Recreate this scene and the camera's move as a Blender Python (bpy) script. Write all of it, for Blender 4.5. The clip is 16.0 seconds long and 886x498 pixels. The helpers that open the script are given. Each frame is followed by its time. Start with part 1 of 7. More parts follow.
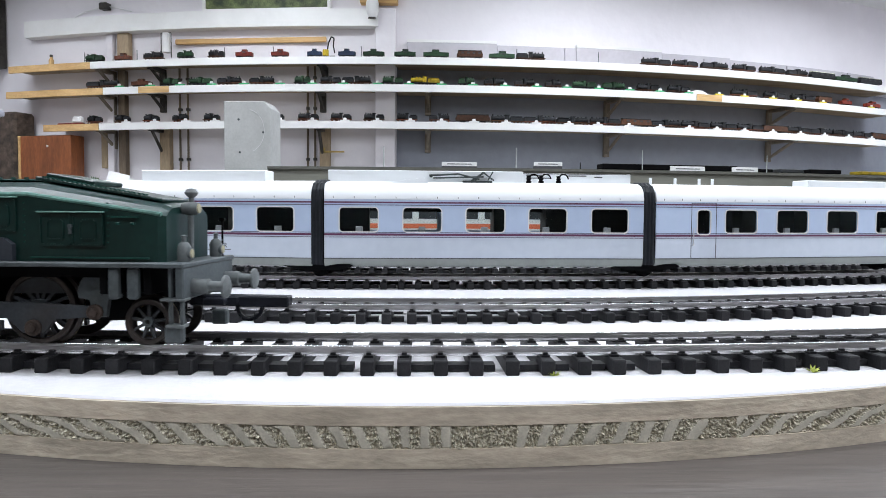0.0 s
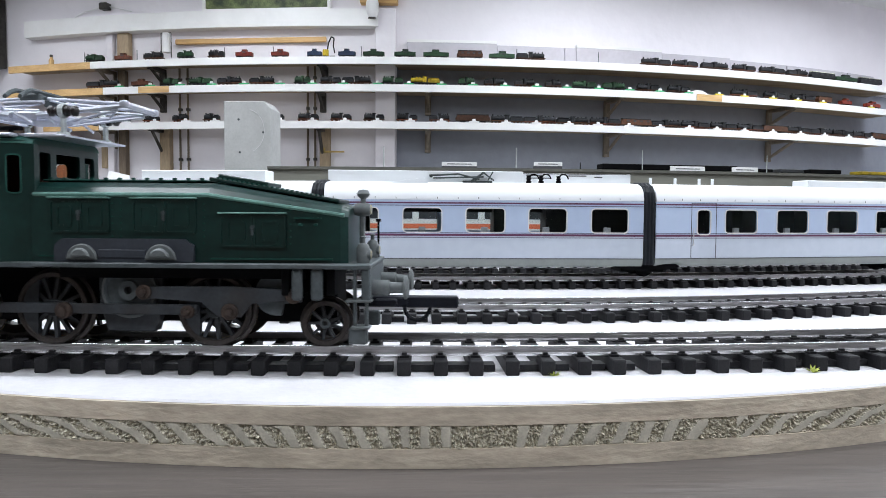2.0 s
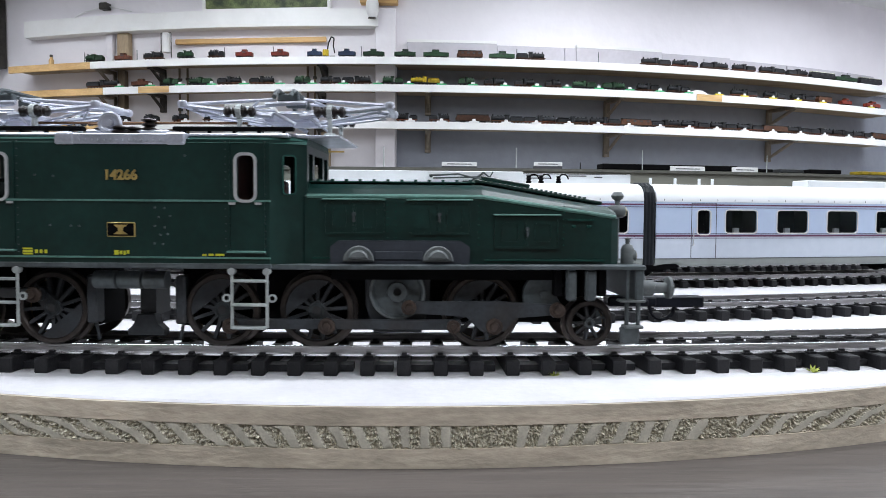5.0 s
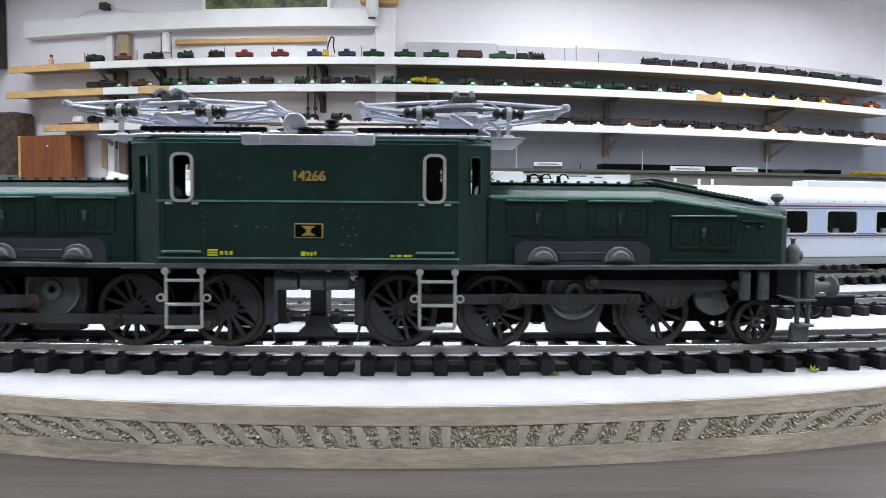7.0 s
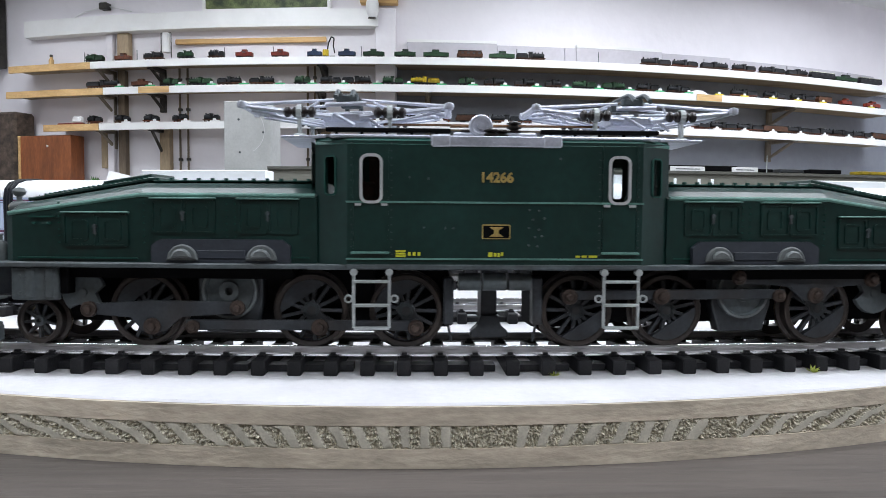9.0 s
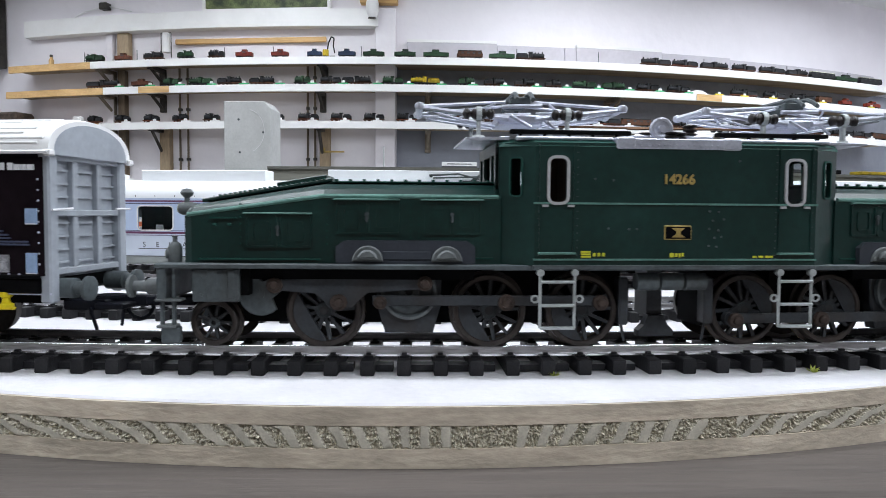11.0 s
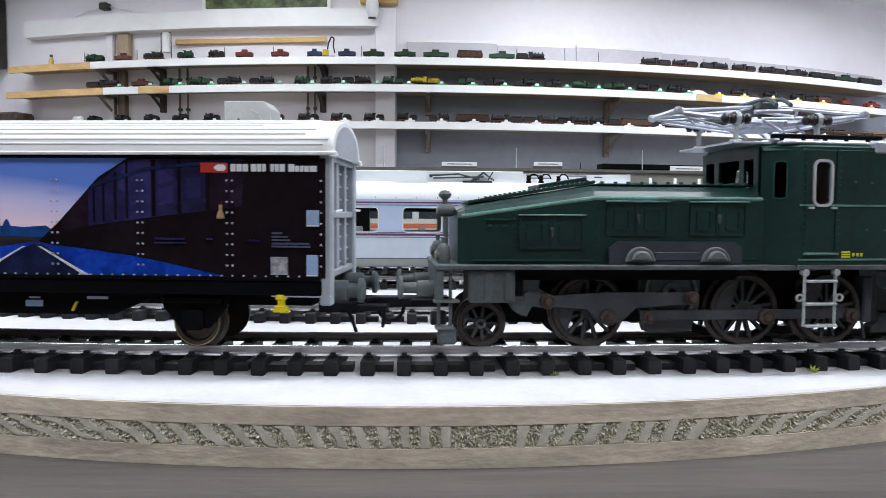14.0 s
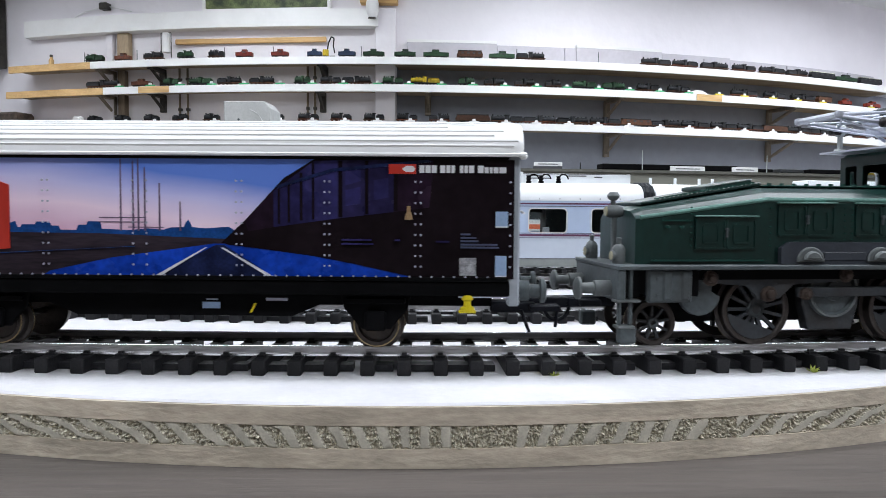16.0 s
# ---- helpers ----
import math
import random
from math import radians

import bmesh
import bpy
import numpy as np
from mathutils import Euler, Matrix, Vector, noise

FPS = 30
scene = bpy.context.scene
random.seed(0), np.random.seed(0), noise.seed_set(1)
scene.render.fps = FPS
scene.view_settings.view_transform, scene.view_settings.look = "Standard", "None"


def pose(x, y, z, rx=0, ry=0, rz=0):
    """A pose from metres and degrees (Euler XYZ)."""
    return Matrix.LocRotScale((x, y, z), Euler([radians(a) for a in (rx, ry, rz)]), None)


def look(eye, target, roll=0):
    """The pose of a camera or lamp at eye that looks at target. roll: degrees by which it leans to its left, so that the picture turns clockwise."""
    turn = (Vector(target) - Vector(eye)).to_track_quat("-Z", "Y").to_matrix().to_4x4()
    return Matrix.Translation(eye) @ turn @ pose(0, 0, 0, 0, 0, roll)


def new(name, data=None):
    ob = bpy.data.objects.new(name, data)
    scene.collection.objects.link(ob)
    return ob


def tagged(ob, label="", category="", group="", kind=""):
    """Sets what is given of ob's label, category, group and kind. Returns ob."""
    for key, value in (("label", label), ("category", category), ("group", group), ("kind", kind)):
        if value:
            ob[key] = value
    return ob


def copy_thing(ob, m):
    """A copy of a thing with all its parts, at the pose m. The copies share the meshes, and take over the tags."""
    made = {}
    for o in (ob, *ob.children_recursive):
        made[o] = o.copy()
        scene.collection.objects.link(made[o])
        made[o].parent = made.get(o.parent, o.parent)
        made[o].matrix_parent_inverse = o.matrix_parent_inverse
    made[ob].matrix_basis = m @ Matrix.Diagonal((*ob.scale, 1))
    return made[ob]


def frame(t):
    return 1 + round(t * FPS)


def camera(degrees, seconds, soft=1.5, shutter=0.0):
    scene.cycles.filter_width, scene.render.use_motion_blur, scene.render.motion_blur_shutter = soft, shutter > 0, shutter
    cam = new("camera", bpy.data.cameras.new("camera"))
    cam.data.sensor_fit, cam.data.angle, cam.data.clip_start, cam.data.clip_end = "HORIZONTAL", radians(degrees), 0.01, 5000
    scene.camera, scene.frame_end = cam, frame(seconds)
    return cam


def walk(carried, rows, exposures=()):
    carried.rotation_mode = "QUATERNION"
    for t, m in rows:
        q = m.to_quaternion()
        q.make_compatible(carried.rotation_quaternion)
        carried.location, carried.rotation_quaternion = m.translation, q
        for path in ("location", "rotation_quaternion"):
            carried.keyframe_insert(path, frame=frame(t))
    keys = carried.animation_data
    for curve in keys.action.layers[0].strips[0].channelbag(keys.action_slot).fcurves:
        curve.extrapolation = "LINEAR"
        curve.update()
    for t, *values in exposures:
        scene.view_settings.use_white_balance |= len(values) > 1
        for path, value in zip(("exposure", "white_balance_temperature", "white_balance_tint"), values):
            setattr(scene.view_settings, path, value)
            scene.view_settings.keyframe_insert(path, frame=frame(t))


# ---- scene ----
# camera: stands still on the bench before the layout
cam = camera(64.2, 16.0, soft=0.6, shutter=0.5)
EYE = Vector((0.0, 0.0, 0.03624))
VIEW = look(EYE, EYE + Vector((0.03518, 1.0, -0.05111)), 0.383)
walk(cam, [(0.0, VIEW), (16.0, VIEW)])

# room light: assumed fluorescent ceiling fittings, all out of view
world = bpy.data.worlds.new("room_air")
scene.world = world
world.use_nodes = True
world.node_tree.nodes["Background"].inputs[0].default_value = (0.85, 0.9, 1.0, 1)
world.node_tree.nodes["Background"].inputs[1].default_value = 0.02
scene.view_settings.exposure = 0.0
# rows and the extra end lamp added to set brightness and shelf shadows
FITTINGS = [(x, y) for y in (-1.3, 0.25, 2.2) for x in (-3.0, -1.0, 1.0, 3.0)] + [(x, 4.4) for x in (-3.2, -1.1, 1.1, 3.1, 4.7)] + [(4.7, 2.2)]
CEILING_Z = 1.85
FLOOR_Z = -0.95
LAMP_WATTS = 16.0
for fx, fy in FITTINGS:
    lamp = bpy.data.lights.new("tube_light", "AREA")
    lamp.shape, lamp.size, lamp.size_y = "RECTANGLE", 1.3, 0.25
    # wattage set by position to brighten or dim parts of the room
    lamp.energy, lamp.color = LAMP_WATTS * ((0.75 if fx < 0 else 1.35) if fy < 0 else 1.5 if fy < 1 else 0.62 if fy < 3 else 1.3 if fx < -2 else 0.85 if fx < 0 else 1.25 if fx < 3 else 2.1), (0.85, 0.915, 1.0)
    new("tube_light", lamp).matrix_world = pose(fx, fy, CEILING_Z - 0.075)


# ---- materials ----
def mat(name, color, rough=0.5, metal=0.0, var=0.15, scale=40.0, bump=0.0, bscale=None, second=None, stretch=(1, 1, 1),
        spec=0.5, fine=8.0, dirt=None, dirt_amount=0.45, per_object=0.0, coat=0.0):
    """Procedural surface: base colour with coarse and fine variation, optional stains, grain relief."""
    m = bpy.data.materials.new(name)
    m.use_nodes = True
    nt = m.node_tree
    n, ln = nt.nodes, nt.links
    b = n["Principled BSDF"]
    b.inputs["Roughness"].default_value = rough
    b.inputs["Metallic"].default_value = metal
    b.inputs["Specular IOR Level"].default_value = spec
    b.inputs["Coat Weight"].default_value = coat
    tc = n.new("ShaderNodeTexCoord")
    mp = n.new("ShaderNodeMapping")
    mp.inputs["Scale"].default_value = stretch
    ln.new(tc.outputs["Object"], mp.inputs[0])
    n1 = n.new("ShaderNodeTexNoise")
    n1.inputs["Scale"].default_value, n1.inputs["Detail"].default_value = scale, 5
    n2 = n.new("ShaderNodeTexNoise")
    n2.inputs["Scale"].default_value, n2.inputs["Detail"].default_value = scale * fine, 4
    ln.new(mp.outputs[0], n1.inputs["Vector"])
    ln.new(mp.outputs[0], n2.inputs["Vector"])
    lo = [c * (1 - var) for c in color]
    hi = second or [min(1, c * (1 + var)) for c in color]
    r1 = n.new("ShaderNodeValToRGB")
    r1.color_ramp.elements[0].position, r1.color_ramp.elements[1].position = 0.32, 0.68
    r1.color_ramp.elements[0].color, r1.color_ramp.elements[1].color = (*lo, 1), (*hi, 1)
    ln.new(n1.outputs[0], r1.inputs[0])
    mx = n.new("ShaderNodeMix")
    mx.data_type, mx.blend_type = "RGBA", "OVERLAY"
    mx.inputs["Factor"].default_value = min(0.6, var * 1.5)
    ln.new(r1.outputs[0], mx.inputs[6])
    ln.new(n2.outputs[0], mx.inputs[7])
    out = mx.outputs[2]
    if dirt:
        n3 = n.new("ShaderNodeTexNoise")
        n3.inputs["Scale"].default_value, n3.inputs["Detail"].default_value = scale * 0.6, 8
        n3.inputs["Distortion"].default_value = 0.6
        ln.new(tc.outputs["Object"], n3.inputs["Vector"])
        r3 = n.new("ShaderNodeValToRGB")
        r3.color_ramp.elements[0].position, r3.color_ramp.elements[1].position = 0.5, 0.75
        r3.color_ramp.elements[1].color = (dirt_amount,) * 3 + (1,)
        ln.new(n3.outputs[0], r3.inputs[0])
        m3 = n.new("ShaderNodeMix")
        m3.data_type = "RGBA"
        m3.inputs[7].default_value = (*dirt, 1)
        ln.new(r3.outputs[0], m3.inputs["Factor"])
        ln.new(out, m3.inputs[6])
        out = m3.outputs[2]
    if per_object:
        oi = n.new("ShaderNodeObjectInfo")
        mr = n.new("ShaderNodeMapRange")
        mr.inputs["To Min"].default_value, mr.inputs["To Max"].default_value = 1 - per_object, 1 + per_object
        ln.new(oi.outputs["Random"], mr.inputs[0])
        hs = n.new("ShaderNodeHueSaturation")
        ln.new(mr.outputs[0], hs.inputs["Value"])
        ln.new(out, hs.inputs["Color"])
        out = hs.outputs[0]
    ln.new(out, b.inputs["Base Color"])
    rr = n.new("ShaderNodeMapRange")
    rr.inputs["To Min"].default_value, rr.inputs["To Max"].default_value = max(0.02, rough - 0.08), min(1, rough + 0.12)
    ln.new(n1.outputs[0], rr.inputs[0])
    ln.new(rr.outputs[0], b.inputs["Roughness"])
    if bump:
        bp = n.new("ShaderNodeBump")
        bp.inputs["Strength"].default_value = bump
        bp.inputs["Distance"].default_value = 1.0 / (bscale or scale * fine) * 0.5
        if bscale:
            n4 = n.new("ShaderNodeTexNoise")
            n4.inputs["Scale"].default_value, n4.inputs["Detail"].default_value = bscale, 5
            ln.new(mp.outputs[0], n4.inputs["Vector"])
            ln.new(n4.outputs[0], bp.inputs["Height"])
        else:
            ln.new(n2.outputs[0], bp.inputs["Height"])
        ln.new(bp.outputs[0], b.inputs["Normal"])
    return m


def glow(name, color, strength):
    m = bpy.data.materials.new(name)
    m.use_nodes = True
    b = m.node_tree.nodes["Principled BSDF"]
    b.inputs["Base Color"].default_value = (*color, 1)
    b.inputs["Emission Color"].default_value = (*color, 1)
    b.inputs["Emission Strength"].default_value = strength
    return m


def clear_glass(name, tint=(0.9, 0.95, 0.95)):
    m = bpy.data.materials.new(name)
    m.use_nodes = True
    b = m.node_tree.nodes["Principled BSDF"]
    b.inputs["Base Color"].default_value = (*tint, 1)
    b.inputs["Roughness"].default_value = 0.03
    b.inputs["Transmission Weight"].default_value = 1.0
    b.inputs["IOR"].default_value = 1.1
    return m


M_WHITE_TOP = mat("white_layout_paint", (0.63, 0.62, 0.645), 0.6, var=0.06, scale=60, bump=0.25, dirt=(0.48, 0.46, 0.45), dirt_amount=0.35)
M_EDGE = mat("weathered_board_edge", (0.55, 0.475, 0.38), 0.8, var=0.22, scale=80, stretch=(0.5, 1, 1.5), bump=0.4, dirt=(0.30, 0.26, 0.205), dirt_amount=0.45)
M_ROUGH = mat("crumbly_sawn_edge", (0.52, 0.48, 0.385), 0.95, var=0.35, scale=1400, fine=2, bump=0.6, dirt=(0.17, 0.155, 0.105), dirt_amount=0.55)
M_BENCH = mat("brown_grey_bench_paint", (0.078, 0.067, 0.059), 0.5, var=0.16, scale=25, stretch=(0.25, 3.0, 1), bump=0.15, second=(0.108, 0.091, 0.081))
M_SLEEPER = mat("black_plastic_sleeper", (0.0135, 0.0135, 0.0155), 0.5, var=0.3, scale=300, bump=0.2, dirt=(0.05, 0.048, 0.046), dirt_amount=0.25, per_object=0.3, spec=0.2)
M_RAIL = mat("nickel_silver_rail", (0.74, 0.74, 0.76), 0.22, 0.9, var=0.15, scale=80, stretch=(0.3, 1, 1), dirt=(0.28, 0.26, 0.25), dirt_amount=0.4)
M_RAIL_SIDE = mat("tarnished_rail_side", (0.30, 0.29, 0.295), 0.32, 0.7, var=0.25, scale=120, stretch=(0.2, 1, 1), spec=0.3)
M_RIDGE = mat("smooth_grey_kerf", (0.50, 0.465, 0.39), 0.85, var=0.15, scale=300)
M_WALL = mat("white_wall_paint", (0.79, 0.765, 0.80), 0.75, var=0.04, scale=1.5, bump=0.08, dirt=(0.6, 0.58, 0.6), dirt_amount=0.3)
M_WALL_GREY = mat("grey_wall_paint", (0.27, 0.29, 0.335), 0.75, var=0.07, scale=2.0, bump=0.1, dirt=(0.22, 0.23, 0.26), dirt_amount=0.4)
M_SHELF = mat("white_shelf_board", (0.80, 0.80, 0.79), 0.5, var=0.04, scale=5, dirt=(0.6, 0.57, 0.5), dirt_amount=0.2)
M_SHELF_RAW = mat("raw_pine_edge", (0.60, 0.36, 0.135), 0.6, var=0.2, scale=6, stretch=(0.3, 3, 3), second=(0.70, 0.46, 0.21))
M_SHELF_UNDER = mat("brown_shelf_underside", (0.42, 0.34, 0.24), 0.7, var=0.25, scale=5, stretch=(0.3, 3, 1))
M_WOOD = mat("tan_upright_wood", (0.33, 0.25, 0.16), 0.65, var=0.25, scale=9, stretch=(3, 3, 0.3), dirt=(0.15, 0.10, 0.06), dirt_amount=0.4)
M_BRACKET = mat("grey_brown_bracket_wood", (0.21, 0.175, 0.135), 0.65, var=0.25, scale=9, stretch=(3, 3, 0.3))
M_DARKWOOD = mat("dark_brown_wood", (0.15, 0.115, 0.08), 0.65, var=0.3, scale=9, stretch=(3, 3, 0.3))
M_METAL_DARK = mat("dark_iron", (0.05, 0.045, 0.04), 0.5, 0.5, var=0.3, scale=40)
M_WALL_UNSEEN = mat("dark_unseen_wall", (0.14, 0.12, 0.10), 0.7, var=0.2, scale=3)
M_CONCRETE = mat("concrete_floor", (0.30, 0.29, 0.28), 0.8, var=0.15, scale=2, bump=0.2)
M_CEIL = mat("ceiling_paint", (0.78, 0.78, 0.78), 0.8, var=0.03, scale=2)
M_PANEL = glow("lit_diffuser", (0.95, 0.97, 1.0), 6.0)
M_STEEL = mat("fitting_steel", (0.7, 0.7, 0.7), 0.4, var=0.05, scale=10)


# ---- mesh helpers ----
def part(name, bm, material, parent=None, label="", smooth=False, m=None):
    me = bpy.data.meshes.new(name)
    bmesh.ops.recalc_face_normals(bm, faces=bm.faces[:])
    if smooth:
        for fc in bm.faces:
            fc.smooth = True
        for e in bm.edges:
            if len(e.link_faces) == 2 and e.calc_face_angle(0) > radians(35):
                e.smooth = False
    bm.to_mesh(me)
    bm.free()
    me.materials.append(material)
    ob = new(name, me)
    ob.parent = parent
    if m is not None:
        ob.matrix_basis = m
    return tagged(ob, label)


def shared(name, me, parent, m, label=""):
    ob = new(name, me)
    ob.parent = parent
    ob.matrix_basis = m
    return tagged(ob, label)


def thing(name, label, category, m=None, group="", kind=""):
    ob = new(name)
    if m is not None:
        ob.matrix_basis = m
    return tagged(ob, label, category, group, kind)


def BM():
    return bmesh.new()


def box(bm, x0, x1, y0, y1, z0, z1, bevel=0.0, seg=1, m=None):
    vs = [bm.verts.new(Vector((x, y, z))) for x in (x0, x1) for y in (y0, y1) for z in (z0, z1)]
    fs = [bm.faces.new([vs[i] for i in q]) for q in ((0, 1, 3, 2), (4, 6, 7, 5), (0, 4, 5, 1), (2, 3, 7, 6), (0, 2, 6, 4), (1, 5, 7, 3))]
    if m is not None:
        for v in vs:
            v.co = m @ v.co
    if bevel:
        es = list({e for fc in fs for e in fc.edges})
        bmesh.ops.bevel(bm, geom=es, offset=bevel, segments=seg, affect="EDGES", profile=0.5)
    return bm


def rod(bm, p0, p1, r0, r1=None, seg=10, caps=True):
    p0, p1 = Vector(p0), Vector(p1)
    r1 = r0 if r1 is None else r1
    d = p1 - p0
    q = d.to_track_quat("Z", "Y").to_matrix()
    rings = []
    for p, r in ((p0, r0), (p1, r1)):
        rings.append([bm.verts.new(p + q @ Vector((r * math.cos(a), r * math.sin(a), 0))) for a in [2 * math.pi * i / seg for i in range(seg)]])
    for i in range(seg):
        bm.faces.new((rings[0][i], rings[0][(i + 1) % seg], rings[1][(i + 1) % seg], rings[1][i]))
    if caps:
        bm.faces.new(rings[0][::-1])
        bm.faces.new(rings[1])
    return bm


def lathe(bm, outline, seg=20, m=None):
    """Turns (radius, height) pairs about local z; m places it."""
    m = m or Matrix()
    rings = []
    for r, z in outline:
        if r < 1e-7:
            rings.append([bm.verts.new(m @ Vector((0, 0, z)))])
        else:
            rings.append([bm.verts.new(m @ Vector((r * math.cos(a), r * math.sin(a), z))) for a in [2 * math.pi * i / seg for i in range(seg)]])
    for a, b in zip(rings, rings[1:]):
        for i in range(seg):
            j = (i + 1) % seg
            q = [a[i % len(a)], a[j % len(a)], b[j % len(b)], b[i % len(b)]]
            q = list(dict.fromkeys(q))
            if len(q) > 2:
                bm.faces.new(q)
    return bm


def prism(bm, pts, y0, y1, bevel=0.0):
    """Extrudes an outline of (x, z) pairs from y0 to y1."""
    a = [bm.verts.new((x, y0, z)) for x, z in pts]
    b = [bm.verts.new((x, y1, z)) for x, z in pts]
    fs = [bm.faces.new(a), bm.faces.new(b[::-1])]
    for i in range(len(pts)):
        j = (i + 1) % len(pts)
        fs.append(bm.faces.new((a[j], a[i], b[i], b[j])))
    if bevel:
        es = list({e for f in fs[:2] for e in f.edges})
        bmesh.ops.bevel(bm, geom=es, offset=bevel, segments=1, affect="EDGES")
    return bm


def loft(bm, rings, closed=True, caps=True):
    rs = [[bm.verts.new(p) for p in r] for r in rings]
    n = len(rs[0])
    for a, b in zip(rs, rs[1:]):
        for i in range(n if closed else n - 1):
            j = (i + 1) % n
            bm.faces.new((a[i], a[j], b[j], b[i]))
    if caps and closed:
        bm.faces.new(rs[0][::-1])
        bm.faces.new(rs[-1])
    return bm


class Arc:
    """A line in plan, gently curved to fit the camera's view: apex at distance y0, radius r; s runs along it, local y
    points away from the bench side.
    """

    def __init__(self, y0, r):
        self.y0, self.r = y0, r

    def at(self, s, y=0.0, z=0.0):
        a = s / self.r
        return Vector(((self.r - y) * math.sin(a), self.y0 + self.r - (self.r - y) * math.cos(a), z))

    def m(self, s, y=0.0, z=0.0):
        return Matrix.Translation(self.at(s, y, z)) @ Matrix.Rotation(s / self.r, 4, "Z")

    def sweep(self, bm, profile, s0, s1, n):
        rings = [[self.at(s0 + (s1 - s0) * i / n, y, z) for y, z in profile] for i in range(n + 1)]
        return loft(bm, rings)


# straight lines bowed in plan to fit the camera's wide-lens view
BEND = 2.638
NEAR = Arc(0.170, 1.0)
SECOND = Arc(0.243, 0.243 * BEND)
THIRD = Arc(0.347, 0.347 * BEND)
FOURTH = Arc(0.430, 0.430 * BEND)
EDGE = Arc(0.1325, 0.1325 * BEND)
WALL = Arc(5.0, 9.3)
RAIL_TOP = 0.0057


# ---- the room ----
def room():
    bm = BM()
    box(bm, -9, 9, -4, 8, FLOOR_Z - 0.1, FLOOR_Z)
    tagged(part("floor", bm, M_CONCRETE), kind="structure")
    bm = BM()
    box(bm, -9, 9, -4, 8, CEILING_Z, CEILING_Z + 0.1)
    tagged(part("ceiling", bm, M_CEIL), kind="structure")
    # the wall steps back under the shelves on one side
    for nm, prof, s0, s1, mt, lab in (("wall_north", [(0.22, FLOOR_Z), (0.22, CEILING_Z), (0.326, CEILING_Z), (0.326, FLOOR_Z)], -6.2, -0.17, M_WALL, "white painted wall behind the shelves"),
                                      ("wall_upper", [(0.22, 1.1215), (0.22, CEILING_Z), (0.326, CEILING_Z), (0.326, 1.1215)], -0.17, 6.2, M_WALL, "white painted upper wall"),
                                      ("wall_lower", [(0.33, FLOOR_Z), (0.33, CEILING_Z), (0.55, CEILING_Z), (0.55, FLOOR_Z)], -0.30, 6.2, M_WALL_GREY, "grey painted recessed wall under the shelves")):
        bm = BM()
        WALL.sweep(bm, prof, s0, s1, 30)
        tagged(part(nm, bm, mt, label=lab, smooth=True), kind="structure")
    for nm, b in (("wall_west", (-5.6, -5.4, -3.5, 7.9)), ("wall_east", (5.4, 5.6, -3.5, 7.9)), ("wall_south", (-5.6, 5.6, -3.7, -3.5))):
        bm = BM()
        box(bm, *b, FLOOR_Z, CEILING_Z)
        # unseen south wall kept dark to cut reflections on the locomotive
        tagged(part(nm, bm, M_WALL_UNSEEN if nm == "wall_south" else M_WALL), kind="structure")
    for fx, fy in FITTINGS:
        lampt = thing("ceiling_light", "assumed white fluorescent ceiling fitting with lit diffuser, out of view", "ceiling light", pose(fx, fy, CEILING_Z), "ceiling lights")
        bm = BM()
        box(bm, -0.66, 0.66, -0.09, 0.09, -0.05, 0.0, 0.006)
        part("housing", bm, M_STEEL, lampt)
        bm = BM()
        box(bm, -0.64, 0.64, -0.08, 0.08, -0.064, -0.051, 0.004)
        part("diffuser", bm, M_PANEL, lampt, "lit white diffuser")


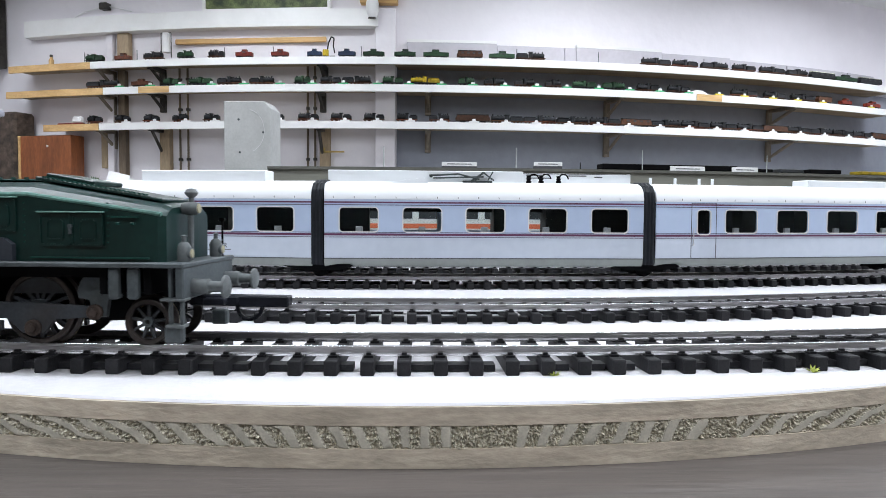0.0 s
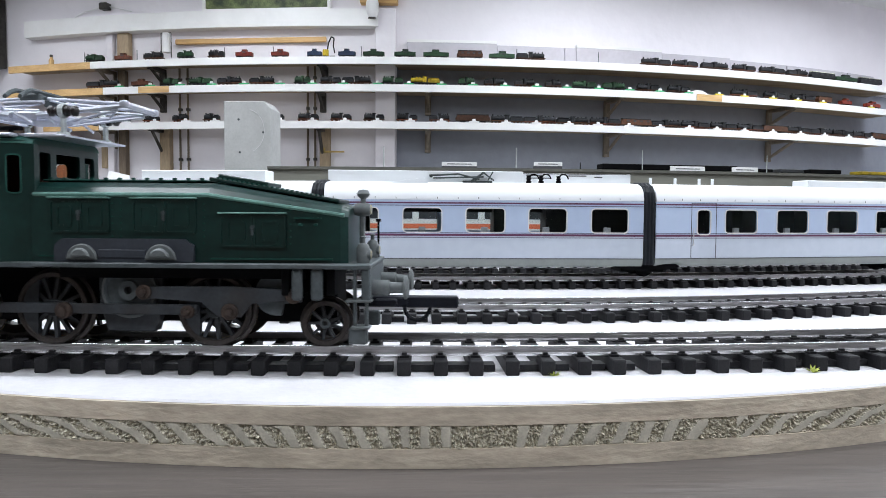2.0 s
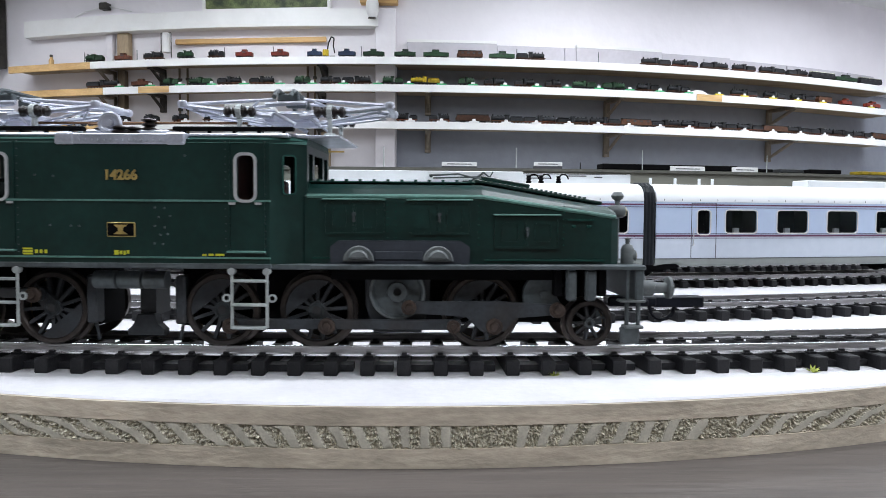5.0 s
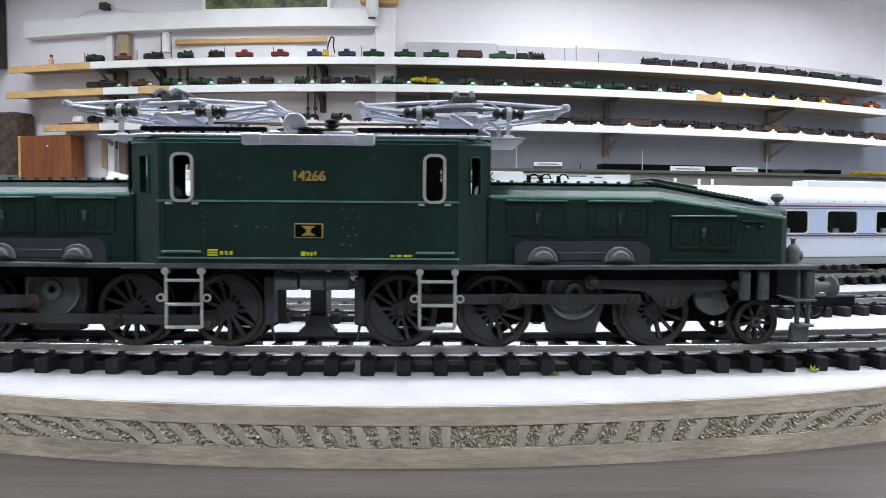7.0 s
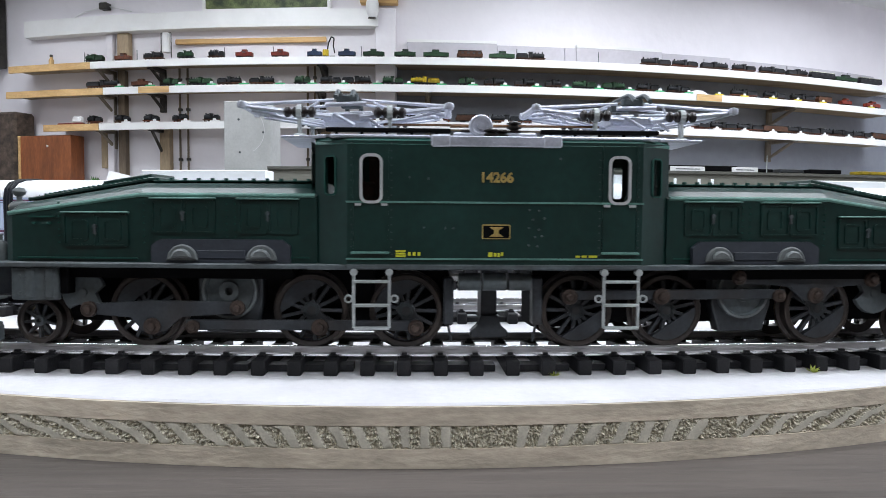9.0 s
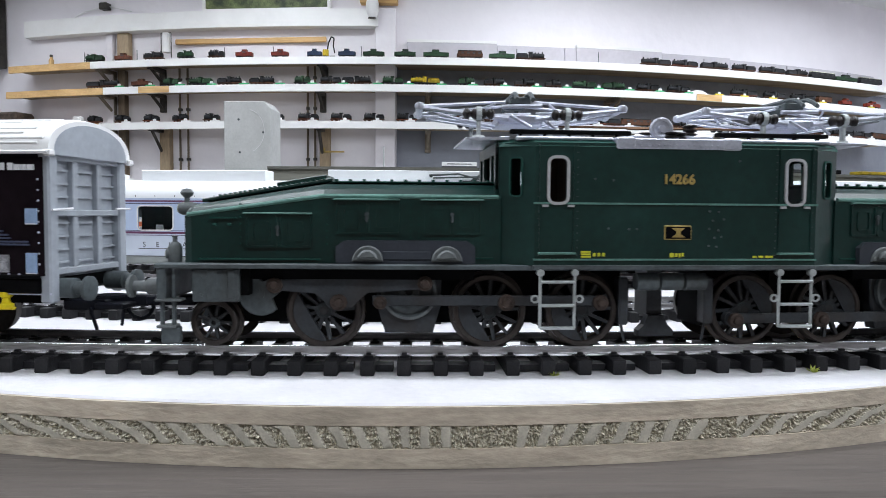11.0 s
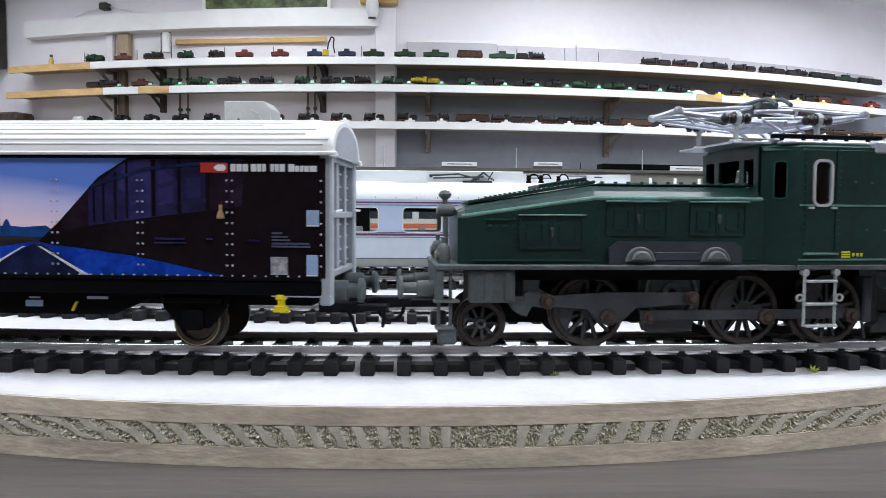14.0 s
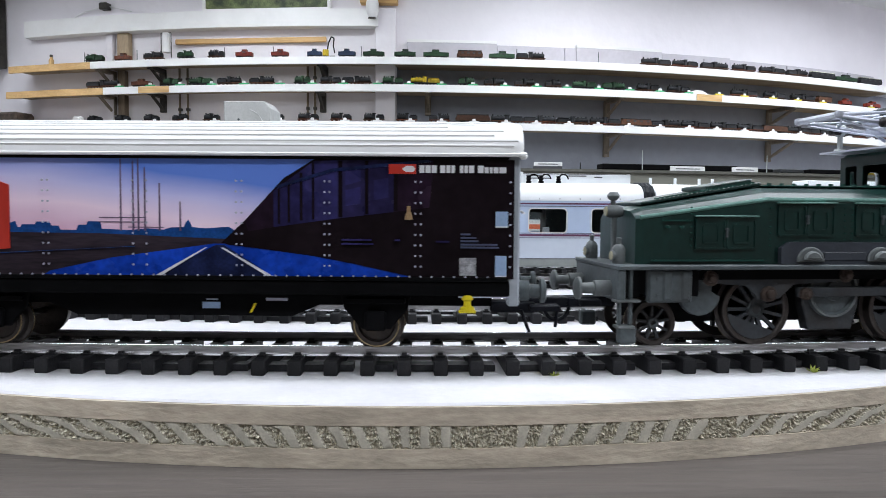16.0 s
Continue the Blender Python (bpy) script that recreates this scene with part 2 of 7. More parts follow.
def layout_board():
    # white-painted table top with a worn bare edge, on the bench
    top = thing("layout_board", "white painted layout board with worn wooden front edge", "layout board")
    def front_y(x):
        # curved to fit the camera's view, straightening out to both sides
        ax = min(abs(x), 0.118)
        y = EDGE.y0 + EDGE.r - math.sqrt(EDGE.r ** 2 - ax ** 2)
        return y + 0.13 * (abs(x) - ax)
    xs = [-1.0 + 0.06 * i for i in range(14)] + [-0.16 + 0.004 * i for i in range(81)] + [0.22 + 0.06 * i for i in range(14)]
    core = [(0.0, -0.0126), (0.0, -0.0088), (0.0009, -0.0087), (0.0009, -0.0044), (0.0, -0.0043), (0.0, -0.0007), (0.0003, -0.0006)]
    bm = BM()
    loft(bm, [[Vector((x, front_y(x) + y, z)) for y, z in core] + [Vector((x, 0.78, -0.0006)), Vector((x, 0.78, -0.0126))] for x in xs])
    part("board_core", bm, M_EDGE, top)
    bm = BM()
    loft(bm, [[Vector((x, front_y(x) + 0.0003, -0.0005)), Vector((x, front_y(x) + 0.0008, 0.0)), Vector((x, 0.78, 0.0)), Vector((x, 0.78, -0.0004))] for x in xs])
    part("painted_top", bm, M_WHITE_TOP, top, "white painted board surface", smooth=True)
    # the crumbly sawn strip along the middle of the edge
    bm = BM()
    grid, smooth_here = [], []
    n, k = 1150, 20
    for i in range(n + 1):
        s = -0.13 + 0.26 * i / n
        row = []
        for j in range(k + 1):
            v = j / k
            shift = 1.0 - 75.0 * s
            u = 1000.0 * s * (1.0 - 2.6 * abs(s))
            ph = (u - shift * (v - 0.5)) / 4.2 + 0.45 * noise.noise((s * 70, v * 0.5, 3))
            saw = ph - math.floor(ph)
            kerf = min(1.0, max(0.0, (0.30 - abs(saw - 0.5)) / 0.12))
            kerf = kerf * kerf * (3 - 2 * kerf) if noise.noise((s * 40, 0.0, 9.0)) > -0.42 else 0.0
            crumb = 0.45 + noise.noise((s * 1300, v * 6.4, 0)) * 0.6 + noise.noise((s * 2300, v * 11.5, 5)) * 1.0
            rim = min(1.0, max(0.0, min(v, 1 - v) * 9 + 0.5 * noise.noise((s * 400, 1.0, v))))
            d = rim * (kerf * 0.00035 + (1 - kerf) * (crumb * 0.0012 - 0.0006))
            wob = 0.0006 * noise.noise((s * 160, 7.0, v * 2)) + 0.0003 * noise.noise((s * 700, 3.0, v))
            row.append(bm.verts.new(EDGE.at(s, 0.0004 - max(-0.0004, d), -0.0041 - 0.0049 * v + wob)))
            smooth_here.append(kerf > 0.4 or rim < 0.25)
        grid.append(row)
    for a, b in zip(grid, grid[1:]):
        for j in range(k):
            bm.faces.new((a[j], b[j], b[j + 1], a[j + 1]))
    bm.faces.ensure_lookup_table()
    for q, fc in enumerate(bm.faces):
        fc.material_index = 1 if smooth_here[(q // k) * (k + 1) + q % k] else 0
    strip = part("sawn_strip", bm, M_ROUGH, top, "crumbly grey-green sawn strip", smooth=False)
    strip.data.materials.append(M_RIDGE)
    bench = thing("bench", "brown-grey painted wooden bench under the layout", "bench")
    bm = BM()
    box(bm, -1.2, 1.4, -0.35, 1.95, -0.045, -0.0126, 0.002)
    part("bench_top", bm, M_BENCH, bench)
    for lx in (-1.1, 1.3):
        for ly in (-0.25, 1.85):
            bm = BM()
            box(bm, lx - 0.035, lx + 0.035, ly - 0.035, ly + 0.035, FLOOR_Z, -0.045, 0.003)
            part("leg", bm, M_WOOD, bench)


SLEEPER_PITCH = 0.0081


def sleeper_mesh():
    bm = BM()
    box(bm, -0.00155, 0.00155, -0.015, 0.015, 0.0, 0.0034, 0.00025)
    for y in (-0.009, 0.009):
        box(bm, -0.0010, 0.0010, y - 0.0024, y + 0.0024, 0.0034, 0.0039)
        box(bm, -0.0006, 0.0006, y - 0.0019, y - 0.0011, 0.0039, 0.0044)
        box(bm, -0.0006, 0.0006, y + 0.0011, y + 0.0019, 0.0039, 0.0044)
    bmesh.ops.recalc_face_normals(bm, faces=bm.faces[:])
    me = bpy.data.meshes.new("sleeper")
    bm.to_mesh(me)
    bm.free()
    me.materials.append(M_SLEEPER)
    return me


def track(line, s_first, count, label, me, rng, pitch=SLEEPER_PITCH):
    t = thing("railway_track", label, "model track", None, "parallel model railway tracks")
    s_last = s_first + pitch * (count - 1)
    for y in (-0.009, 0.009):
        b = 0.0012
        prof = [(y - b, 0.0035), (y - b, 0.0039), (y - 0.0003, 0.0042), (y - 0.0003, 0.0049), (y - 0.00045, 0.0051), (y - 0.00045, 0.0056), (y - 0.0003, RAIL_TOP),
                (y + 0.0003, RAIL_TOP), (y + 0.00045, 0.0056), (y + 0.00045, 0.0051), (y + 0.0003, 0.0049), (y + 0.0003, 0.0042), (y + b, 0.0039), (y + b, 0.0035)]
        bm = BM()
        line.sweep(bm, prof, s_first - 0.004, s_last + 0.004, 90)
        rail = part("rail", bm, M_RAIL_SIDE, t, "tarnished nickel silver rail", smooth=True)
        bm = BM()
        line.sweep(bm, [(y - 0.00044, 0.0055), (y - 0.00030, RAIL_TOP + 0.00004), (y + 0.00030, RAIL_TOP + 0.00004), (y + 0.00044, 0.0055)], s_first - 0.004, s_last + 0.004, 90)
        part("rail_head", bm, M_RAIL, rail, "bright polished rail head", smooth=True)
        bm = BM()
        line.sweep(bm, [(y - b - 0.0002, 0.0036), (y - b - 0.0002, 0.0040), (y - 0.0005, 0.00425), (y - 0.0005, 0.0036)], s_first - 0.004, s_last + 0.004, 90)
        part("rail_foot", bm, M_RAIL, rail, "bright rail foot", smooth=True)
        bm = BM()
        for i in range(count - 1):
            s = s_first + pitch * i
            cut = rng.uniform(0.0020, 0.0036) if rng.random() < 0.5 else 0.0012
            line.sweep(bm, [(y - 0.0020, 0.0002), (y - 0.0020, 0.0017), (y + 0.0020, 0.0017), (y + 0.0020, 0.0002)], s + 0.0006, s + pitch - cut, 1)
        w = part("webbing", bm, M_SLEEPER, t, "black plastic strip between sleepers")
        w["kind"] = "stuff"
    for i in range(count):
        s = s_first + pitch * i
        shared("sleeper", me, t, line.m(s + rng.uniform(-1, 1) * 0.0001) @ pose(0, 0, 0, 0, 0, rng.uniform(-0.6, 0.6)))
    return t


def shelf_run(z_top, s0, s_mid, s1, label, extra=None):
    """A long white shelf on brackets; its far left part has a raw pine edge."""
    sh = thing("wall_shelf", label, "shelf", None, "long wall shelves")
    bm = BM()
    WALL.sweep(bm, [(0.02, z_top - 0.022), (0.02, z_top), (0.216, z_top), (0.216, z_top - 0.022)], s0, -0.165, 30)
    part("board", bm, M_SHELF_UNDER, sh, "brown bare shelf board")
    bm = BM()
    WALL.sweep(bm, [(0.02, z_top - 0.022), (0.02, z_top), (0.326, z_top), (0.326, z_top - 0.022)], -0.162, s1, 30)
    part("board", bm, M_SHELF_UNDER, sh, "brown bare deep shelf board")
    bm = BM()
    WALL.sweep(bm, [(0.0, z_top - 0.047), (0.0, z_top + 0.003), (0.019, z_top + 0.003), (0.019, z_top - 0.047)], s_mid, s1, 60)
    part("edge_strip", bm, M_SHELF, sh, "white painted front strip")
    if s_mid > s0 + 0.02:
        bm = BM()
        WALL.sweep(bm, [(0.001, z_top - 0.047), (0.001, z_top + 0.002), (0.019, z_top + 0.002), (0.019, z_top - 0.047)], s0, s_mid - 0.004, 10)
        part("edge_strip", bm, M_SHELF_RAW, sh, "raw pine front strip")
    return sh


room()
layout_board()
_rng = random.Random(5)
_sl = sleeper_mesh()
track(NEAR, -0.09070 - 46 * 0.00798, 96, "model railway track with black sleepers beside the board edge", _sl, _rng, 0.00798)
track(SECOND, -0.2450, 62, "empty model railway track with black sleepers", _sl, _rng)
track(THIRD, -0.3400, 86, "model railway track carrying the silver train", _sl, _rng)
track(FOURTH, -0.40, 100, "model railway track behind the silver train", _sl, _rng)
shelf_run(1.120, -3.18, -2.435, 4.3, "long white upper shelf with model locomotives")
shelf_run(0.930, -3.21, -2.33, 4.3, "long white middle shelf with model locomotives")
shelf_run(0.672, -2.86, -2.37, 4.3, "long white lower shelf with model locomotives")


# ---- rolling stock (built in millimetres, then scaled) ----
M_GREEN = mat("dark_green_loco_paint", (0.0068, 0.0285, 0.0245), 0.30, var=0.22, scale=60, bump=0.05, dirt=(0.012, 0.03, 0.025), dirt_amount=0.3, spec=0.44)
# lighter copy of the loco green: light from above put into the colour
M_GREEN_LIT = mat("green_paint_top_lit", (0.017, 0.066, 0.054), 0.42, var=0.2, scale=80, bump=0.06, dirt=(0.035, 0.07, 0.06), dirt_amount=0.35, spec=0.16)
M_GREY = mat("grey_underframe_paint", (0.085, 0.099, 0.105), 0.45, var=0.2, scale=120, bump=0.08, dirt=(0.05, 0.045, 0.04), dirt_amount=0.5, spec=0.16)
M_GREY_DK = mat("dark_grey_running_gear", (0.033, 0.037, 0.042), 0.4, var=0.25, scale=150, bump=0.08, dirt=(0.04, 0.029, 0.021), dirt_amount=0.5, spec=0.3)
M_BLACK = mat("black_chassis", (0.0025, 0.0025, 0.003), 0.65, var=0.3, scale=150, spec=0.06)
M_TYRE = mat("browned_steel_tyre", (0.048, 0.041, 0.038), 0.38, 0.6, var=0.3, scale=150, dirt=(0.06, 0.04, 0.03), dirt_amount=0.6)
M_TREAD = mat("brass_toned_tread", (0.40, 0.31, 0.17), 0.3, 0.8, var=0.2, scale=150)
M_RUST = mat("rusty_crank_boss", (0.046, 0.032, 0.026), 0.6, 0.2, var=0.4, scale=400, dirt=(0.06, 0.036, 0.024), dirt_amount=0.5, spec=0.3)
M_SILVER = mat("silver_pantograph_paint", (0.52, 0.54, 0.62), 0.33, 0.5, var=0.15, scale=200, dirt=(0.30, 0.31, 0.35), dirt_amount=0.4)
M_LADDER = mat("pale_grey_steps", (0.42, 0.45, 0.45), 0.45, 0.2, var=0.15, scale=200)
M_BRASS = mat("brass_number", (0.55, 0.40, 0.14), 0.35, 0.6, var=0.2, scale=300)
M_YELLOW = mat("yellow_lettering", (0.55, 0.55, 0.03), 0.5, var=0.1, scale=300)
M_BROWN_INS = mat("brown_insulator", (0.012, 0.008, 0.008), 0.3, var=0.3, scale=300)
M_WINFRAME = mat("silver_window_frame", (0.62, 0.63, 0.65), 0.35, 0.5, var=0.08, scale=300)
M_CABIN_RED = mat("dark_red_cab_interior", (0.055, 0.010, 0.007), 0.5, var=0.3, scale=100)
M_LENS = mat("pale_lamp_lens", (0.40, 0.37, 0.25), 0.15, var=0.05, scale=100)
# bright edge highlights of the loco green, put into a lighter colour
M_GREEN_GLINT = mat("green_edge_glint", (0.10, 0.21, 0.18), 0.5, var=0.25, scale=200, spec=0.3)
M_MOTOR = mat("blue_grey_motor_cover", (0.040, 0.046, 0.058), 0.45, var=0.15, scale=150, spec=0.3)
M_LAMP = mat("grey_lantern_paint", (0.125, 0.138, 0.140), 0.45, var=0.15, scale=150, spec=0.3)
M_COUPLER = mat("dark_coupler_plastic", (0.008, 0.009, 0.014), 0.45, var=0.25, scale=200, spec=0.16)
M_GLASS = clear_glass("clear_window_plastic")
MM = 0.001
BODY_STRETCH = 1.037       # stretches the bodies along the line to fit the camera's view
WAGON_LONG = 1.015
SIZE = [1.0]


def pm(name, bm, material, parent, label="", smooth=False, m=None):
    for v in bm.verts:
        v.co = Vector((v.co.x * SIZE[0], v.co.y, v.co.z)) * MM
    return part(name, bm, material, parent, label, smooth, m)


def rrect(x0, x1, z0, z1, r, k=4):
    pts = []
    for cx, cz, a0 in ((x1 - r, z1 - r, 0), (x0 + r, z1 - r, 90), (x0 + r, z0 + r, 180), (x1 - r, z0 + r, 270)):
        for i in range(k + 1):
            a = radians(a0 + 90 * i / k)
            pts.append((cx + r * math.cos(a), cz + r * math.sin(a)))
    return pts


def frame_ring(bm, x0, x1, z0, z1, r, w, ya, yb):
    """A rounded rectangular frame standing in the x-z plane."""
    o, i = rrect(x0 - w, x1 + w, z0 - w, z1 + w, r + w), rrect(x0, x1, z0, z1, r)
    rings = []
    for pts, y in ((o, yb), (o, ya), (i, ya), (i, yb)):
        rings.append([bm.verts.new((x, y, z)) for x, z in pts])
    n = len(o)
    for a, b in ((0, 1), (1, 2), (2, 3), (3, 0)):
        for k in range(n):
            j = (k + 1) % n
            bm.faces.new((rings[a][k], rings[a][j], rings[b][j], rings[b][k]))
    return bm


def wall_with_windows(bm, x0, x1, z0, z1, y, thick, wins, r):
    """A flat wall in the x-z plane with rounded openings: a cell round each opening, plain panels between."""
    wins = sorted(wins)
    cuts = [x0]
    for a, b in zip(wins, wins[1:]):
        cuts.append((a[1] + b[0]) / 2)
    cuts.append(x1)
    for (a, b, c, d), cx0, cx1 in zip(wins, cuts, cuts[1:]):
        for yy in (y, y + thick):
            inner = rrect(a, b, c, d, r, 3)
            n = len(inner)
            k = n // 4
            corner = [(cx1, z1), (cx0, z1), (cx0, z0), (cx1, z0)]
            iv = [bm.verts.new((p, yy, q)) for p, q in inner]
            ov = [bm.verts.new((p, yy, q)) for p, q in corner]
            for qd in range(4):
                seg = iv[qd * k:(qd + 1) * k]
                for i in range(k - 1):
                    bm.faces.new((ov[qd], seg[i], seg[i + 1]))
                bm.faces.new((ov[qd], seg[-1], iv[((qd + 1) * k) % n], ov[(qd + 1) % 4]))
            if yy == y:
                first = iv
            else:
                for i in range(n):
                    j = (i + 1) % n
                    bm.faces.new((first[i], first[j], iv[j], iv[i]))
    bmesh.ops.remove_doubles(bm, verts=bm.verts[:], dist=0.001)
    return bm


def ydisc(bm, x, z, r, y0, y1, seg=16):
    return rod(bm, (x, y0, z), (x, y1, z), r, r, seg)


def spoked(bm, r, spokes, hub_r, y0, y1, width):
    """Spokes and hub of a wheel about the y axis at the origin."""
    pts = []
    for i in range(spokes):
        a = 2 * math.pi * i / spokes
        dh, dt = math.pi / spokes * 0.82, 0.6 * width / r
        pts += [(hub_r * math.cos(a - dh), hub_r * math.sin(a - dh)), (r * math.cos(a - dt), r * math.sin(a - dt)), (r * math.cos(a + dt), r * math.sin(a + dt)), (hub_r * math.cos(a + dh), hub_r * math.sin(a + dh))]
    return prism(bm, pts, y0, y1)


def tyre(bm, r, y_out, y_in, inner, seg=40):
    """Tyre with flange, turned about y; y_out is the visible face (negative)."""
    turn = Matrix.Rotation(radians(90), 4, "X")
    prof = [(inner, -y_out - 0.4), (inner + 0.3, -y_out), (r - 0.25, -y_out), (r, -y_out - 0.2), (r, -y_in + 0.7), (r + 0.8, -y_in + 0.45), (r + 0.8, -y_in), (inner, -y_in), (inner, -y_out - 0.4)]
    return lathe(bm, prof, seg, turn)


def wheelset(parent, m, r, spokes, pin, pin_angle=0.0):
    """Driving or carrying axle: hub and spokes, tyre, balance weight, crank boss, far wheel."""
    SIZE[0] = 1.0
    ws = pm("wheel", spoked(BM(), r - 1.0, spokes, 0.24 * r, -9.6, -8.4, 0.075 * r), M_GREY_DK, parent, "dark grey spoked wheel", m=m)
    pm("tyre", tyre(BM(), r, -10.2, -7.2, r - 1.35), M_TYRE, ws, "browned steel tyre", True)
    bm = BM()
    ydisc(bm, 0, 0, 1.1, -7.2, 8.0, 10)
    pm("axle", bm, M_BLACK, ws)
    bm = BM()
    lathe(bm, [(0.1 * r, 8.4), (0.1 * r, 10.1), (0.12 * r, 10.3), (0.22 * r, 10.3), (0.24 * r, 10.0), (0.24 * r, 8.4)], 18, Matrix.Rotation(radians(90), 4, "X"))
    pm("hub", bm, M_GREY, ws, "blue-grey wheel hub", True)
    bm = BM()
    spoked(bm, r - 1.0, spokes, 0.24 * r, 8.4, 9.6, 0.075 * r)
    pm("far_spokes", bm, M_GREY_DK, ws)
    bm = BM()
    turn = Matrix.Rotation(radians(-90), 4, "X")
    lathe(bm, [(r - 1.35, 7.2), (r + 0.8, 7.2), (r + 0.8, 7.65), (r, 7.9), (r, 10.2), (r - 1.35, 10.2), (r - 1.35, 7.2)], 32, turn)
    pm("far_wheel", bm, M_TYRE, ws)
    bm = BM()
    lathe(bm, [(r - 1.4, 7.0), (r + 0.82, 7.0), (r + 0.82, 7.18), (r - 1.4, 7.18)], 32, Matrix.Rotation(radians(90), 4, "X"))
    pm("flange", bm, M_TREAD, ws, "brass-toned wheel flange", True)
    if pin:
        bm = BM()
        n = 12
        half = 62
        pts = [((r - 1.3) * math.cos(radians(180 - half + 2 * half * i / n)), (r - 1.3) * math.sin(radians(180 - half + 2 * half * i / n))) for i in range(n + 1)]
        prism(bm, pts, -10.0, -8.6)
        pm("counterweight", bm, M_GREY_DK, ws)
        bm = BM()
        ydisc(bm, pin, 0, 1.7, -11.0, -9.0, 12)
        prism(bm, [(-1.8, -1.9), (pin, -1.5), (pin, 1.5), (-1.8, 1.9)], -10.3, -9.0)
        pm("crank", bm, M_GREY_DK, ws)
    return ws


CRANK = 4.2
ROLL_LIST = []      # (object, local x, local z, local angle of the arc frame, radius, phase, spins)


def loco_frame(s):
    return NEAR.m(0).inverted() @ NEAR.m(s * MM)


def hood(parent, side):
    """One long sloping bonnet with its footplate and gear; side +1 front, -1 rear. Local x is the distance along the line from the cab centre."""
    k = side
    SIZE[0] = BODY_STRETCH
    m = loco_frame(k * 76.0)
    X = lambda s: k * (s - 76.0)

    def sect(s, zs, zt, w=13.2, wt=9.8):
        return [Vector((X(s), y, z)) for y, z in ((-w, 19.2), (-w, zs), (-wt - 1.6, zs + (zt - zs) * 0.55), (-wt, zt - 0.35), (-wt * 0.4, zt), (wt * 0.4, zt), (wt, zt - 0.35), (wt + 1.6, zs + (zt - zs) * 0.55), (w, zs), (w, 19.2))]
    bm = BM()
    loft(bm, [sect(39.5, 34.0, 37.2), sect(77.4, 34.0, 37.2), sect(105.6, 29.8, 32.4, 12.6, 9.2), sect(107.2, 29.4, 31.6, 11.8, 8.4)])
    body = pm("hood", bm, M_GREEN, parent, "long sloping green bonnet", m=m)
    # rounded cornice along the top edge, its highlight painted in lighter green
    for sy in (-1, 1):
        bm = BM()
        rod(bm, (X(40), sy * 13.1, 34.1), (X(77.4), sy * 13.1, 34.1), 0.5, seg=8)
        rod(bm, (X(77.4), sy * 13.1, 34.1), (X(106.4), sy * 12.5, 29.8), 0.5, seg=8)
        pm("cornice", bm, M_GREEN_GLINT, body, "edge moulding with highlight painted in lighter green")
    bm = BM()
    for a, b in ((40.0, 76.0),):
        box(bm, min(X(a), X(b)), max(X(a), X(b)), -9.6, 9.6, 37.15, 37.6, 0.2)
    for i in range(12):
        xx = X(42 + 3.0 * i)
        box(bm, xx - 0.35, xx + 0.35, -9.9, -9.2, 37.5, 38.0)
    pm("roof_panel", bm, M_GREEN_LIT, body)
    # sloping grilles on top
    slope = math.atan2(4.6, 26.5)

    def plate(nm, s0, s1, half, lift, th, mt):
        bm = BM()
        L = (s1 - s0) / math.cos(slope)
        box(bm, -L / 2, L / 2, -half, half, 0, th, 0.2)
        zc = 37.2 - ((s0 + s1) / 2 - 76.5) * 4.6 / 26.5 + lift
        pl = Matrix.Translation((X((s0 + s1) / 2), 0, zc)) @ Matrix.Rotation(k * slope, 4, "Y")
        bmesh.ops.transform(bm, matrix=pl, verts=bm.verts[:])
        return pm(nm, bm, mt, body, "sloping dark green top panel")
    plate("top_panel", 76.0, 104.6, 8.2, 0.3, 0.8, M_GREEN)
    plate("top_hatch", 77.5, 88.5, 6.6, 1.2, 1.0, M_GREEN)
    bm = BM()
    for i in range(22):
        s = 78 + i * 1.08
        zc = 37.2 - (s - 76.5) * 4.6 / 26.5 + 1.15
        box(bm, X(s) - 0.25, X(s) + 0.25, -8.3, -6.6, zc - 0.1, zc + 0.25)
    pm("rivet_strip", bm, M_GREEN_LIT, body)
    # door panels with raised frames
    for a, b, z0, z1 in ((43.4, 56.4, 25.6, 33.0), (61.2, 75.0, 25.6, 33.0), (79.9, 94.1, 22.6, 29.8)):
        bm = BM()
        xa, xb = sorted((X(a), X(b)))
        y = -13.2
        mid = (xa + xb) / 2
        box(bm, xa, xb, y - 0.12, y + 0.1, z0, z1)
        d = pm("side_door", bm, M_GREEN, parent, "green double side door", m=m)
        for la, lb in ((xa + 0.5, mid - 0.5), (mid + 0.5, xb - 0.5)):
            bm = BM()
            frame_ring(bm, la, lb, z0 + 0.5, z1 - 0.5, 0.3, 0.45, y - 0.4, y + 0.0)
            pm("leaf_frame", bm, M_GREEN, d)
            bm = BM()
            frame_ring(bm, la + 1.5, lb - 1.5, z0 + 1.7, z1 - 1.7, 0.4, 0.4, y - 0.35, y + 0.0)
            pm("leaf_panel", bm, M_GREEN, d)
        bm = BM()
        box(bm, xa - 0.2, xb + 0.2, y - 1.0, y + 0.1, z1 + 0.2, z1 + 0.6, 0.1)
        pm("drip_ledge", bm, M_GREEN_GLINT, d, "ledge over the door, highlight painted in lighter green")
        bm = BM()
        box(bm, mid - 0.25, mid + 0.25, y - 0.9, y - 0.3, (z0 + z1) / 2 - 0.9, (z0 + z1) / 2 + 0.9, 0.1)
        ydisc(bm, mid, (z0 + z1) / 2 + 0.9, 0.45, y - 1.0, y - 0.3, 8)
        pm("handle", bm, M_GREY, d, "small grey door handle")
    # rows of rivets and small ledges
    bm = BM()
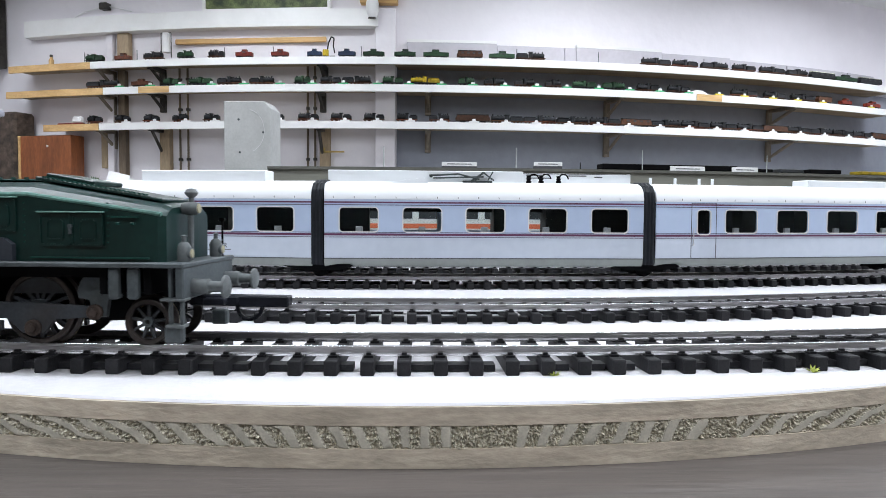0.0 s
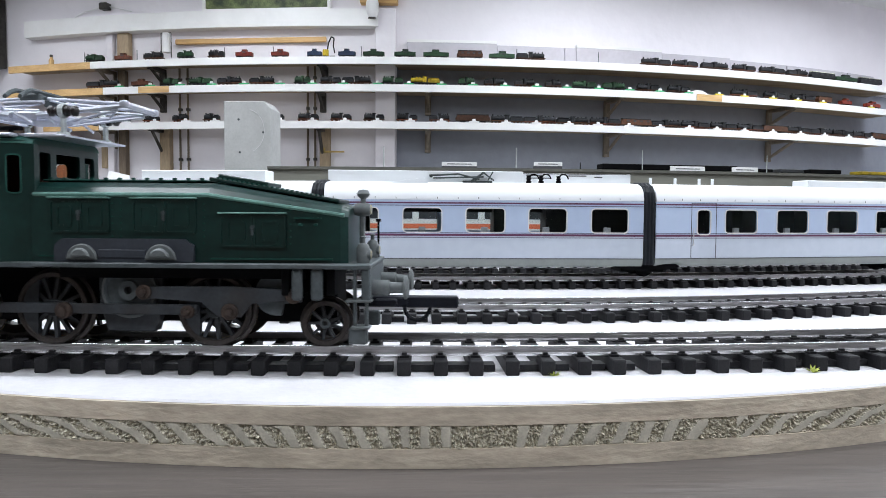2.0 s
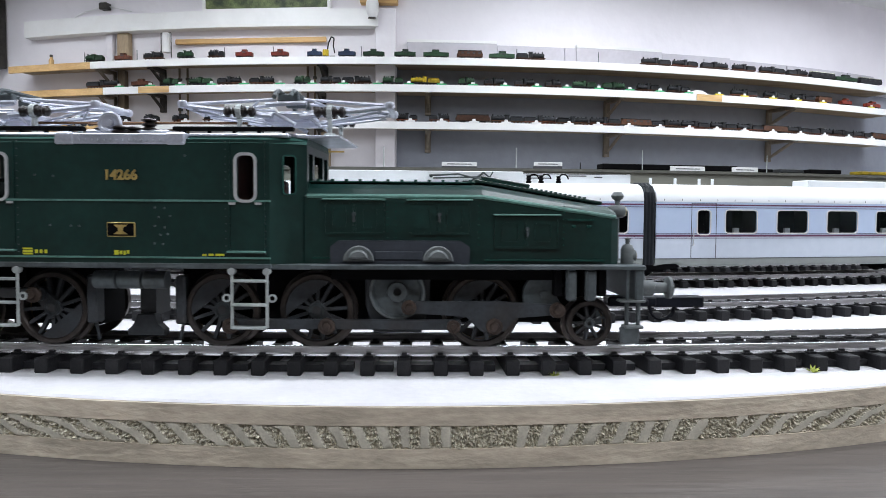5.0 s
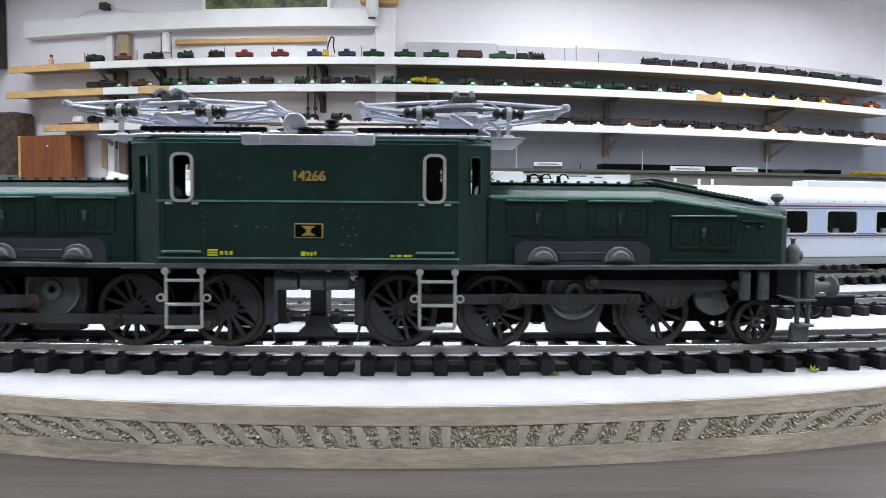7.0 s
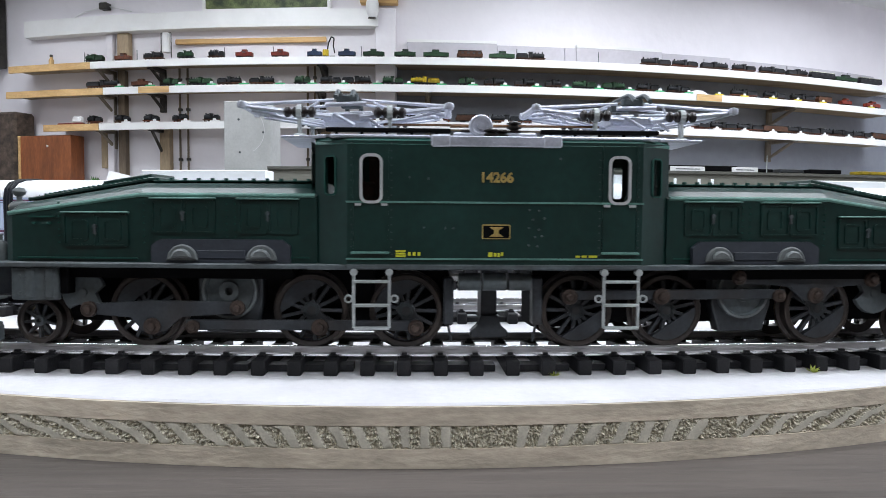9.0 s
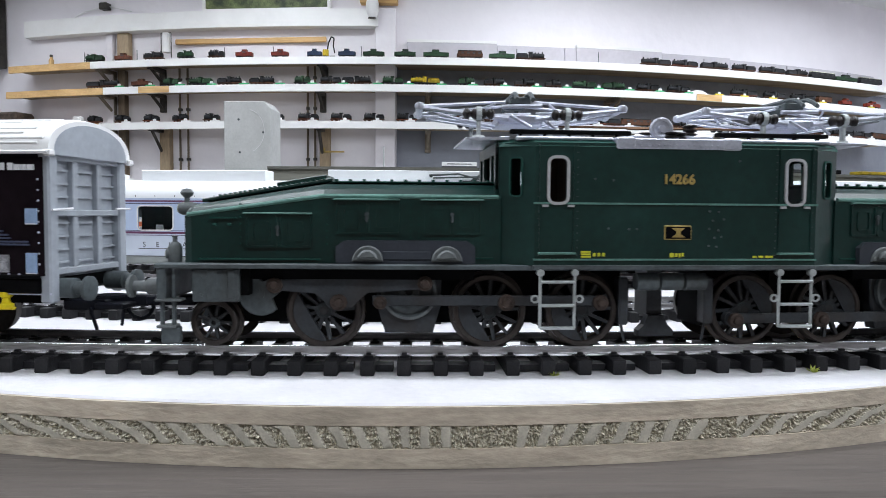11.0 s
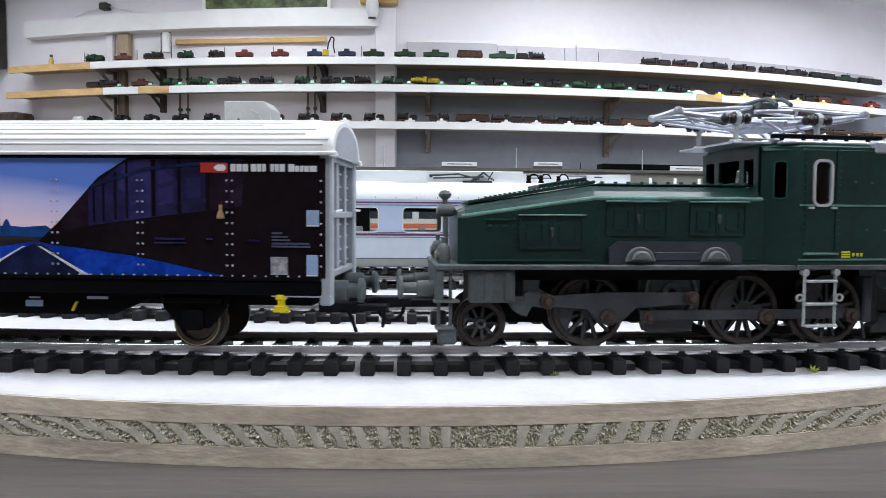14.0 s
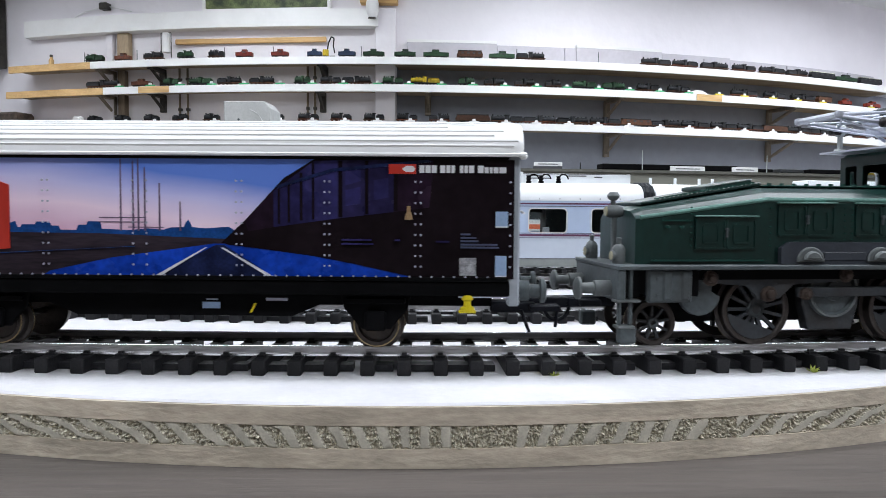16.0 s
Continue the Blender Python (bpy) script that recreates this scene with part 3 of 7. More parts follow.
    for s in (57.0, 58.8, 76.6, 95.0):
        for j in range(7):
            ydisc(bm, X(s), 23.5 + j * 1.45, 0.2, -13.45, -13.1, 6)
    for s0, s1, z in ((95.8, 101.6, 29.0), (41.0, 47.0, 20.3), (78.0, 104.0, 19.9)):
        box(bm, *sorted((X(s0), X(s1))), -13.5, -13.0, z, z + 0.35)
    for s in (97.2, 100.4):
        box(bm, X(s) - 0.4, X(s) + 0.4, -13.6, -13.0, 27.4, 28.0, 0.1)
    pm("rivets", bm, M_GREEN_LIT, body)
    # motor cover box with two round covers
    bm = BM()
    prism(bm, [(X(s), z) for s, z in ((45.0, 19.3), (45.0, 23.0), (46.7, 24.4), (72.6, 24.4), (74.6, 23.0), (74.6, 19.3))], -14.6, -13.0)
    box(bm, *sorted((X(54.4), X(64.6))), -14.9, -14.5, 20.2, 22.0, 0.1)
    mc = pm("motor_cover", bm, M_MOTOR, parent, "grey motor cover box", m=m)
    for s in (51.0, 67.8):
        bm = BM()
        pts = [(X(s) + 3.3 * math.cos(radians(a)), 19.8 + 3.5 * math.sin(radians(a))) for a in range(0, 181, 15)]
        prism(bm, pts, -15.2, -14.4, 0.25)
        pts = [(X(s) + 2.1 * math.cos(radians(a)), 20.4 + 2.0 * math.sin(radians(a))) for a in range(0, 181, 18)]
        prism(bm, pts, -16.2, -15.1, 0.4)
        pm("round_cover", bm, M_LAMP, mc, "pale grey round cover", True)
    # footplate, frames, buffer beam
    bm = BM()
    box(bm, *sorted((X(40.4), X(112.4))), -16.0, 16.0, 18.1, 19.2, 0.25)
    pm("footplate", bm, M_GREY, parent, "grey footplate", m=m)
    bm = BM()
    box(bm, *sorted((X(28.0), X(104.0))), -6.8, 6.8, 5.2, 18.0)
    box(bm, *sorted((X(11.6), X(28.0))), -5.2, 5.2, 4.2, 17.6)
    box(bm, *sorted((X(45.0), X(98.0))), -12.5, 12.5, 15.6, 18.1)
    for s in (103.6, 100.2, 94.0, 96.6):
        box(bm, X(s) - 0.9, X(s) + 0.9, -13.6, -7, 12.0, 18.1, 0.2)
    pm("main_frame", bm, M_BLACK, parent, "black frame", m=m)
    # casting round the blind shaft
    bm = BM()
    prism(bm, [(X(s), z) for s, z in ((52.0, 17.8), (52.2, 9.5), (53.9, 3.2), (64.4, 3.2), (66.2, 9.5), (66.4, 17.8))], -9.8, -6.0, 0.3)
    pm("shaft_casting", bm, M_GREY_DK, parent, "dark grey shaft casting", m=m)
    bm = BM()
    for s, w in ((100.8, 1.2), (96.6, 1.1)):
        box(bm, X(s) - w, X(s) + w, -15.0, -12.8, 11.0, 18.1, 0.5)
    pm("brake_hanger", bm, M_GREY, parent, m=m)
    bm = BM()
    box(bm, *sorted((X(110.4), X(112.2))), -15.4, 15.4, 11.0, 18.2, 0.3)
    beam = pm("buffer_beam", bm, M_GREY, parent, "grey buffer beam", m=m)
    for y0, y1 in ((-14.8, -12.6), (12.6, 14.8)):
        bm = BM()
        box(bm, *sorted((X(107.6), X(111.6))), y0, y1, 1.4, 5.2, 0.4)
        pm("guard_iron", bm, M_GREY, beam)
    for z0, z1, s0, s1 in ((4.9, 5.6, 108.2, 112.2), (10.8, 11.4, 107.0, 112.6)):
        bm = BM()
        box(bm, *sorted((X(s0), X(s1))), -15.6, -12.2, z0, z1, 0.2)
        pm("foot_step", bm, M_LAMP, beam, "pale foot step")
    for s in (108.9, 111.4):
        bm = BM()
        box(bm, X(s) - 0.35, X(s) + 0.35, -14.6, -13.4, 5.0, 18.2, 0.15)
        pm("step_hanger", bm, M_GREY, beam)
    for y in (-10.0, 10.0):
        bm = BM()
        turn = Matrix.Translation((X(112.2), y, 13.6)) @ Matrix.Rotation(radians(90 * k), 4, "Y")
        lathe(bm, [(0, 0), (1.8, 0), (1.8, 3.6), (1.3, 3.8), (1.2, 6.6), (2.6, 6.9), (2.6, 7.5), (1.9, 7.9), (0, 8.0)], 18, turn)
        pm("buffer", bm, M_LAMP, beam, "grey round buffer", True)
    # coupler with loop
    bm = BM()
    box(bm, *sorted((X(108.0), X(119.5))), -2.4, 2.4, 8.2, 10.6, 0.4)
    box(bm, *sorted((X(119.0), X(131.0))), -1.9, 1.9, 8.0, 10.6, 0.3)
    box(bm, *sorted((X(112.0), X(117.0))), -4.4, 4.4, 8.6, 10.2, 0.3)
    for i in range(10):
        a0, a1 = radians(180 + 18 * i), radians(198 + 18 * i)
        rod(bm, (X(121.5 + 3.0 * math.cos(a0)), 0, 8.2 + 3.4 * math.sin(a0)), (X(121.5 + 3.0 * math.cos(a1)), 0, 8.2 + 3.4 * math.sin(a1)), 0.5, seg=6)
    pm("coupler", bm, M_COUPLER, parent, "dark plastic coupler with loop", m=m)
    if k < 0:
        bm = BM()
        box(bm, *sorted((X(95.0), X(105.0))), -14.6, -12.4, 10.6, 18.1, 0.4)
        for s, z in ((97.0, 16.0), (103.0, 16.0), (97.0, 12.2), (103.0, 12.2)):
            ydisc(bm, X(s), z, 0.4, -14.9, -14.4, 6)
        pm("equipment_box", bm, M_GREY, parent, "grey riveted equipment box", m=m)
    # lanterns, handrail posts and top lamp
    for y in (-9.6, 9.6):
        bm = BM()
        lathe(bm, [(0, 0), (1.4, 0), (1.5, 0.5), (1.5, 3.2), (1.1, 4.1), (0.5, 4.5), (0.5, 5.4), (0.7, 5.8), (0, 6.1)], 14, Matrix.Translation((X(110.1), y, 19.2)))
        rod(bm, (X(110.1), y, 21.0), (X(111.8), y, 21.0), 1.15, 1.3, 14)
        la = pm("lantern", bm, M_LAMP, parent, "grey end lantern", True, m)
        bm = BM()
        rod(bm, (X(111.75), y, 21.0), (X(112.0), y, 21.0), 1.05, 0.95, 14)
        pm("lens", bm, M_LENS, la, "pale lamp lens")
        bm = BM()
        rod(bm, (X(111.4), y * 1.1, 19.2), (X(111.4), y * 1.1, 28.4), 0.28, seg=6)
        box(bm, X(111.4) - 0.6, X(111.4) + 0.6, y * 1.1 - 0.5, y * 1.1 + 0.5, 28.2, 28.9)
        if k > 0 and y > 0:
            pm("flag_post", bm, M_BLACK, parent, m=m)
        else:
            bm.free()
    bm = BM()
    turn = Matrix.Translation((X(107.2), -3.5, 31.2)) @ Matrix.Rotation(radians(90 * k), 4, "Y")
    lathe(bm, [(0, 0), (1.3, 0.2), (1.55, 1.0), (1.55, 3.2), (1.3, 3.8), (0, 3.9)], 16, turn)
    lathe(bm, [(0.6, 0), (0.6, 2.2), (1.3, 2.8), (1.5, 3.4), (1.0, 4.2), (0, 4.4)], 12, Matrix.Translation((X(109.4), -3.5, 31.5)))
    box(bm, X(109.2) - 0.6, X(109.2) + 0.6, -4.1, -2.9, 19.2, 31.6, 0.3)
    tl = pm("head_lamp", bm, M_LAMP, parent, "grey top headlamp", True, m)
    bm = BM()
    rod(bm, (X(111.05), -3.5, 31.2), (X(111.3), -3.5, 31.2), 1.2, 1.1, 14)
    pm("lens", bm, M_LENS, tl, "pale lamp lens")


def pantograph(parent, s0):
    """A lowered diamond pantograph on its insulators."""
    m = loco_frame(s0)
    root = pm("pantograph", box(BM(), -5.2, 5.2, -6.0, 6.0, 51.2, 53.4, 0.4), M_SILVER, parent, "silver lowered pantograph", m=m)
    bars = []
    for y in (-7.5, 7.5):
        yy = y * 0.86
        for sx in (-1, 1):
            bars += [("lower_arm", (sx * 3.0, y, 52.2), (sx * 22.4, yy, 54.6), 0.75, 0.5), ("upper_arm", (sx * 22.6, yy, 54.9), (sx * 3.2, y * 0.5, 56.6), 0.45, 0.35),
                     ("brace", (sx * 20.8, yy, 53.6), (sx * 5.5, y * 0.3, 51.0), 0.3, 0.3), ("brace", (sx * 12.0, y * 0.93, 53.4), (sx * 20.5, -yy * 0.9, 54.2), 0.28, 0.28),
                     ("brace", (sx * 6.0, y, 55.6), (sx * 13.0, -y * 0.8, 54.0), 0.28, 0.28)]
        bars += [("cross_bar", (-4.5, y, 54.9), (4.5, y, 55.3), 0.5, 0.5), ("spring", (-2.6, y, 53.0), (2.0, y, 50.4), 0.45, 0.45), ("brace", (3.6, y, 53.0), (7.6, y, 50.0), 0.35, 0.35)]
    for nm, p0, p1, r0, r1 in bars:
        pm(nm, rod(BM(), p0, p1, r0, r1, 8), M_SILVER, root, smooth=True)
    for sx in (-1, 1):
        bm = BM()
        rod(bm, (sx * 22.6, -7.4, 54.8), (sx * 22.6, 7.4, 54.8), 0.8, 0.8, 8)
        for y in (-7.4, 7.4):
            lathe(bm, [(0, -1), (0.9, -0.7), (1.1, 0), (0.9, 0.7), (0, 1)], 10, Matrix.Translation((sx * 22.7, y, 54.8)))
        pm("elbow_bar", bm, M_SILVER, root, smooth=True)
    for sx in (-1, 1):
        for y in (-9.0, 9.0):
            bm = BM()
            prof = [(0, -3.6)]
            for i in range(4):
                c = -2.6 + 1.75 * i
                prof += [(0.6, c - 0.8), (1.22, c - 0.35), (1.22, c + 0.35), (0.6, c + 0.8)]
            prof.append((0, 3.6))
            lathe(bm, prof, 14, Matrix.Translation((sx * 8.8 + (1.0 if sx > 0 else -1.0), y, 53.0)) @ Matrix.Rotation(radians(90), 4, "Y"))
            ins = pm("insulator", bm, M_BROWN_INS, root, "dark brown ribbed insulator", True)
            bm = BM()
            lathe(bm, [(1.5, -0.6), (1.7, -0.5), (1.7, 0.5), (1.5, 0.6)], 14, Matrix.Translation((sx * 9.8, y, 53.0)) @ Matrix.Rotation(radians(90), 4, "Y"))
            box(bm, sx * 9.8 - 0.4, sx * 9.8 + 0.4, y - 0.7, y + 0.7, 47.4, 51.4, 0.15)
            rod(bm, (sx * 9.8, y, 47.5), (sx * 9.8, y, 48.2), 1.5, 1.2, 10)
            pm("bracket", bm, M_LADDER, root, "pale clamp")
    for sx in (-1.7, 1.7):
        rings = []
        for i in range(13):
            y = -11.5 + 23 * i / 12
            z = 58.0 - 2.0 * max(0, (abs(y) - 7.0) / 4.5) ** 1.6
            rings.append([Vector((sx + 0.55 * math.cos(c), y, z + 0.55 * math.sin(c))) for c in [math.pi * q / 3 for q in range(6)]])
        pm("contact_strip", loft(BM(), rings), M_GREY, root, "dark grey curved contact strip")
    for y0 in (-5.5, 3.6):
        pm("head_box", box(BM(), -2.4, 2.4, y0, y0 + 1.9, 55.8, 57.6, 0.3), M_GREY, root)


def coupling_rods(parent, k):
    """Triangular drive rod and straight side rod of one bogie, with browned bosses; positions are the shaft centres."""
    y0, y1 = -12.4, -11.2
    SIZE[0] = 1.012
    sX = lambda s: k * (s - 76.0)
    bm = BM()
    pts = [(93.0, 10.9), (93.0, 13.1), (78.0, 14.0), (58.6, 13.9), (57.2, 12.6), (58.6, 11.2), (71.5, 10.6), (75.0, 7.0), (80.0, 7.0), (82.5, 10.4)]
    prism(bm, [(sX(a), b) for a, b in pts], y0, y1, 0.2)
    drive = pm("drive_rod", bm, M_GREY_DK, parent, "dark grey triangular drive rod", m=loco_frame(k * 76.0))
    def boss(x, z, r, rod_part):
        prof = [(0, 0), (r, 0), (r, 0.8), (r * 0.86, 1.05), (r * 0.58, 1.1), (r * 0.52, 1.7), (r * 0.3, 1.9), (0, 1.9)]
        pm("boss", lathe(BM(), prof, 12, Matrix.Translation((x, y0 + 0.2, z)) @ Matrix.Rotation(radians(90), 4, "X")), M_RUST, rod_part, "rusty brown crank boss")
    for s, z, r in ((91.8, 12.0, 1.8), (77.7, 8.3, 1.9), (58.7, 12.6, 1.7)):
        boss(sX(s), z, r, drive)
    bm = BM()
    box(bm, *sorted((k * (18.5 - 42), k * (70.3 - 42))), y0 + 0.2, y1 + 0.2, 7.5, 9.8, 0.2)
    side = pm("side_rod", bm, M_GREY_DK, parent, "dark grey side rod", m=loco_frame(k * 42.0))
    for s, r in ((19.4, 1.8), (40.6, 1.9), (68.6, 1.5)):
        boss(k * (s - 42), 8.3, r, side)
    return drive, side


def locomotive():
    lo = thing("electric_locomotive", "dark green vintage electric model locomotive with two long bonnets", "model locomotive")
    SIZE[0] = BODY_STRETCH
    # cab: long body with chamfered ends and real openings
    plan = [(-38.2, -12.4), (-31.2, -16.5), (31.2, -16.5), (38.2, -12.4), (38.2, 12.4), (31.2, 16.5), (-31.2, 16.5), (-38.2, 12.4)]
    bm = BM()
    wall_with_windows(bm, -31.2, 31.2, 19.2, 46.0, -16.5, 0.9, [(-28.0, -24.4, 33.1, 42.6), (24.4, 28.0, 33.1, 42.6)], 1.1)
    wall_with_windows(bm, -31.2, 31.2, 19.2, 46.0, 15.6, 0.9, [(-28.0, -24.4, 33.1, 42.6), (24.4, 28.0, 33.1, 42.6)], 1.1)
    cab = pm("cab", bm, M_GREEN, lo, "dark green riveted cab body")
    for sx in (-1, 1):
        for sy in (-1, 1):
            L = math.hypot(7.0, 4.1)
            ang = math.atan2(4.1, 7.0)
            bm = BM()
            wall_with_windows(bm, 0, L, 19.2, 46.0, 0.0, 0.8, [(3.0, 5.4, 34.5, 42.6)], 0.6)
            pl = Matrix.Translation((31.2, -16.5, 0)) @ Matrix.Rotation(ang, 4, "Z")
            if sx < 0:
                pl = Matrix.Scale(-1, 4, (1, 0, 0)) @ pl
            if sy > 0:
                pl = Matrix.Scale(-1, 4, (0, 1, 0)) @ pl
            bmesh.ops.transform(bm, matrix=pl, verts=bm.verts[:])
            ch = pm("corner_panel", bm, M_GREEN, lo, "chamfered corner panel with narrow window")
            bm = BM()
            frame_ring(bm, 3.0, 5.4, 34.5, 42.6, 0.6, 0.35, -0.3, 0.3)
            bmesh.ops.transform(bm, matrix=pl, verts=bm.verts[:])
            pm("window_frame", bm, M_GREEN_LIT, ch)
        bm = BM()
        wall_with_windows(bm, -12.4, 12.4, 19.2, 46.0, 0.0, 0.8, [(-10.6, -6.6, 36.5, 43.6), (-4.6, 4.6, 38.2, 43.6), (6.6, 10.6, 36.5, 43.6)], 0.6)
        pl = Matrix.Translation((sx * 38.2, 0, 0)) @ Matrix.Rotation(radians(90), 4, "Z")
        bmesh.ops.transform(bm, matrix=pl, verts=bm.verts[:])
        pm("end_wall", bm, M_GREEN, cab, "cab end wall with windscreens")
    bm = BM()
    prism(bm, [(-20.2, 19.5), (-20, 45.5), (20.2, 45.5), (20.2, 19.5)], -15.0, 15.0)
    pm("machine_room", bm, M_BLACK, cab)
    for sx in (-1, 1):
        bm = BM()
        box(bm, *sorted((sx * 20.5, sx * 36.6)), -11.0, 11.0, 19.5, 32.0)
        box(bm, *sorted((sx * 20.3, sx * 21.6)), -15.2, 15.2, 19.5, 45.0)
        box(bm, *sorted((sx * 26.0, sx * 30.0)), 2.0, 6.0, 32.0, 38.0, 0.5)
        box(bm, *sorted((sx * 21.5, sx * 27.6)), 3.0, 4.2, 32.0, 45.0)
        pm("cab_desk", bm, M_CABIN_RED, cab, "dark red cab interior")
    for x0, x1 in ((-28.0, -24.4), (24.4, 28.0)):
        for y in (-16.5, 16.5):
            bm = BM()
            frame_ring(bm, x0, x1, 33.1, 42.6, 1.1, 0.62, y - 0.45, y + 0.45)
            wf = pm("side_window", bm, M_WINFRAME, lo, "silver window frame", True)
            bm = BM()
            box(bm, x0 - 0.1, x1 + 0.1, y * 0.97 - 0.1, y * 0.97 + 0.1, 33.0, 42.7)
            g = pm("pane", bm, M_GLASS, wf)
            g.visible_shadow = False
            bm = BM()
            box(bm, x0 - 1.6, x0 - 0.3, y - 0.6, y + 0.2, 32.0, 32.5)
            box(bm, x1 + 0.3, x1 + 1.6, y - 0.6, y + 0.2, 32.0, 32.5)
            pm("handrail_foot", bm, M_WINFRAME, wf)
    # waist bead and bottom bead in highlight green, rivets
    bm = BM()
    for z, h in ((32.6, 0.45), (20.3, 0.4)):
        box(bm, -31.4, 31.4, -16.85, -16.4, z, z + h)
    pm("waist_bead", bm, M_GREEN_GLINT, cab, "bead with highlight painted in lighter green")
    bm = BM()
    box(bm, -39.6, 39.6, -15.9, 15.9, 18.0, 19.2, 0.2)
    box(bm, -31.5, 31.5, -16.9, 16.9, 18.2, 19.3, 0.2)
    pm("sole_plate", bm, M_GREY, lo, "grey sole plate under the cab")
    rr = random.Random(11)
    bm = BM()
    for s, z in [(7.0 + 2.0 * i + (j % 2), 23.5 + 1.9 * j) for i in range(2) for j in range(5)] + [(-10.5, 27.5), (-9.0, 27.5), (-15, 27.5), (-14, 38.0), (-18.2, 38.0), (13.5, 42.4)]:
        ydisc(bm, s + rr.uniform(-.3, .3), z + rr.uniform(-.3, .3), 0.28, -16.75, -16.4, 6)
    for s in (-22.0, -30.3, 22.0, 30.3):
        for j in range(16):
            ydisc(bm, s, 21.5 + 1.6 * j, 0.16, -16.65, -16.4, 6)
    pm("rivets", bm, M_GREY, cab)
    for s0, s1 in ((-30.4, -22.4), (22.4, 30.4)):
        bm = BM()
        box(bm, s0, s1, -17.5, -16.4, 21.6, 22.1, 0.1)
        pm("door_step", bm, M_GREEN_GLINT, cab)
        bm = BM()
        box(bm, s0 + 0.2, s0 + 0.5, -16.75, -16.4, 22.2, 45.5)
        box(bm, s1 - 0.5, s1 - 0.2, -16.75, -16.4, 22.2, 45.5)
        pm("door", bm, M_GREEN, cab)
    # raised running number, maker's plate, small painted notices
    fc = bpy.data.curves.new("number", "FONT")
    fc.body, fc.size, fc.align_x, fc.align_y, fc.extrude, fc.offset = "14266", 2.95 * MM, "CENTER", "CENTER", 0.15 * MM, 0.11 * MM
    fo = new("number", fc)
    fc.materials.append(M_BRASS)
    fo.parent, fo.matrix_basis = cab, pose(0, -16.7 * MM, 38.2 * MM, 90, 0, 0)
    fo["label"] = "raised brass running number"
    bm = BM()
    box(bm, -3.0, 3.0, -16.9, -16.4, 24.9, 28.1, 0.15)
    pl = pm("makers_plate", bm, M_BRASS, lo, "brass maker's plate")
    bm = BM()
    box(bm, -2.75, 2.75, -17.0, -16.8, 25.15, 27.85)
    pm("plate_field", bm, M_BLACK, pl)
    bm = BM()
    prism(bm, [(-1.5, 25.45), (1.5, 25.45), (0.5, 26.2), (0.5, 26.8), (1.5, 27.55), (-1.5, 27.55), (-0.5, 26.8), (-0.5, 26.2)], -17.1, -16.9)
    pm("plate_emblem", bm, M_BRASS, pl)
    for x0, x1, z0, z1 in ((-21.1, -19.0, 20.9, 21.3), (-21.1, -19.0, 21.45, 21.85), (-21.1, -19.0, 22.0, 22.4), (-18.5, -17.9, 21.2, 22.0), (-17.5, -16.9, 21.2, 22.0), (-16.5, -15.9, 21.2, 22.0), (-1.6, -0.7, 21.0, 22.0), (-0.45, 0.1, 21.1, 21.9), (0.35, 0.8, 21.0, 21.9), (1.05, 1.55, 21.2, 22.0), (17.0, 17.9, 20.9, 21.35), (18.3, 19.4, 20.9, 21.4), (19.8, 21.6, 20.9, 21.4)):
        bm = BM()
        box(bm, x0, x1, -16.62, -16.45, z0, z1)
        pm("notice", bm, M_YELLOW, cab, "yellow painted notice bar")
    # roof
    bm = BM()

    def rsect(x, w, sc=1.0):
        pts = []
        for i in range(15):
            a = math.pi * i / 14
            y = -w * math.cos(a)
            z = 45.2 + 1.9 * sc * min(1.0, math.sin(a) * 1.7)
            pts.append(Vector((x, y, z)))
        return pts
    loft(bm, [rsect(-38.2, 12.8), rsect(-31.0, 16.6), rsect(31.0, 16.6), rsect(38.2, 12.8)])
    roof = pm("roof", bm, M_GREEN_LIT, lo, "green rounded cab roof", True)
    bm = BM()
    for sx in (-1, 1):
        prism(bm, [(sx * 36.0, 47.5), (sx * 45.4, 47.3), (sx * 45.4, 46.8), (sx * 36.0, 46.7)], -12.5, 12.5, 0.1)
    box(bm, -38.0, 38.0, -12.0, 12.0, 46.9, 47.7, 0.2)
    pm("roof_deck", bm, M_SILVER, roof, "silver roof deck")
    for x0, x1 in ((-36.0, -9.5), (9.8, 35.5)):
        bm = BM()
        box(bm, x0, x1, -13.6, -11.6, 48.2, 49.1, 0.2)
        for i in range(5):
            box(bm, x0 + 2 + i * 5.3, x0 + 2.6 + i * 5.3, -13.0, -12.2, 47.2, 48.3)
        pm("running_board", bm, M_BLACK, roof, "black roof running board")
    bm = BM()
    box(bm, -10.0, 10.0, -16.9, -8.0, 44.9, 47.2, 0.2)
    box(bm, -13.8, -9.6, -17.1, -9.0, 44.8, 47.5, 0.4)
    box(bm, 9.6, 13.8, -17.1, -9.0, 44.8, 47.5, 0.4)
    box(bm, -9.0, 9.0, -13.6, 8.0, 46.5, 48.4, 0.4)
    for i in range(14):
        ydisc(bm, -8.5 + 1.3 * i, 45.8, 0.25, -17.2, -16.8, 6)
    pm("roof_box", bm, M_SILVER, roof, "silver roof equipment box")
    # pale strips added as the shine along the roof edge
    for x0, x1 in ((-35.0, -13.9), (13.9, 35.0)):
        bm = BM()
        box(bm, x0, x1, -15.2, -12.6, 46.6, 47.5, 0.3)
        pm("roof_edge_glint", bm, M_SILVER, roof, "pale silver strip painted as the roof edge highlight")
    bm = BM()
    turn = Matrix.Translation((-3.2, -14.2, 49.6)) @ Matrix.Rotation(math.pi / 2, 4, "X")
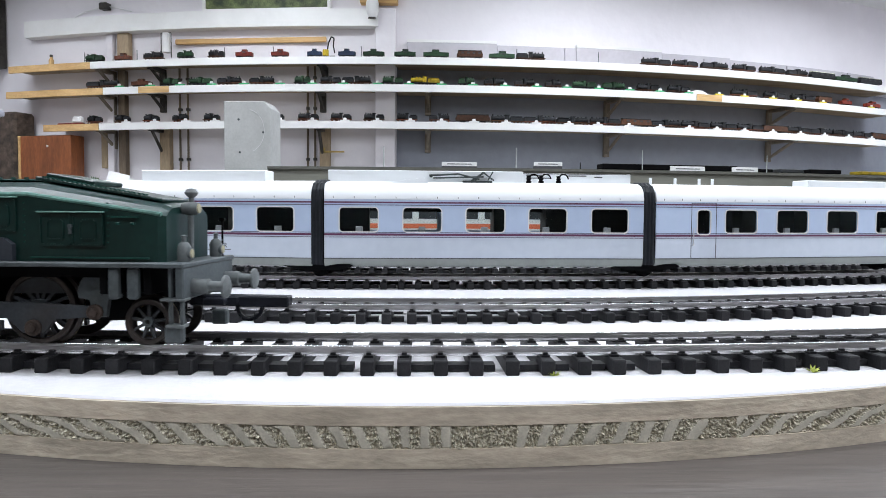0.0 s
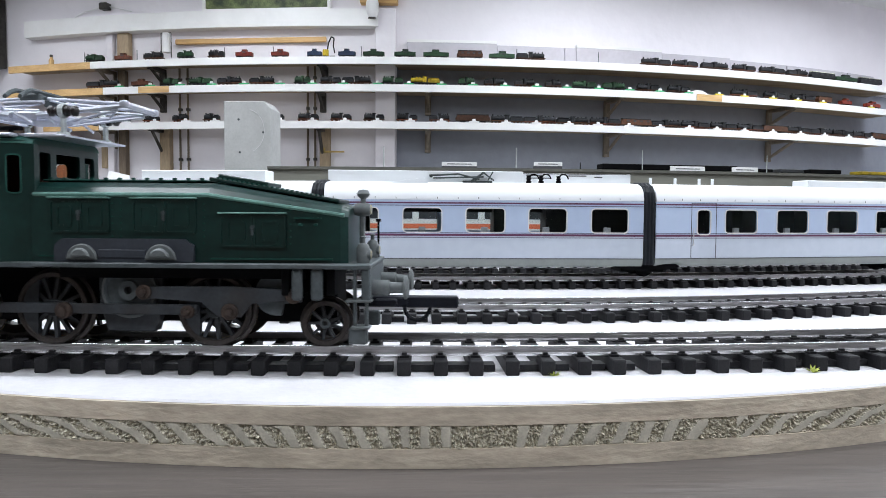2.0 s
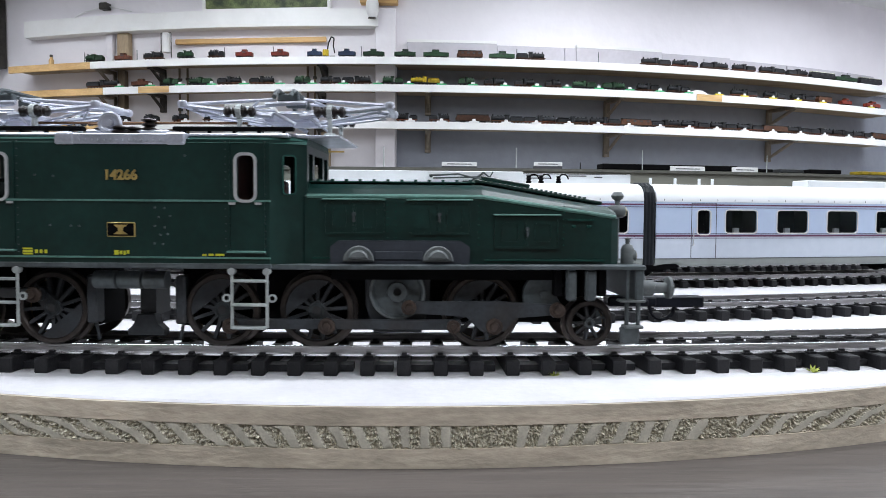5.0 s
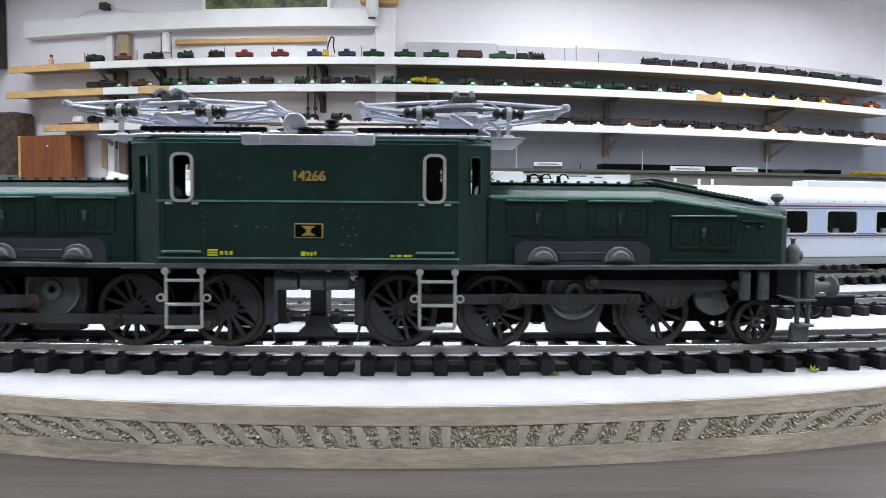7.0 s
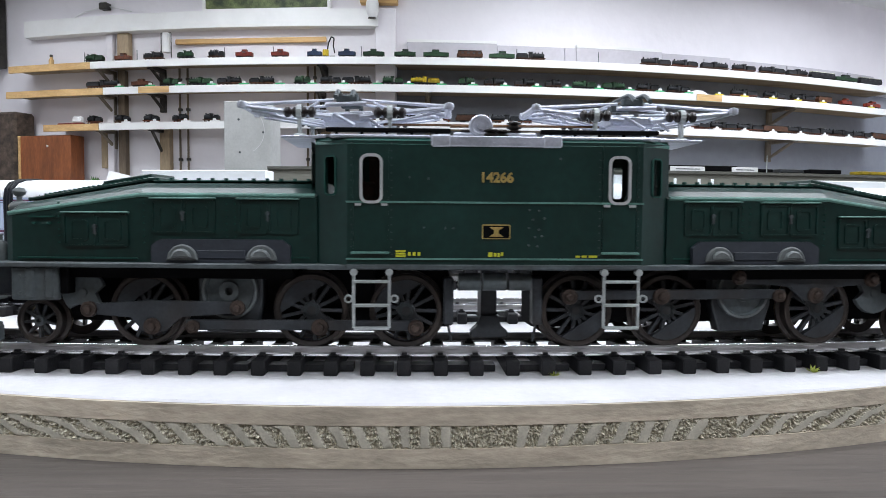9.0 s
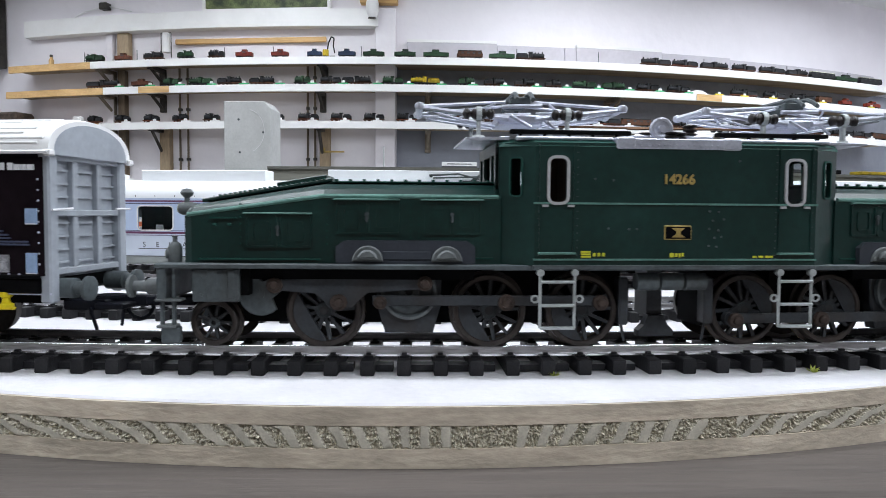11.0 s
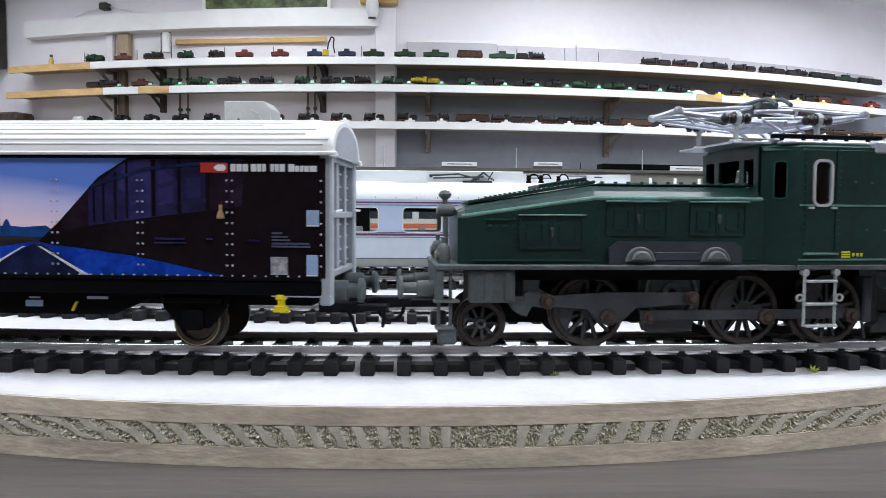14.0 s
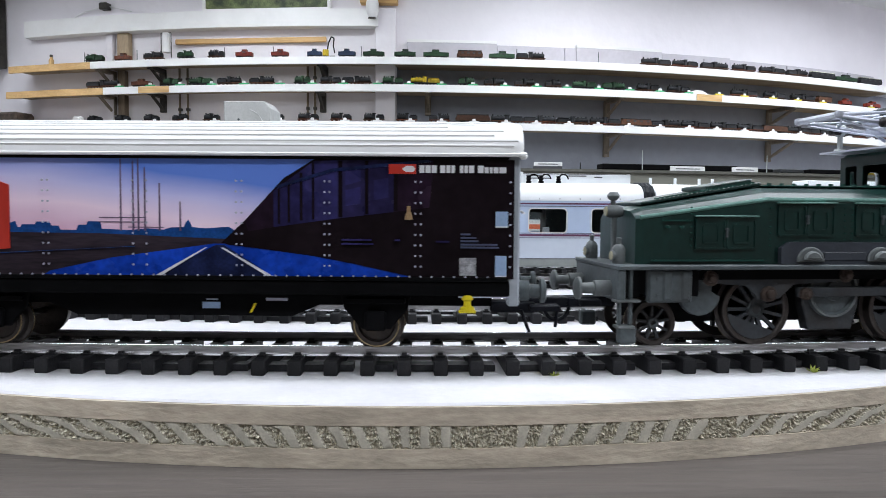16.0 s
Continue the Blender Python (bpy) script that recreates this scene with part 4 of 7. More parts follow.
    lathe(bm, [(1.5, -0.35), (1.75, -0.55), (2.3, -0.55), (2.55, -0.3), (2.55, 0.3), (2.3, 0.55), (1.75, 0.55), (1.5, 0.35), (0.8, 0.3), (0.8, -0.3), (1.5, -0.35)], 24, turn)
    ydisc(bm, -3.2, 49.6, 0.8, -15.1, -13.3, 10)
    pm("horn_coil", bm, M_SILVER, roof, "grey round roof coil", True)
    for x, y, h in ((-1.0, -14.6, 48.8), (1.4, -13.0, 48.3), (4.2, -12.0, 50.6), (-6.0, -12.0, 48.3)):
        bm = BM()
        prof = [(0, 47.2)]
        z = 47.2
        while z < h:
            prof += [(0.8, z), (1.6, z + 0.35), (1.6, z + 0.6), (0.8, z + 0.9)]
            z += 0.95
        prof.append((0, h + 0.6))
        lathe(bm, prof, 12, Matrix.Translation((x, y, 0)))
        pm("insulator", bm, M_BROWN_INS, roof, "dark brown ribbed insulator", True)
    bm = BM()
    rod(bm, (-9.5, -10.5, 49.9), (12.0, -10.5, 50.2), 0.3, 0.3, 6)
    rod(bm, (-24.0, -7.0, 50.6), (24.0, -7.0, 50.6), 0.3, 0.3, 6)
    pm("cable", bm, mat("copper_cable", (0.14, 0.075, 0.04), 0.4, 0.6, scale=200), roof)
    for s0 in (-33.2, 33.4):
        pantograph(lo, s0)
    # ladders
    for x0, x1 in ((-29.8, -22.4), (23.2, 30.6)):
        bm = BM()
        for x in (x0, x1):
            rod(bm, (x, -16.6, 5.4), (x, -16.6, 18.4), 0.36, 0.36, 6)
            ydisc(bm, x, 17.6, 0.8, -17.2, -15.8, 10)
            lathe(bm, [(0.55, -0.25), (0.95, -0.25), (0.95, 0.25), (0.55, 0.25), (0.55, -0.25)], 10, Matrix.Translation((x + (-1.1 if x == x0 else 1.1), -16.6, 11.8)) @ Matrix.Rotation(radians(90), 4, "X"))
        for z in (5.4, 10.4, 15.6):
            box(bm, x0, x1, -17.6, -15.8, z - 0.3, z + 0.28, 0.12)
        pm("steps", bm, M_LADDER, lo, "pale grey hanging steps")
    # gear between the bogies
    bm = BM()
    for a, b in ((-7.6, -2.9), (-2.3, 2.6), (3.2, 8.0)):
        rod(bm, (a, -12.6, 15.2), (b, -12.6, 15.2), 2.0, 2.0, 18)
    pm("air_tank", bm, M_GREY, lo, "grey air tanks", True)
    bm = BM()
    box(bm, -1.8, 1.8, -4, 4, 6.0, 18.0)
    prism(bm, [(-1.9, 6.5), (1.9, 6.5), (2.6, 4.0), (4.2, 2.8), (4.2, 1.3), (-4.2, 1.3), (-4.2, 2.8), (-2.6, 4.0)], -5.5, -2.5, 0.2)
    pm("pickup_stand", bm, M_GREY_DK, lo)
    bm = BM()
    for s in (-9.6, 10.0):
        box(bm, s - 1.1, s + 1.1, -11.0, -7.0, 5.0, 16.0, 0.4)
        rod(bm, (s, -9.0, 5.2), (s * 0.92, -9.0, 1.0), 0.35, 0.3, 6)
    pm("sand_box", bm, M_GREY_DK, lo)
    for k in (1, -1):
        hood(lo, k)
        ph = 0.0 if k < 0 else 180.0
        for s in (19.4, 40.6, 77.7):
            ROLL_LIST.append((wheelset(lo, loco_frame(k * s) @ Matrix.Translation((0, 0, 8.3 * MM)), 8.3, 13, CRANK), loco_frame(k * s), 8.3, ph, 8.3))
        ROLL_LIST.append((wheelset(lo, loco_frame(k * 102.5) @ Matrix.Translation((0, 0, 5.3 * MM)), 5.3, 9, 0), loco_frame(k * 102.5), 5.3, ph, 5.3))
        SIZE[0] = 1.0
        # blind shaft disc and the front crank plate
        bm = BM()
        turn = Matrix.Rotation(radians(90), 4, "X")
        lathe(bm, [(0, 9.6), (0.9, 9.6), (0.9, 11.4), (2.2, 11.4), (2.4, 10.6), (5.2, 10.2), (5.6, 10.9), (6.3, 10.9), (6.4, 10.4), (6.4, 9.0), (0, 9.0)], 36, turn)
        disc = pm("blind_shaft", bm, M_GREY, lo, "dark grey dished shaft disc", True)
        # thin pale ring: the bright arcs on the rim put into its colour
        bm = BM()
        lathe(bm, [(5.75, 10.92), (6.25, 10.92), (6.25, 11.0), (5.75, 11.0), (5.75, 10.92)], 36, turn)
        pm("rim_glint", bm, M_LAMP, disc, "pale ring painted as the rim highlight", True)
        ROLL_LIST.append((disc, loco_frame(k * 58.7), 12.6, ph, 8.3))
        bm = BM()
        pts = [(5.0 * math.cos(radians(a)), 5.0 * math.sin(radians(a))) for a in range(75, 286, 15)] + [(1.5, -2.0), (5.6, -1.6), (5.6, 1.6), (1.5, 2.0)]
        prism(bm, pts, -10.8, -9.4, 0.2)
        ydisc(bm, 0, 0, 1.0, -11.1, -10.5, 10)
        cp = pm("crank_plate", bm, M_GREY, lo, "grey crank plate")
        ROLL_LIST.append((cp, loco_frame(k * 91.8), 12.0, ph, 8.3))
        drive, side = coupling_rods(lo, k)
        ROLL_LIST.append((drive, loco_frame(k * 76.0), None, ph, 8.3))
        ROLL_LIST.append((side, loco_frame(k * 42.0), None, ph, 8.3))
    return lo


# ---- covered freight wagon ----
M_WROOF = mat("white_wagon_roof", (0.80, 0.80, 0.80), 0.45, var=0.03, scale=60)
M_WGREY = mat("grey_wagon_end", (0.33, 0.36, 0.40), 0.45, var=0.1, scale=80, dirt=(0.17, 0.18, 0.20), dirt_amount=0.3)
M_PRINT_DK = mat("black_brown_print", (0.009, 0.0055, 0.008), 0.2, var=0.3, scale=60, spec=0.15)
M_PRINT_BLUE = mat("cobalt_print", (0.005, 0.040, 0.38), 0.25, var=0.35, scale=90, second=(0.008, 0.06, 0.5), spec=0.15)
M_PRINT_INDIGO = mat("indigo_print", (0.022, 0.018, 0.07), 0.25, var=0.4, scale=50, second=(0.036, 0.033, 0.135), spec=0.15)
M_PRINT_DUSK = mat("violet_dusk_print", (0.017, 0.013, 0.045), 0.25, var=0.4, scale=50, second=(0.026, 0.022, 0.08), spec=0.15)
M_PRINT_WINE = mat("wine_dark_print", (0.018, 0.009, 0.018), 0.25, var=0.4, scale=60, second=(0.026, 0.013, 0.03), spec=0.15)
M_PRINT_NAVY = mat("navy_track_print", (0.010, 0.016, 0.060), 0.3, var=0.5, scale=200, spec=0.15)
M_PRINT_SKYLINE = mat("skyline_print", (0.010, 0.060, 0.23), 0.3, var=0.3, scale=200, spec=0.15)
M_PRINT_FIELD = mat("dark_field_print", (0.030, 0.022, 0.030), 0.3, var=0.5, scale=120, stretch=(0.3, 1, 2), spec=0.15)
M_PRINT_RED = mat("red_print", (0.52, 0.035, 0.022), 0.3, var=0.08, scale=60)
M_PRINT_WHITE = mat("white_print", (0.75, 0.75, 0.78), 0.35, var=0.05, scale=200)
M_PRINT_PALE = mat("pale_blue_print", (0.30, 0.42, 0.62), 0.35, var=0.1, scale=200)
M_PRINT_MAST = mat("mast_print", (0.12, 0.07, 0.14), 0.35, var=0.1, scale=200)
M_RIVET = mat("pale_rivet", (0.42, 0.42, 0.52), 0.35, 0.3, var=0.1, scale=300)
M_SIGNAL = mat("yellow_plastic", (0.72, 0.58, 0.01), 0.4, var=0.06, scale=200)


def sky_print():
    """Evening sky of the printed mural: blue above, pink towards the horizon."""
    m = bpy.data.materials.new("evening_sky_print")
    m.use_nodes = True
    nt = m.node_tree
    n, ln = nt.nodes, nt.links
    b = n["Principled BSDF"]
    b.inputs["Roughness"].default_value = 0.25
    tc = n.new("ShaderNodeTexCoord")
    sx = n.new("ShaderNodeSeparateXYZ")
    ln.new(tc.outputs["Object"], sx.inputs[0])
    nz = n.new("ShaderNodeTexNoise")
    nz.inputs["Scale"].default_value, nz.inputs["Detail"].default_value = 60, 5
    mp = n.new("ShaderNodeMapping")
    mp.inputs["Scale"].default_value = (0.25, 1, 1.4)
    ln.new(tc.outputs["Object"], mp.inputs[0])
    ln.new(mp.outputs[0], nz.inputs["Vector"])
    z = n.new("ShaderNodeMapRange")
    z.inputs["From Min"].default_value, z.inputs["From Max"].default_value = 0.025, 0.0425
    ln.new(sx.outputs["Z"], z.inputs[0])
    x = n.new("ShaderNodeMapRange")
    x.inputs["From Min"].default_value, x.inputs["From Max"].default_value = -0.03, 0.035
    x.inputs["To Min"].default_value, x.inputs["To Max"].default_value = -0.22, 0.30
    ln.new(sx.outputs["X"], x.inputs[0])
    a1 = n.new("ShaderNodeMath")
    ln.new(z.outputs[0], a1.inputs[0])
    ln.new(x.outputs[0], a1.inputs[1])
    a2 = n.new("ShaderNodeMath")
    a2.operation = "MULTIPLY_ADD"
    ln.new(nz.outputs[0], a2.inputs[0])
    a2.inputs[1].default_value = 0.35
    ln.new(a1.outputs[0], a2.inputs[2])
    r = n.new("ShaderNodeValToRGB")
    el = r.color_ramp.elements
    el[0].position, el[0].color = 0.1, (0.80, 0.50, 0.66, 1)
    el[1].position, el[1].color = 1.25, (0.13, 0.25, 0.76, 1)
    el[1].position = 1.0
    e = el.new(0.38)
    e.color = (0.97, 0.76, 0.92, 1)
    e = el.new(0.68)
    e.color = (0.64, 0.62, 0.95, 1)
    ln.new(a2.outputs[0], r.inputs[0])
    ln.new(r.outputs[0], b.inputs["Base Color"])
    return m


M_SKY = sky_print()


def wagon():
    wa = thing("covered_wagon", "long covered freight wagon with white roof and printed evening railway mural", "model wagon")
    SIZE[0] = WAGON_LONG
    HX = lambda p: -36.6 + (p - 27) / 7.84 if p < 400 else (11.0 + (p - 400) / 8.43 if p < 750 else 52.5 + (p - 750) / 8.33)
    HZ = lambda q: 42.5 - (q - 280) / 8.11
    bm = BM()
    box(bm, -71.0, 71.0, -14.8, 14.8, 16.0, 43.0, 0.2)
    body = pm("body", bm, M_PRINT_DK, wa, "dark wagon body")
    layer = [0]

    def ink(nm, pts, material, label=""):
        layer[0] += 1
        y = -14.83 - 0.012 * layer[0]
        bm = BM()
        prism(bm, [(HX(a), HZ(b)) for a, b in pts], y, -14.7)
        return pm(nm, bm, material, mural, label)
    bm = BM()
    box(bm, -70.6, 69.8, -14.84, -14.7, 16.6, 42.0)
    mural = pm("mural", bm, M_PRINT_DK, wa, "printed mural of evening railway yard")
    ink("mural_sky", [(-240, 284), (560, 284), (385, 440), (-240, 440)], M_SKY, "blue and pink evening sky")
    ink("mural_field", [(-240, 412), (0, 410), (200, 412), (395, 420), (395, 440), (420, 493), (-240, 493)], M_PRINT_FIELD, "dark field")
    ink("mural_ballast", [(95, 484), (200, 460), (375, 434), (395, 434), (560, 456), (735, 488), (720, 493), (80, 493)], M_PRINT_BLUE, "bright blue ballast")
    ink("mural_track", [(378, 436), (392, 436), (482, 493), (274, 493)], M_PRINT_NAVY, "dark blue track bed")
    sk = [(-240, 414), (-240, 396), (-100, 396), (-100, 404), (25, 400), (36, 396), (40, 407), (45, 407), (47, 402), (70, 402), (72, 397), (95, 397), (98, 404), (110, 404), (114, 412), (140, 412), (144, 402), (158, 402), (160, 396), (182, 396), (184, 409), (230, 411), (262, 408), (290, 410), (300, 406), (324, 405), (327, 397), (331, 392), (335, 397), (338, 405), (360, 407), (400, 404), (410, 410), (410, 426), (300, 422), (180, 417)]
    ink("mural_skyline", sk, M_PRINT_SKYLINE, "blue city skyline")
    for p, top in ((217, 285), (238, 289), (247, 284), (258, 300), (283, 328), (318, 360)):
        ink("mural_mast", [(p - 0.9, top), (p + 0.9, top), (p + 1.6, 412), (p - 1.6, 412)], M_PRINT_MAST)
    for a, b, q in ((180, 260, 388), (180, 260, 396), (230, 290, 405)):
        ink("mural_wire", [(a, q), (b, q), (b, q + 1.5), (a, q + 1.5)], M_PRINT_MAST)
    ink("mural_freight_train", [(388, 432), (430, 392), (500, 318), (556, 284), (915, 284), (915, 493), (728, 489), (560, 454), (400, 436)], M_PRINT_DK, "dark freight train receding")
    ink("mural_freight_upper", [(430, 393), (482, 340), (482, 404), (436, 412)], M_PRINT_WINE, "wine-dark far cars")
    ink("mural_freight_upper", [(482, 340), (556, 287), (598, 286), (598, 388), (482, 404)], M_PRINT_INDIGO, "indigo upper sides")
    ink("mural_freight_upper", [(598, 286), (700, 285), (700, 376), (598, 388)], M_PRINT_DUSK, "dark violet upper sides")
    ink("mural_freight_upper", [(700, 285), (772, 285), (764, 368), (700, 376)], M_PRINT_WINE, "wine-dark upper sides")
    for pts in (((612, 300), (640, 294), (640, 322), (612, 330)), ((612, 338), (640, 332), (640, 362), (612, 366)), ((664, 320), (690, 316), (690, 350), (664, 356))):
        ink("mural_panel", pts, M_PRINT_INDIGO)
    for a, b, t0, b0 in ((490, 494, 336, 398), (508, 512, 322, 396), (530, 535, 308, 392), (552, 556, 290, 390), (600, 607, 287, 386), (648, 654, 287, 380), (700, 707, 287, 374)):
        ink("mural_rib", [(a, t0), (b, t0), (b, b0), (a, b0)], M_PRINT_DK)
    ink("mural_rail_line", [(488, 330), (590, 300), (760, 284), (770, 288), (590, 306), (488, 336)], M_PRINT_NAVY)
    ink("mural_rail", [(360, 441), (363, 441), (284, 492), (274, 492)], M_PRINT_WHITE, "white printed rail")
    ink("mural_rail", [(387, 441), (391, 441), (482, 492), (472, 492)], M_PRINT_WHITE, "white printed rail")
    ink("mural_rail", [(-240, 466), (200, 442), (240, 439), (240, 440), (-240, 468)], M_PRINT_SKYLINE, "blue printed rail")
    ink("mural_container", [(-70, 326), (12, 326), (27, 332), (27, 445), (-70, 452)], M_PRINT_RED, "red container")
    ink("logo", [(691, 292), (740, 292), (740, 309), (691, 309)], M_PRINT_RED, "red logo field")
    ink("logo_emblem", [(716, 299), (722, 295), (734, 295), (738, 299), (738, 302), (734, 306), (722, 306), (716, 302)], M_PRINT_WHITE)
    for a, b in ((746, 755), (757, 766), (768, 777), (783, 792), (794, 801), (803, 809), (818, 824), (826, 832), (834, 843), (850, 860), (862, 869), (871, 876), (878, 886), (888, 900)):
        hi = 294 if a < 860 else 297
        ink("lettering_bar", [(a, hi), (b, hi), (b, 307), (a, 307)], M_PRINT_WHITE, "white lettering bar")
    for a, b, c, d in ((882, 904, 374, 402), (882, 902, 452, 489)):
        ink("document_plate", [(a, c), (b, c), (b, d), (a, d)], M_PRINT_PALE, "pale blue document plate")
        ink("plate_edge", [(a, d - 2), (b, d - 2), (b, d), (a, d)], M_PRINT_WHITE)
    ink("label_plate", [(818, 456), (848, 456), (848, 487), (818, 487)], mat("grey_label", (0.30, 0.30, 0.32), 0.4, var=0.5, scale=900), "mottled grey label")
    for a, b, c in ((820, 838, 413), (820, 848, 419), (820, 852, 425), (820, 886, 431), (820, 888, 436), (606, 660, 424), (606, 664, 431), (776, 800, 426), (702, 712, 424)):
        ink("small_print", [(a, c), (b, c), (b, c + 3), (a, c + 3)], M_PRINT_INDIGO if a < 800 else mat("slate_print", (0.06, 0.07, 0.13), 0.4, scale=300))
    bm = BM()
    lathe(bm, [(0, 0), (0.9, 0.1), (0.7, 1.2), (0.4, 1.8), (0.4, 3.0), (0, 3.1)], 10, Matrix.Translation((HX(727), -15.2, HZ(390))))
    pm("door_latch", bm, mat("tan_latch", (0.35, 0.22, 0.10), 0.5, scale=200), body, "small tan latch")
    # rivets and pressed ribs
    bm = BM()
    for p in (86, 95, 239, 262, 415, 425, 575, 584, 739, 749, 908, -90, -80):
        for j in range(9):
            lathe(bm, [(0.27, 0), (0.24, 0.18), (0.12, 0.27), (0, 0.3)], 6, Matrix.Translation((HX(p), -15.4, HZ(323 + 18.6 * j))) @ Matrix.Rotation(radians(90), 4, "X"))
    for i in range(58):
        lathe(bm, [(0.27, 0), (0.24, 0.18), (0, 0.3)], 6, Matrix.Translation((-70 + 2.4 * i, -15.4, HZ(490))) @ Matrix.Rotation(radians(90), 4, "X"))
    pm("rivets", bm, M_RIVET, body, "pale rivets")
    bm = BM()
    box(bm, -71.2, 71.2, -15.7, -14.7, 15.6, 16.5, 0.15)
    box(bm, -71.2, 71.2, -15.6, -14.7, 42.2, 43.2, 0.15)
    pm("door_track", bm, M_BLACK, body)
    # roof with long pressed ribs
    bm = BM()
    rings = []
    for x in (-74.2, -72.6, 72.6, 74.2):
        o = 0.0 if abs(x) < 73 else -0.4
        pts = []
        for i in range(23):
            a = math.pi * i / 22
            pts.append(Vector((x, -(16.1 + o) * math.cos(a), 42.9 + (8.6 + o) * math.sin(a) ** 0.8)))
        rings.append(pts)
    loft(bm, rings)
    roof = pm("roof", bm, M_WROOF, wa, "white ribbed arched roof", True)
    for a, b, mid in ((-73.0, 73.0, 163), (-73.0, 68.0, 154), (-71.0, 70.0, 145), (-71.0, 58.0, 135), (-73.0, 64.0, 126), (-71, 69, 115), (-71, 69, 100), (-73.0, 72.0, 170)):
        th = radians(mid)
        c, z = 16.1 * math.cos(th), 42.9 + 8.6 * math.sin(th) ** 0.8
        bm = BM()
        rod(bm, (a, c, z), (b, c, z), 0.33, 0.33, 6)
        pm("roof_rib", bm, M_WROOF, roof, smooth=True)
    bm = BM()
    for sx in (-1, 1):
        box(bm, *sorted((sx * 73.4, sx * 74.9)), -16.4, -14.2, 42.2, 43.6, 0.3)
        box(bm, *sorted((sx * 73.4, sx * 74.9)), 14.2, 16.4, 42.2, 43.6, 0.3)
    box(bm, -74.6, 74.6, -16.5, -15.7, 42.6, 43.4, 0.2)
    box(bm, -74.6, 74.6, 15.7, 16.5, 42.6, 43.4, 0.2)
    pm("gutter", bm, M_WROOF, roof)
    # ends
    for k in (-1, 1):
        bm = BM()
        box(bm, *sorted((k * 70.9, k * 71.6)), -14.4, 14.4, 15.5, 43.0)
        pts = [(-14.4 * math.cos(math.pi * i / 16), 43.0 + 7.6 * math.sin(math.pi * i / 16) ** 0.8) for i in range(17)]
        prism_y = [bm.verts.new((k * 74.28, y * 0.97, z - 0.4)) for y, z in pts]
        bm.faces.new(prism_y)
        end = pm("end_wall", bm, M_WGREY, wa, "grey ribbed end wall")
        for y0, y1 in ((-14.8, -11.6), (11.6, 14.8)):
            bm = BM()
            box(bm, *sorted((k * 71.0, k * 73.6)), y0, y1, 10.2, 43.2, 0.4)
            pm("corner_post", bm, M_WGREY, end, "pale grey corner post")
        bm = BM()
        for z in (16.2, 29.2, 41.6):
            box(bm, *sorted((k * 71.4, k * 73.2)), -12.0, 12.0, z, z + 1.5, 0.2)
        for y in (-4.6, 4.6):
            box(bm, *sorted((k * 71.4, k * 72.9)), y - 1.0, y + 1.0, 16.0, 42.0, 0.2)
        for y in (-9.0, 0.0, 9.0):
            for j in range(8):
                z = 18.6 + 2.95 * j
                if abs(z - 29.9) > 1.2:
                    box(bm, *sorted((k * 71.5, k * 72.2)), y - 2.8, y + 2.8, z, z + 0.45)
        pm("end_rib", bm, M_WGREY, end)
        bm = BM()
        rod(bm, (k * 74.4, -15.0, 30.6), (k * 74.4, -8.0, 31.0), 0.3, 0.3, 6)
        rod(bm, (k * 74.4, 9.0, 31.0), (k * 74.4, 15.0, 31.0), 0.3, 0.3, 6)
        pm("grab_rail", bm, M_PRINT_WHITE, end, "white grab rail")
        for y in (-9.8, 9.8):
            bm = BM()
            turn = Matrix.Translation((k * 71.5, y, 13.2)) @ Matrix.Rotation(radians(90 * k), 4, "Y")
            lathe(bm, [(0, 0), (2.3, 0), (2.3, 4.6), (1.6, 4.8), (1.5, 7.0), (2.8, 7.2), (2.8, 8.0), (2.0, 8.4), (0, 8.5)], 18, turn)
            pm("buffer", bm, M_GREY, wa, "grey round buffer", True)
        bm = BM()
        box(bm, *sorted((k * 68.0, k * 78.5)), -3.0, 3.0, 7.2, 9.6, 0.3)
        box(bm, *sorted((k * 77.0, k * 84.0)), -5.0, 5.0, 7.8, 9.2, 0.3)
        lathe(bm, [(2.6, -0.3), (3.4, -0.3), (3.4, 0.3), (2.6, 0.3), (2.6, -0.3)], 16, Matrix.Translation((k * 78.0, 0, 10.4)))
        rod(bm, (k * 75.0, -3.5, 8.0), (k * 77.0, -3.8, 2.8), 0.45, 0.4, 6)
        rod(bm, (k * 83.5, -3.5, 9.0), (k * 83.0, -3.8, 4.0), 0.4, 0.4, 6)
        pm("coupler", bm, M_COUPLER, wa, "dark coupler")
    # underframe
    bm = BM()
    box(bm, -71.5, 71.5, -15.2, 15.2, 12.4, 15.7, 0.3)
    under = pm("underframe", bm, M_BLACK, wa, "black underframe")
    bm = BM()
    prism(bm, [(-36, 12.5), (36, 12.5), (24, 7.2), (-24, 7.2)], -11.5, -10.5)
    prism(bm, [(-36, 12.5), (36, 12.5), (24, 7.2), (-24, 7.2)], 10.5, 11.5)
    box(bm, -68, 68, -9, 9, 9.5, 12.5)
    pm("truss", bm, M_BLACK, under, "black underframe truss")
    for x0, x1, z0, z1, mt in ((HX(345), HX(376), HZ(558), HZ(546), M_PRINT_PALE), (HX(352), HX(372), HZ(543), HZ(540), M_RIVET), (HX(460), HX(500), HZ(543), HZ(538), M_RIVET)):
        bm = BM()
        box(bm, x0, x1, -11.7, -11.45, z0 + 0.6, z1 + 0.6)
        pm("notice", bm, mt, under, "small pale notice")
    bm = BM()
    prism(bm, [(HX(430), HZ(560)), (HX(434), HZ(560)), (HX(443), HZ(543)), (HX(438), HZ(543))], -11.9, -11.45)
    pm("notice", bm, M_SIGNAL, under, "yellow slanted mark")
